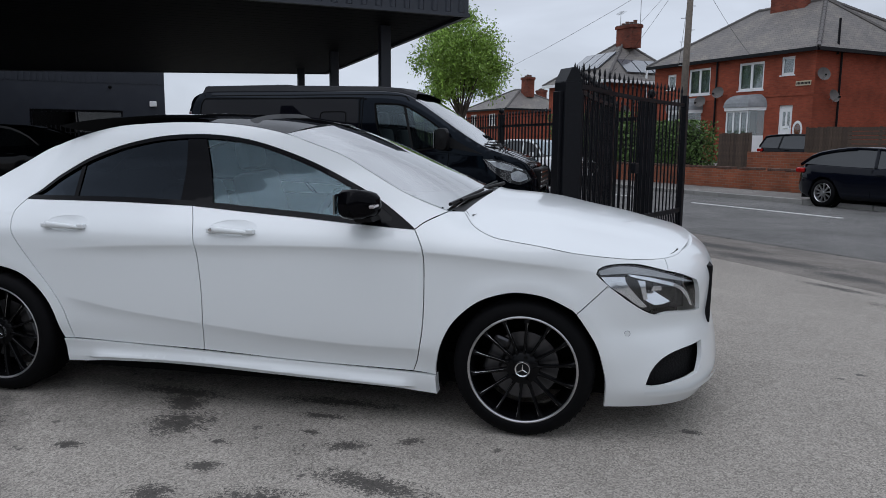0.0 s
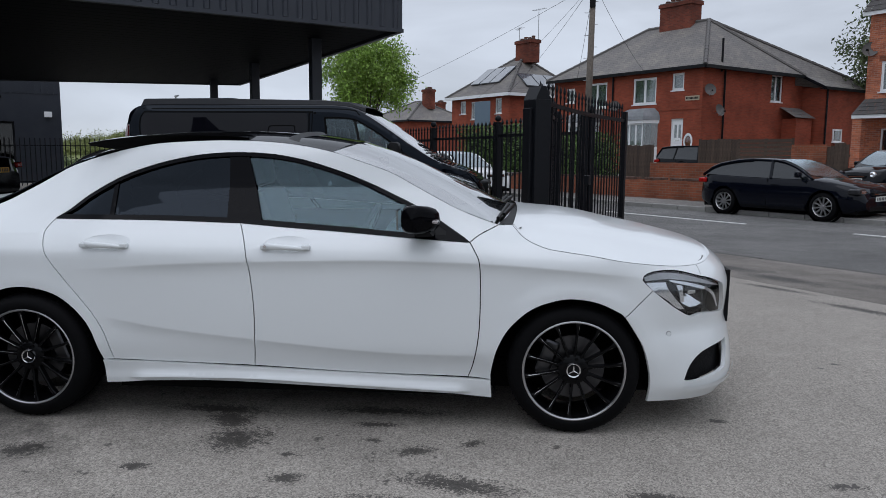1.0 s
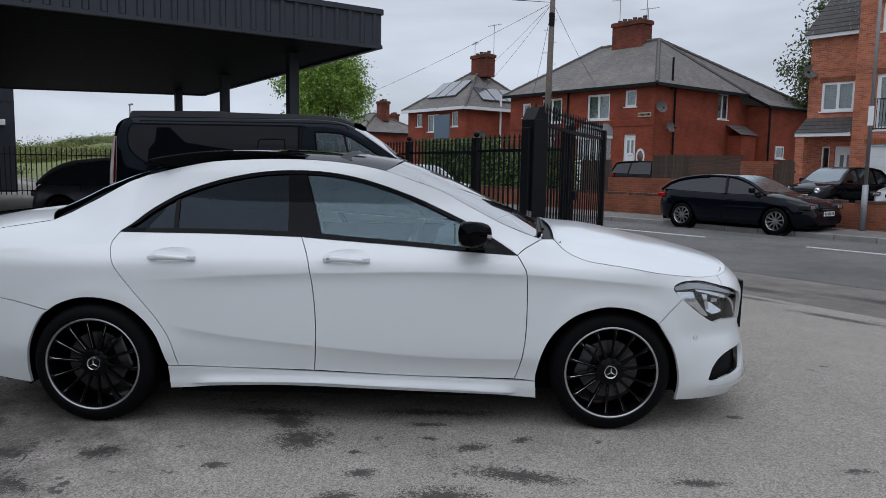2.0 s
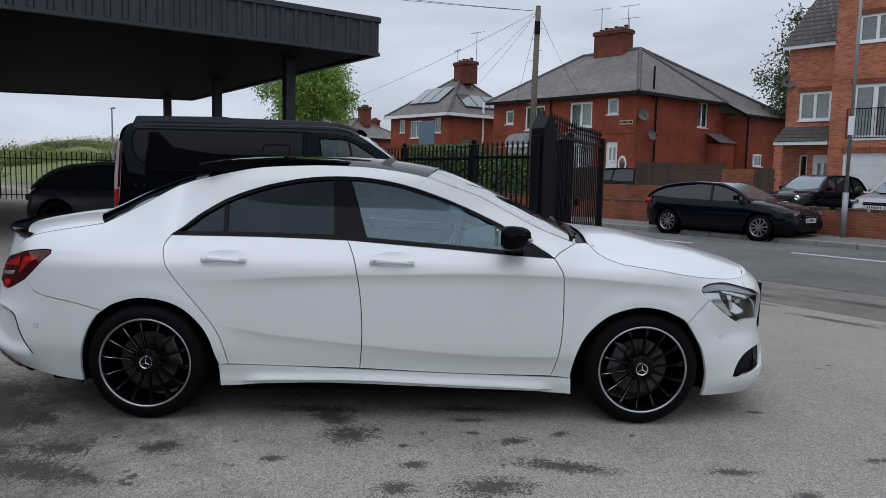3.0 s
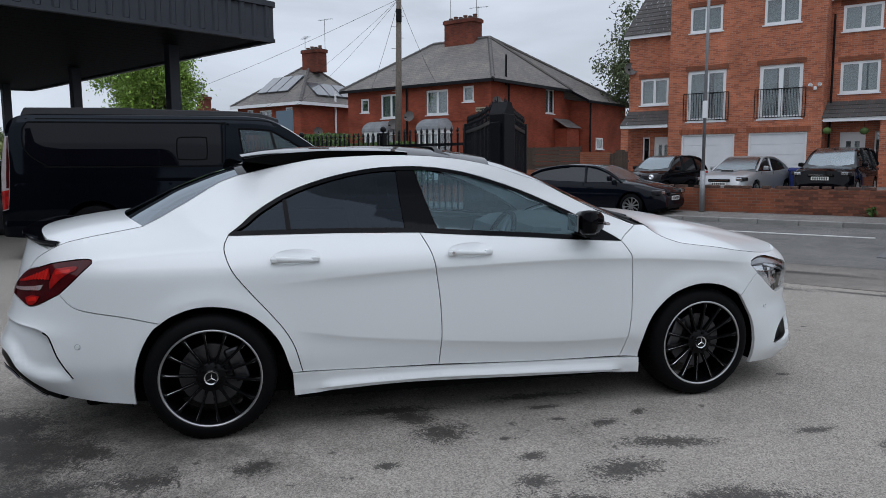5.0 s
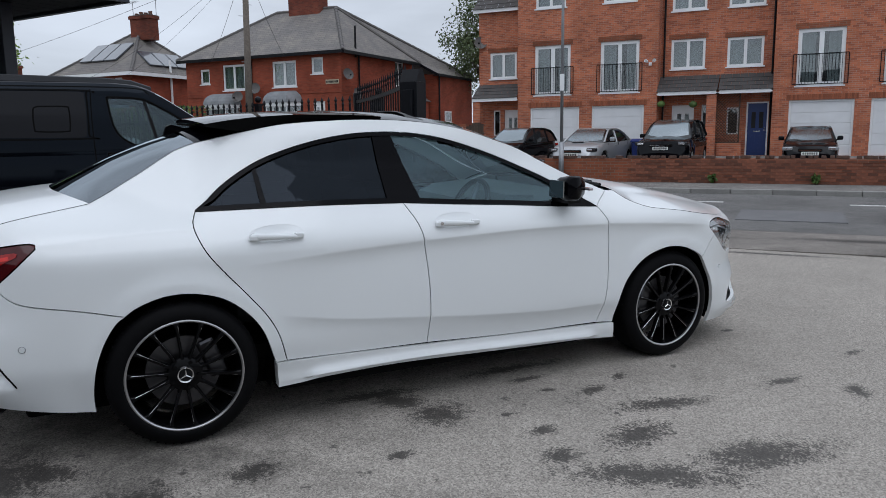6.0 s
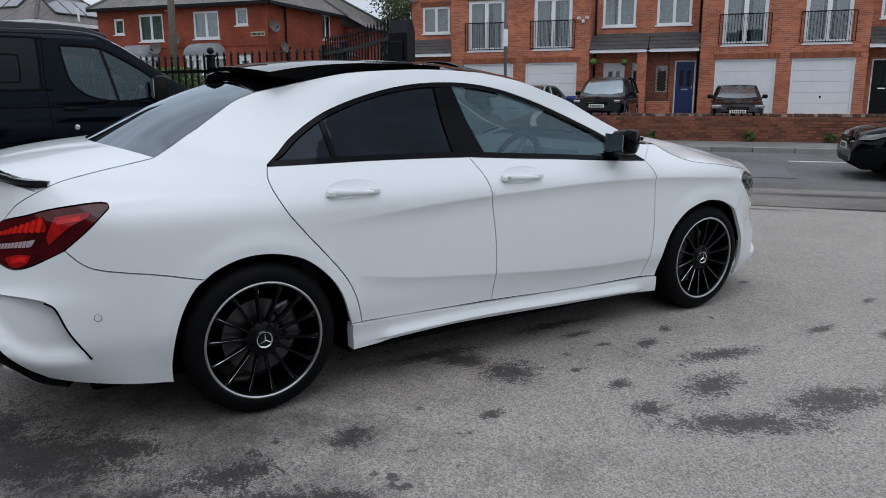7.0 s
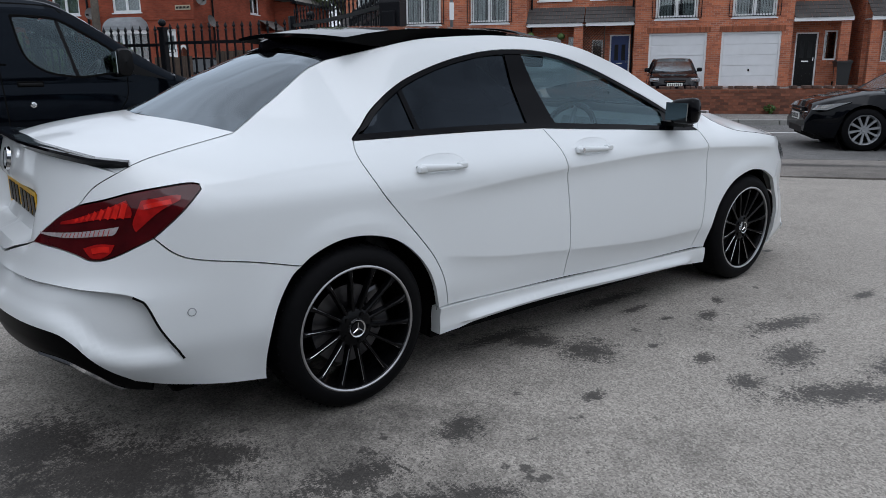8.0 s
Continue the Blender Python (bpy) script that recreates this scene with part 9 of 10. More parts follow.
        # swept headlamp: black housing, two bright reflectors under a clear lens
        lamp_edge = [[(1.80, 0.925), (1.98, 0.915), (2.16, 0.865), (2.34, 0.78)], [(2.34, 0.78), (2.41, 0.66)], [(2.41, 0.66), (2.28, 0.60), (2.14, 0.625)], [(2.14, 0.625), (2.00, 0.71), (1.88, 0.82), (1.80, 0.925)]]
        lamp = skin_part("headlamp", lamp_edge, LENS, 0.007, label="large swept clear headlamp", flange=0)
        skin_part("housing", lamp_edge, HEADLIGHT_IN, 0.0025, lamp, flange=0)
        skin_part("reflector", [[(1.88, 0.895), (2.05, 0.872), (2.20, 0.825)], [(2.20, 0.825), (2.16, 0.77)], [(2.16, 0.77), (2.02, 0.80), (1.93, 0.85)], [(1.93, 0.85), (1.88, 0.895)]], REFLECTOR_GREY, 0.004, lamp, flange=0, step=0.03)
        skin_part("reflector", [[(2.15, 0.745), (2.24, 0.775), (2.34, 0.735)], [(2.34, 0.735), (2.36, 0.67)], [(2.36, 0.67), (2.26, 0.635), (2.17, 0.66)], [(2.17, 0.66), (2.15, 0.745)]], REFLECTOR_GREY, 0.004, lamp, flange=0, step=0.03)
        skin_part("light_strip", [[(1.86, 0.905), (2.03, 0.885), (2.30, 0.79)], [(2.30, 0.79), (2.30, 0.775)], [(2.30, 0.775), (2.03, 0.872), (1.87, 0.893)], [(1.87, 0.893), (1.86, 0.905)]], REFLECTOR, 0.0055, lamp, flange=0, step=0.03)
        tail = skin_part("tail_lamp", [[(-2.425, 1.53), (-2.385, 1.53)], [(-2.385, 1.53), (-2.375, 1.2), (-2.385, 0.90), (-2.41, 0.64)], [(-2.41, 0.64), (-2.492, 0.62)], [(-2.492, 0.62), (-2.49, 0.95), (-2.472, 1.25), (-2.425, 1.53)]], TAIL_CLEAR, 0.008, label="tall narrow tail lamp, clear above and red below", step=0.03)
        skin_part("red_lens", [[(-2.488, 0.86), (-2.392, 0.88)], [(-2.392, 0.88), (-2.412, 0.65)], [(-2.412, 0.65), (-2.49, 0.63)], [(-2.49, 0.63), (-2.488, 0.86)]], TAIL_MID, 0.011, tail, step=0.03)
        skin_part("red_edge", [[(-2.402, 1.52), (-2.387, 1.52)], [(-2.387, 1.52), (-2.378, 1.2), (-2.388, 0.9)], [(-2.388, 0.9), (-2.425, 0.9)], [(-2.425, 0.9), (-2.412, 1.2), (-2.402, 1.52)]], TAIL_DARK, 0.011, tail, step=0.03)
        for hub in hubs:
            road_wheel(van, hub, -sg * 0.965, wheel_r, -sg, 6, WHEEL_BLACK, 0.22)
            part("arch_liner", lathe([(-0.1, 0.395), (0.12, 0.395), (0.12, 0.001)], 24), DARK, van, m=pose(hub, -sg * 0.82, wheel_r, 0, 0, 0 if sg > 0 else 180))
    # nose: barred grille, bumper, wipers
    grille = part("grille", boxed(2.36, 2.50, -0.50, 0.50, 0.52, 0.80, bevel=0.03), SATIN_BLACK, van, "black barred grille")
    for z in (0.56, 0.62, 0.68, 0.74):
        part("grille_bar", boxed(2.49, 2.512, -0.47, 0.47, z, z + 0.018), CHROME, grille)
    part("front_bumper", boxed(2.16, 2.51, -0.80, 0.80, 0.26, 0.50, bevel=0.08), VAN_BLACK, van)
    for y0, y1 in ((-0.70, -0.05), (-0.05, 0.60)):
        part("wiper", rod(rod(bmesh.new(), (1.86, y1, 1.09), (1.78, y0, 1.115), 0.010), (1.80, y0 - 0.02, 1.11), (1.72, y1, 1.165), 0.008), SATIN_BLACK, van)
    # cab seen through the glass
    part("bulkhead", boxed(0.18, 0.21, -0.88, 0.88, 0.35, 1.70), DARK, van)
    part("cab_floor", boxed(0.2, 1.7, -0.90, 0.90, 0.34, 0.40), DARK, van)
    dash = part("dashboard", prism(bmesh.new(), [(1.22, 0.60), (1.20, 0.98), (1.40, 1.06), (1.80, 1.02), (1.80, 0.60)], "y", -0.86, 0.86), LEATHER, van, "dark van dashboard")
    for y in (-0.44, 0.44):
        seat = set_smooth(part("cab_seat", boxed(0.36, 0.86, y - 0.25, y + 0.25, 0.50, 0.72, bevel=0.05), LEATHER, van, "dark cloth cab seat"))
        set_smooth(part("backrest", boxed(-0.06, 0.06, -0.24, 0.24, 0, 0.62, bevel=0.05), LEATHER, seat, m=pose(0.42, y, 0.70, 0, -10, 0)))
        set_smooth(part("headrest", boxed(-0.05, 0.05, -0.13, 0.13, 0, 0.20, bevel=0.04), LEATHER, seat, m=pose(0.32, y, 1.34, 0, -8, 0)))
    part("steering_wheel", torus(0.19, 0.016), LEATHER, van, "dark steering wheel", smooth=True, m=pose(1.10, -0.44, 1.04, 0, -55, 0))
    # folded pop-top
    rows = []
    for x, h, w in ((-2.27, 0.0, 0.74), (-2.24, 0.068, 0.73), (-1.02, 0.078, 0.73), (-0.96, 0.066, 0.735), (0.30, 0.045, 0.73), (0.62, 0.022, 0.70), (0.84, -0.05, 0.66)):
        z = 1.825 + h
        rows.append([(x, -w - 0.03, min(1.80, roof(x) - 0.02)), (x, -w, z - 0.015), (x, -w * 0.9, z), (x, 0, z + 0.02), (x, w * 0.9, z), (x, w, z - 0.015), (x, w + 0.03, min(1.80, roof(x) - 0.02))])
    set_smooth(part("pop_top", loft(rows), POP_BLACK, van, "matt black folded pop-top roof"), 30)
    return van


VAN_BLACK = material("gloss_black_van_paint", (0.0015, 0.002, 0.0035), 0.05, spread=0.08, grain=1.5, spec=0.15)
VAN_BLACK.node_tree.nodes["Principled BSDF"].inputs["Specular Tint"].default_value = (0.68, 0.82, 1.0, 1.0)  # tint paints the blue of the reflected sky onto the black paint
VAN_GLASS = material("black_van_panel_glass", (0.002, 0.002, 0.004), 0.02, spread=0.05, spec=0.22)
VAN_CAB_GLASS = glass_material("green_grey_cab_glass", (0.62, 0.74, 0.74), clear=0.62, mirror=0.07, sheen=(0.75, 0.92, 1.0))
VAN_SCREEN = glass_material("van_windscreen", (0.5, 0.58, 0.58), clear=0.6, mirror=0.30)
REFLECTOR_GREY = material("pale_lamp_glass", (0.42, 0.44, 0.46), 0.12, spread=0.4, grain=9, coat=1.0)
POP_BLACK = material("matt_black_pop_top", (0.010, 0.011, 0.014), 0.6, spread=0.1, grain=20, spec=0.3)
build_van()

# ---- iron fence and gates ----


def spear_bar(z0, z1, w=0.011):
    bm = boxed(-w, w, -w, w, z0, z1 - 0.13)
    for a, b, c in (((0, 0, z1 - 0.14), (0, 0, z1 - 0.115), (w * 1.2, w * 1.9)), ((0, 0, z1 - 0.115), (0, 0, z1 - 0.09), (w * 1.9, w)), ((0, 0, z1 - 0.09), (0, 0, z1 - 0.06), (w * 0.9, w * 2.2)), ((0, 0, z1 - 0.06), (0, 0, z1), (w * 2.2, 0.001))):
        rod(bm, a, b, c[0], c[1], seg=6)
    return bm


def build_fence(name, start, step, first, last, label):
    """Posts at start + k * step, with bars and two rails between them."""
    fence = thing(name, pose(0, 0, 0), label, "fence")
    d = Vector((*step, 0))
    span = d.length
    turn = math.degrees(math.atan2(d.y, d.x))
    post_mesh = bar_mesh = rail_mesh = None
    for k in range(first, last + 1):
        p = Vector((*start, 0)) + d * k
        z = ground_height(p.x, p.y)
        if post_mesh is None:
            bm = boxed(-0.045, 0.045, -0.045, 0.045, -0.1, 1.86, bevel=0.006)
            box(bm, -0.055, 0.055, -0.055, 0.055, 1.84, 1.88)
            bmesh.ops.create_icosphere(bm, subdivisions=2, radius=0.055, matrix=Matrix.Translation((0, 0, 1.94)))
            ob = part("post", bm, IRON, fence)
            post_mesh = ob.data
        else:
            ob = new("post", post_mesh)
            ob.parent = fence
        ob.matrix_basis = pose(p.x, p.y, z, 0, 0, turn)
        if k == last:
            break
        for h in (0.25, 1.66):
            if rail_mesh is None:
                ob = part("rail", boxed(0.045, span - 0.045, -0.008, 0.008, -0.022, 0.022), IRON, fence)
                rail_mesh = ob.data
            else:
                ob = new("rail", rail_mesh)
                ob.parent = fence
            ob.matrix_basis = pose(p.x, p.y, z + h, 0, 0, turn)
        n = 18
        for i in range(1, n):
            q = p + d * (i / n)
            if bar_mesh is None:
                ob = part("bar", spear_bar(0.12, 1.93), IRON, fence)
                bar_mesh = ob.data
            else:
                ob = new("bar", bar_mesh)
                ob.parent = fence
            ob.matrix_basis = pose(q.x, q.y, z, 0, 0, turn)
    return fence


build_fence("iron_fence", (1.14, 10.07), (1.23, -2.10), -6, 2, "black spear-topped iron railing fence with ball-capped posts")


def build_back_fence():
    """Railing along the back of the yard, seen under the canopy."""
    fence = thing("yard_fence", pose(0, 0, 0), "black railing at the back of the yard", "fence")
    p, q = Vector((-20, 16.5, 0)), Vector((-6.2, 22.6, 0))
    n = 100
    mesh = None
    for i in range(n + 1):
        r = p + (q - p) * (i / n)
        if mesh is None:
            ob = part("bar", boxed(-0.012, 0.012, -0.012, 0.012, 0, 1.75), IRON, fence)
            mesh = ob.data
        else:
            ob = new("bar", mesh)
            ob.parent = fence
        ob.location = (r.x, r.y, 0.0)
    for h in (0.3, 1.5):
        part("rail", rod(bmesh.new(), (p.x, p.y, h), (q.x, q.y, h), 0.02, seg=4), IRON, fence)


build_back_fence()


def build_gate_post(x, y):
    post = thing("gate_post", pose(x, y, ground_height(x, y) - 0.05, 0, 0, 32), "tall black boxed steel gate post with a pointed cap", "gate post")
    body = boxed(-0.085, 0.085, -0.10, 0.10, 0, 1.80, bevel=0.006)
    part("post_body", body, IRON, post)
    bm = bmesh.new()
    base = [bm.verts.new((a * 0.085, b * 0.10, 1.80)) for a, b in ((-1, -1), (1, -1), (1, 1), (-1, 1))]
    tip = [bm.verts.new((a * 0.025, b * 0.10, 1.92)) for a, b in ((-1, -1), (1, -1), (1, 1), (-1, 1))]
    for i in range(4):
        bm.faces.new((base[i], base[(i + 1) % 4], tip[(i + 1) % 4], tip[i]))
    bm.faces.new(tip)
    part("cap", bm, IRON, post)
    for a in (-1, 1):
        part("flute", boxed(a * 0.10 - 0.02, a * 0.10 + 0.02, -0.06, 0.06, 0, 1.72, bevel=0.006), IRON, post)
        part("hinge", boxed(a * 0.13 - 0.03, a * 0.13 + 0.03, 0.04, 0.11, 0.5, 0.62, bevel=0.01), IRON, post)
    return post


def build_gate_leaf(p, q, label):
    """An opened leaf from the post p to its free end q, its top sweeping down."""
    p, q = Vector(p), Vector(q)
    d = q - p
    span = d.length
    turn = math.degrees(math.atan2(d.y, d.x))
    z = ground_height(p.x, p.y) - 0.04
    drop = ground_height(q.x, q.y) - ground_height(p.x, p.y)
    leaf = thing("gate_leaf", pose(p.x, p.y, z, 0, 0, turn), label, "gate", "entrance gate leaves")
    part("stile", boxed(0.14, 0.20, -0.03, 0.03, 0.08, 1.78), IRON, leaf)
    part("stile", boxed(span - 0.06, span + 0.02, -0.035, 0.035, 0.05, 1.84, bevel=0.006), IRON, leaf)

    def top(t):
        return 1.80 - 0.05 * math.sin(math.pi * min(t * 0.75, 0.5))
    n = 24
    for low in (0.045,):
        curve = [(0.17 + (span - 0.2) * i / n, top(i / n) - low) for i in range(n + 1)]
        part("top_rail", prism(bmesh.new(), curve + [(x, h + 0.04) for x, h in curve[::-1]], "y", -0.014, 0.014), IRON, leaf, "swept top rail")
    part("bottom_rail", boxed(0.2, span - 0.06, -0.02, 0.02, 0.10, 0.16), IRON, leaf)
    part("mid_rail", boxed(0.2, span - 0.06, -0.02, 0.02, 0.44, 0.49), IRON, leaf)
    meshes = {}
    for i in range(1, 25):
        t = i / 25
        h = round(top(t) + 0.19, 2)
        if h not in meshes:
            ob = part("bar", spear_bar(0.16, h, 0.0068), IRON, leaf)
            meshes[h] = ob.data
        else:
            ob = new("bar", meshes[h])
            ob.parent = leaf
        ob.location = (0.17 + (span - 0.2) * t, 0, 0)
    short = None
    for i in range(25):
        if short is None:
            ob = part("dog_bar", boxed(-0.0055, 0.0055, -0.0055, 0.0055, 0.16, 0.46), IRON, leaf)
            short = ob.data
        else:
            ob = new("dog_bar", short)
            ob.parent = leaf
        ob.location = (0.17 + (span - 0.2) * (i + 0.5) / 25, 0, 0)
    part("latch", boxed(span * 0.5, span * 0.5 + 0.09, -0.03, 0.03, 0.95, 1.06, bevel=0.008), IRON, leaf)
    return leaf


build_gate_post(2.70, 2.72)
build_gate_leaf((2.70, 2.72, 0), (3.98, 5.49, 0), "black spear-topped iron gate leaf swung open")
build_gate_leaf((2.70, 2.72, 0), (3.12, 5.50, 0), "black iron gate leaf folded back beside the other")
end_post = thing("gate_stop_post", pose(3.52, 5.86, ground_height(3.5, 5.8), 0, 0, -60), "square black steel fence end post", "post")
part("post_body", boxed(-0.05, 0.05, -0.05, 0.05, -0.1, 1.88, bevel=0.006), IRON, end_post)

# ---- poles and wires ----
pole = thing("telegraph_pole", pose(5.86, 25.0, -0.05), "tall weathered wooden telegraph pole with steps", "telegraph pole")
part("shaft", rod(bmesh.new(), (0, 0, 0), (0.12, 0, 8.0), 0.15, 0.10, seg=14), POLE_WOOD, pole, smooth=True)
for i in range(8):
    h = 4.2 + 0.42 * i
    s = 1 if i % 2 else -1
    part("step", rod(bmesh.new(), (0.06, 0, h), (0.06 + 0.25 * s, 0, h), 0.012, seg=5), GALV, pole)
part("cable_box", boxed(-0.02, 0.2, -0.14, -0.05, 6.9, 7.4, bevel=0.02), SATIN_BLACK, pole)


def wire(a, b, sag, name="wire"):
    a, b = Vector(a), Vector(b)
    curve = bpy.data.curves.new(name, "CURVE")
    curve.dimensions, curve.bevel_depth, curve.bevel_resolution = "3D", 0.008, 0
    s = curve.splines.new("POLY")
    s.points.add(16)
    for i in range(17):
        t = i / 16
        p = a.lerp(b, t)
        s.points[i].co = (p.x, p.y, p.z - sag * 4 * t * (1 - t), 1)
    curve.materials.append(SATIN_BLACK)
    return tagged(new(name, curve), "thin black overhead telephone wire", "wire", "overhead wires")


head = (5.98, 25.0, 7.75)
for target, sag in (((-22, 14, 8.6), 0.5), ((-22, 14.3, 8.4), 0.5), (tuple(ROAD @ Vector((-36.5, 29.7, 5.0))), 0.35), (tuple(ROAD @ Vector((-33.4, 29.7, 5.0))), 0.35), (tuple(ROAD @ Vector((-26.5, 29.5, 5.4))), 0.2), (tuple(ROAD @ Vector((-21.5, 29.5, 5.5))), 0.2), (tuple(ROAD @ Vector((-60, 29.5, 5.0))), 0.6)):
    wire(head, target, sag)

lamp_post = thing("lamp_post", ROAD @ pose(-3.0, 17.5, -0.02, 0, 0, 52), "grey galvanised street lamp column with a small sign", "lamp post")
part("column_base", rod(bmesh.new(), (0, 0, 0), (0, 0, 1.1), 0.075, 0.07, seg=12), GALV, lamp_post, smooth=True)
part("column", rod(bmesh.new(), (0, 0, 1.1), (0, 0, 8.5), 0.045, 0.034, seg=12), GALV, lamp_post, smooth=True)
part("bracket", rod(bmesh.new(), (0, 0, 8.45), (-0.7, -0.5, 8.7), 0.03, seg=8), GALV, lamp_post)
part("sign_plate", boxed(-0.06, 0.06, -0.062, -0.052, 2.50, 2.95, bevel=0.003), UPVC, lamp_post, "small white sign plate", m=pose(0, 0, 0, 0, 0, -38))
far_lamp = thing("lamp_post", ROAD @ pose(-37, 10.0, -0.1), "distant slim street lamp column", "lamp post")
part("column", rod(bmesh.new(), (0, 0, 0), (0, 0, 4.4), 0.05, 0.035, seg=8), GALV, far_lamp)
part("lantern", boxed(-0.1, 0.45, -0.06, 0.06, 4.38, 4.46, bevel=0.02), GALV, far_lamp)
board = thing("road_sign", ROAD @ pose(-24.1, 21, 0.0), "blue-grey back of a road sign on posts", "road sign")
part("sign_face", boxed(-0.6, 0.6, 0, 0.04, 2.68, 3.84, bevel=0.01), SIGN_BLUE, board)
for x in (-0.4, 0.4):
    part("post", rod(bmesh.new(), (x, 0.06, 0), (x, 0.06, 3.7), 0.04, seg=8), GALV, board)

# ---- gardens: wooden fences, bins, plants ----


def board_fence(name, x0, x1, y, z0, z1, label, arch=0.0):
    fence = thing(name, ROAD, label, "fence", "wooden garden fences")
    mesh, x = None, x0
    while x < x1 - 0.02:
        if mesh is None:
            ob = part("board", boxed(0, 0.115, 0, 0.02, 0, 1.0), OLD_WOOD, fence)
            mesh = ob.data
        else:
            ob = new("board", mesh)
            ob.parent = fence
        t = (x - x0) / (x1 - x0)
        ob.location = (x, y + random.uniform(-0.008, 0.008), z0)
        ob.scale = (1, 1, (z1 - z0) + random.uniform(-0.02, 0.02) + arch * math.sin(math.pi * t))
        x += 0.122
    part("rail", boxed(x0, x1, y + 0.02, y + 0.06, z0 + 0.15, z0 + 0.22), OLD_WOOD, fence)
    part("rail", boxed(x0, x1, y + 0.02, y + 0.06, z1 - 0.3, z1 - 0.23), OLD_WOOD, fence)
    return fence


board_fence("wooden_fence", -13.2, -11.95, 18.95, 0.3, 1.66, "upright brown weathered board fence on the garden wall")
board_fence("wooden_fence", -13.9, -12.2, 24.0, 0.22, 1.95, "dark brown upright board fence")
slat_fence = thing("slatted_fence", ROAD, "dark horizontal slatted wooden fence panel", "fence", "wooden garden fences")
for i in range(11):
    part("slat", boxed(-12.2, -10.0, 24.0, 24.03, 0.35 + 0.145 * i, 0.35 + 0.145 * i + 0.125), OLD_WOOD, slat_fence)
for x in (-12.2, -11.1, -10.06):
    part("post", boxed(x, x + 0.07, 24.03, 24.1, 0.2, 1.95), OLD_WOOD, slat_fence)
board_fence("garden_gate", -8.75, -8.0, 24.0, 0.22, 1.62, "arched dark wooden garden gate", 0.16)
garden_wall = tagged(part("garden_wall", boxed(-10.0, -8.75, 23.95, 24.2, 0.2, 1.72), WALL_BRICK, m=ROAD), "red brick garden wall between fences", "wall", kind="structure")
raised = tagged(part("raised_wall", boxed(-11.95, -8.1, 18.9, 19.12, 0.2, 1.08), WALL_BRICK, m=ROAD), "dark brick raised garden wall behind the footway", "wall", kind="structure")


def wheelie_bin(m, mat, label):
    b = thing("wheelie_bin", m, label, "bin", "wheelie bins")
    rows = [[(x * s, y * s, z) for x, y in ((-0.26, -0.3), (0.26, -0.3), (0.26, 0.3), (-0.26, 0.3), (-0.26, -0.3))] for z, s in ((0.05, 0.78), (0.9, 1.0))]
    body = part("bin_body", loft(rows), mat, b)
    part("lid", prism(bmesh.new(), [(-0.34, 0.9), (0.34, 0.9), (0.34, 0.97), (-0.1, 1.02), (-0.34, 0.95)], "x", -0.29, 0.29), mat, b)
    for x in (-0.22, 0.22):
        part("bin_wheel", lathe([(-0.03, 0.001), (-0.03, 0.1), (0.03, 0.1), (0.03, 0.001)], 14, "x"), RUBBER, b, m=pose(x, 0.26, 0.1))
    return b


wheelie_bin(ROAD @ pose(-2.42, 25.9, 0.064), BIN_BLUE, "blue plastic wheelie bin beside the parked cars")
wheelie_bin(ROAD @ pose(-2.62, 26.7, 0.067), BIN_BLACK, "black plastic wheelie bin beside the blue one")
wheelie_bin(ROAD @ pose(9.95, 29.65, 0.335), BIN_BLACK, "black wheelie bin beside the porch")


def leaf_cloud(name, parent, centre, radii, count, size, mat, seed, clumps=60, label="", box_like=False, base_gap=0.0):
    """A crown of small leaves gathered in clumps on and within an uneven outline."""
    rng = np.random.default_rng(seed)
    c, r = np.array(centre, float), np.array(radii, float)
    if box_like:
        hubs = c + (rng.random((clumps, 3)) * 2 - 1) * r
        spread = np.full(clumps, 0.22)
    else:
        v = rng.normal(size=(clumps, 3))
        v /= np.linalg.norm(v, axis=1)[:, None]
        rad = rng.random(clumps) ** 0.45
        hubs = c + v * rad[:, None] * r * (0.86 + 0.22 * rng.random((clumps, 1)))
        spread = (0.13 + 0.10 * rng.random(clumps)) * float(r.mean())
    pick = rng.integers(0, clumps, count)
    pos = hubs[pick] + rng.normal(size=(count, 3)) * spread[pick][:, None] * (0.7 if not box_like else 1.0)
    if box_like:
        pos = np.clip(pos, c - r * 1.03, c + r * 1.03)
    a = rng.normal(size=(count, 3))
    a /= np.linalg.norm(a, axis=1)[:, None]
    b = np.cross(a, rng.normal(size=(count, 3)))
    b /= np.linalg.norm(b, axis=1)[:, None]
    s = size * (0.6 + 0.8 * rng.random((count, 1)))
    verts = np.stack((pos - a * s, pos + b * s * 0.45, pos + a * s, pos - b * s * 0.45), axis=1).reshape(-1, 3)
    faces = np.arange(count * 4).reshape(-1, 4)
    data = bpy.data.meshes.new(name)
    data.from_pydata(verts.tolist(), [], faces.tolist())
    data.materials.append(mat)
    ob = new(name, data)
    if parent is not None:
        ob.parent = parent
    ob["kind"] = "stuff"
    return ob


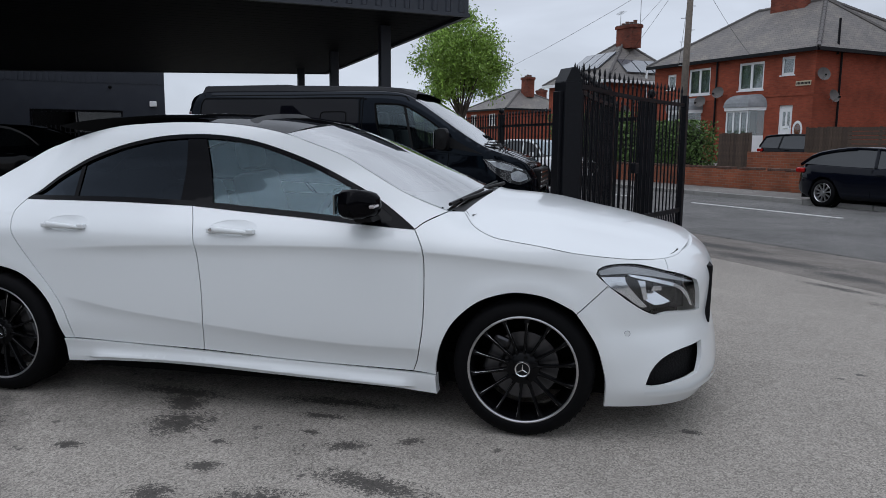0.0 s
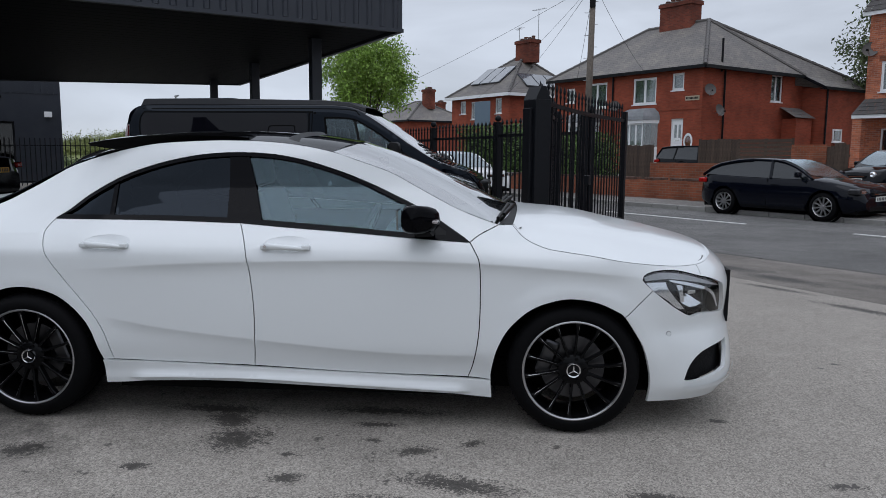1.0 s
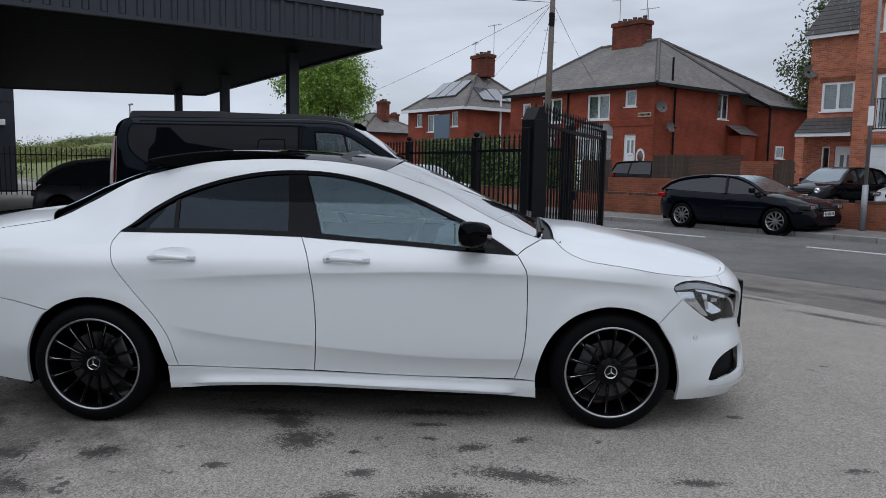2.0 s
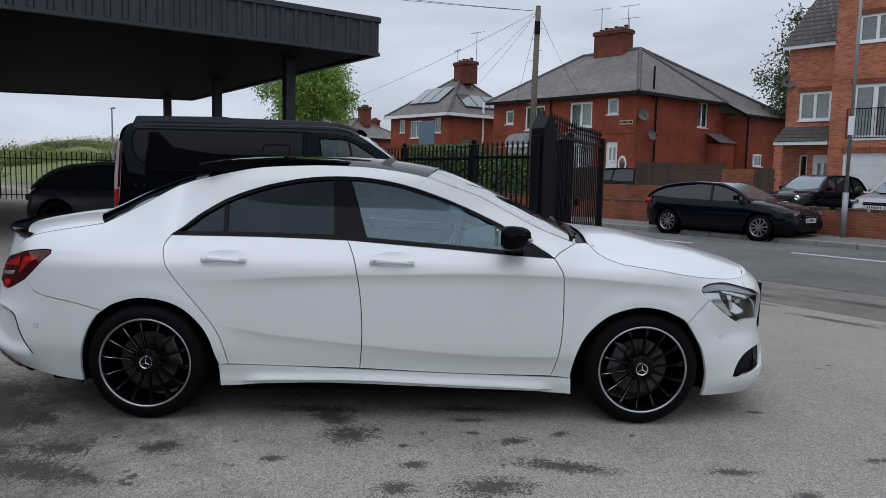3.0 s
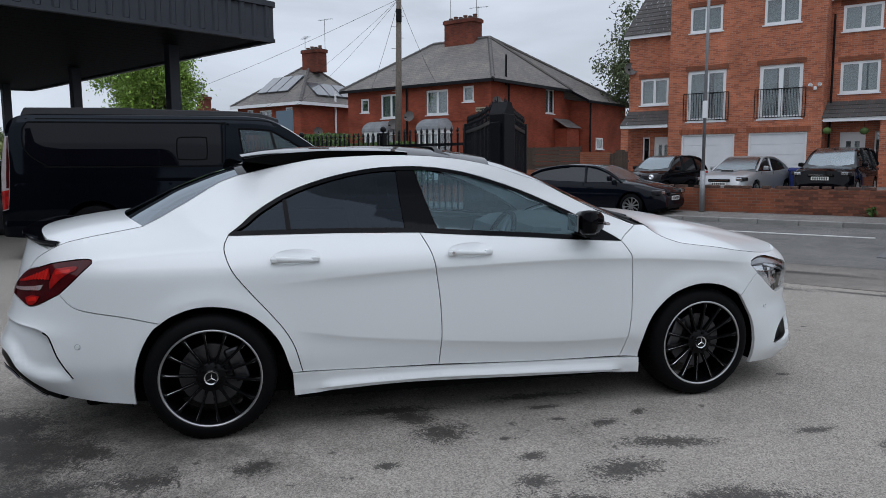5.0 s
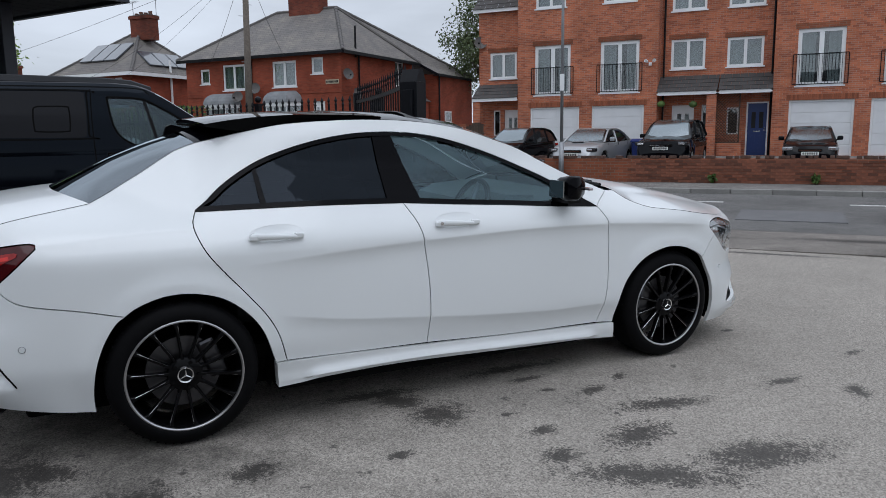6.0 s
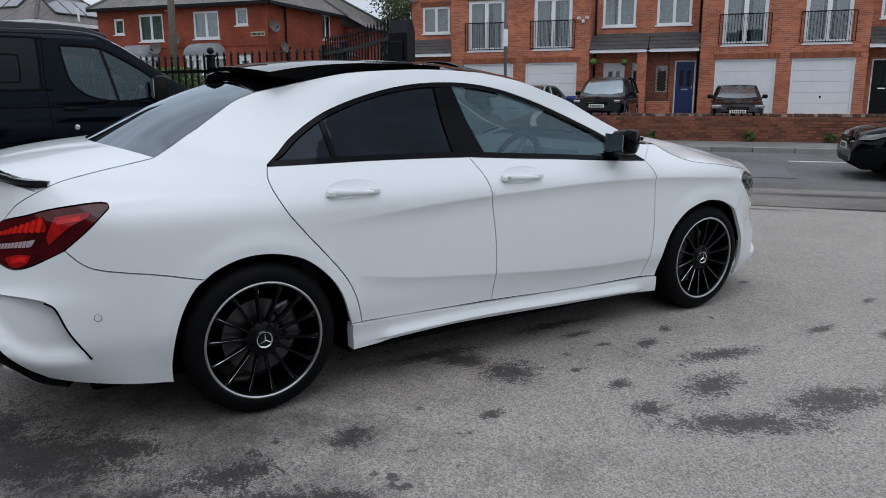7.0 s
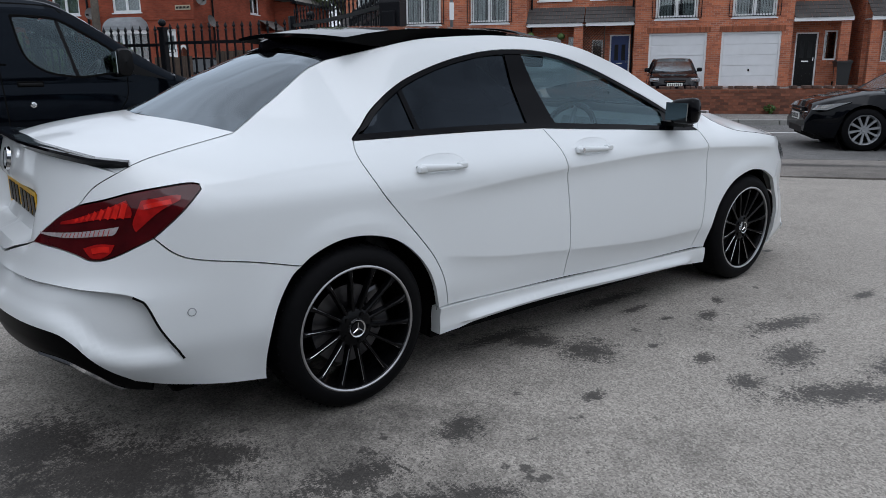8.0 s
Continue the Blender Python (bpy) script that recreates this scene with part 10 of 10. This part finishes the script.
def tree(m, label, trunk_h, centre_z, radii, count, size, mat, seed, trunk_r=0.16):
    t = thing("tree", m, label, "tree", "trees")
    rng = random.Random(seed)
    bm = rod(bmesh.new(), (0, 0, -0.3), (0.05, 0.02, trunk_h), trunk_r, trunk_r * 0.7, seg=10, caps=False)
    for i in range(16):
        a = 2 * math.pi * i / 16 + rng.uniform(-0.2, 0.2)
        h = trunk_h * rng.uniform(0.75, 1.0) if i < 8 else trunk_h
        e = Vector((math.cos(a) * radii[0] * rng.uniform(0.4, 0.85), math.sin(a) * radii[1] * rng.uniform(0.4, 0.85), centre_z + radii[2] * rng.uniform(-0.4, 0.7)))
        s = Vector((0.04, 0.02, h))
        mid = s.lerp(e, 0.5) + Vector((0, 0, 0.3))
        rod(bm, s, mid, trunk_r * 0.42, trunk_r * 0.25, seg=6, caps=False)
        rod(bm, mid, e, trunk_r * 0.25, trunk_r * 0.06, seg=5, caps=False)
    part("trunk", bm, BARK, t, smooth=True)
    leaf_cloud("crown", t, (0, 0, centre_z), radii, count, size, mat, seed, 64)
    return t


tree(ROAD @ pose(-34.0, 20.0, 0.1), "round tree in fresh yellow-green spring leaf", 2.6, 5.7, (2.75, 2.75, 2.7), 30000, 0.085, LEAF_BRIGHT, 3)
tree(ROAD @ pose(-16.0, 43.5, 0.2), "tall thin-leaved tree behind the houses", 4.5, 7.2, (2.6, 2.6, 4.0), 9000, 0.11, LEAF_FAR, 5, 0.22)
tree(ROAD @ pose(-13.2, 46.0, 0.2), "tall thin-leaved tree behind the houses", 4.5, 8.0, (2.8, 2.8, 3.8), 8000, 0.11, LEAF_FAR, 6, 0.22)
# near-black colour of solid core boxes that paint the shade inside the hedge
HEDGE_CORE = material("hedge_inner_shade", (0.012, 0.018, 0.007), 0.9, spread=0.5, grain=9)
hedge = thing("hedge", ROAD, "dense dark green garden hedge behind the fence", "hedge")
leaf_cloud("hedge_leaves", hedge, (-21.9, 20.6, 1.35), (2.4, 0.9, 1.22), 19000, 0.07, LEAF_DARK, 8, 280, box_like=True)
leaf_cloud("hedge_leaves", hedge, (-17.6, 20.6, 1.12), (2.0, 0.9, 1.0), 15000, 0.07, LEAF_DARK, 9, 230, box_like=True)
part("hedge_core", boxed(-24.0, -19.8, 20.05, 21.15, 0.1, 2.3, bevel=0.25), HEDGE_CORE, hedge)
part("hedge_core", boxed(-19.9, -15.9, 20.05, 21.15, 0.1, 1.85, bevel=0.25), HEDGE_CORE, hedge)


RIDGE = smooth_curve([(96, 3.0), (104, 4.6), (108, 5.4), (110.5, 4.5), (112.5, 3.6), (114.5, 4.3), (116.5, 3.7), (119, 2.3), (123, 1.6), (132, 2.2), (150, 3.2), (182, 3.0)])


def hill_height(azimuth, d):
    """Ground height of the grassy rise, which begins 46 m off and crests at 140 m."""
    up = step01(46, 140, d) - 0.6 * step01(140, 210, d)
    return -0.35 + (RIDGE(azimuth) + 0.35) * up + 0.25 * up * math.sin(d * 0.11 + azimuth * 0.5)


def build_hill():
    rows = [[(d * math.cos(radians(a)), d * math.sin(radians(a)), hill_height(a, d)) for a in np.linspace(97, 180, 84)] for d in np.linspace(46, 210, 30)]
    rise_ = set_smooth(part("grassy_hill", face_out(loft(rows), (-60, 80, -60)), GRASS), 60)
    return tagged(rise_, "low rough green hill beyond the yard fence", "hill", kind="structure")


build_hill()
far_scrub = thing("far_trees", pose(0, 0, 0), "distant band of trees and scrub on a low hill", "trees", kind="stuff")
scatter = random.Random(21)
for i in range(90):
    a = 98 + 0.5 * i + scatter.uniform(-0.3, 0.3) if i < 58 else 127 + 1.6 * (i - 58)
    d = scatter.choice((72, 95, 120, 132, 140))
    tall = scatter.uniform(0.7, 1.5) * (0.55 if 113.2 < a < 117.2 and d > 110 else 1.0) * (d / 125)
    leaf_cloud("far_canopy", far_scrub, (d * math.cos(radians(a)), d * math.sin(radians(a)), hill_height(a, d) + 0.2 * tall), (2.6 * tall + 2.2, 2.6 * tall + 2.2, tall), 4200, 0.13, SCRUB if i % 4 else LEAF_FAR, 40 + i, 120)
for i in range(5):
    weeds = thing("weeds", ROAD @ pose((3.4, 5.3, 6.4, -4.2, 1.0)[i], 17.66, -0.02), "small green weeds at the foot of the wall", "weeds", "weeds")
    leaf_cloud("weed_leaves", weeds, (0, 0, 0.12), (0.18, 0.08, 0.12), 120, 0.05, LEAF_DARK, 70 + i, 12)
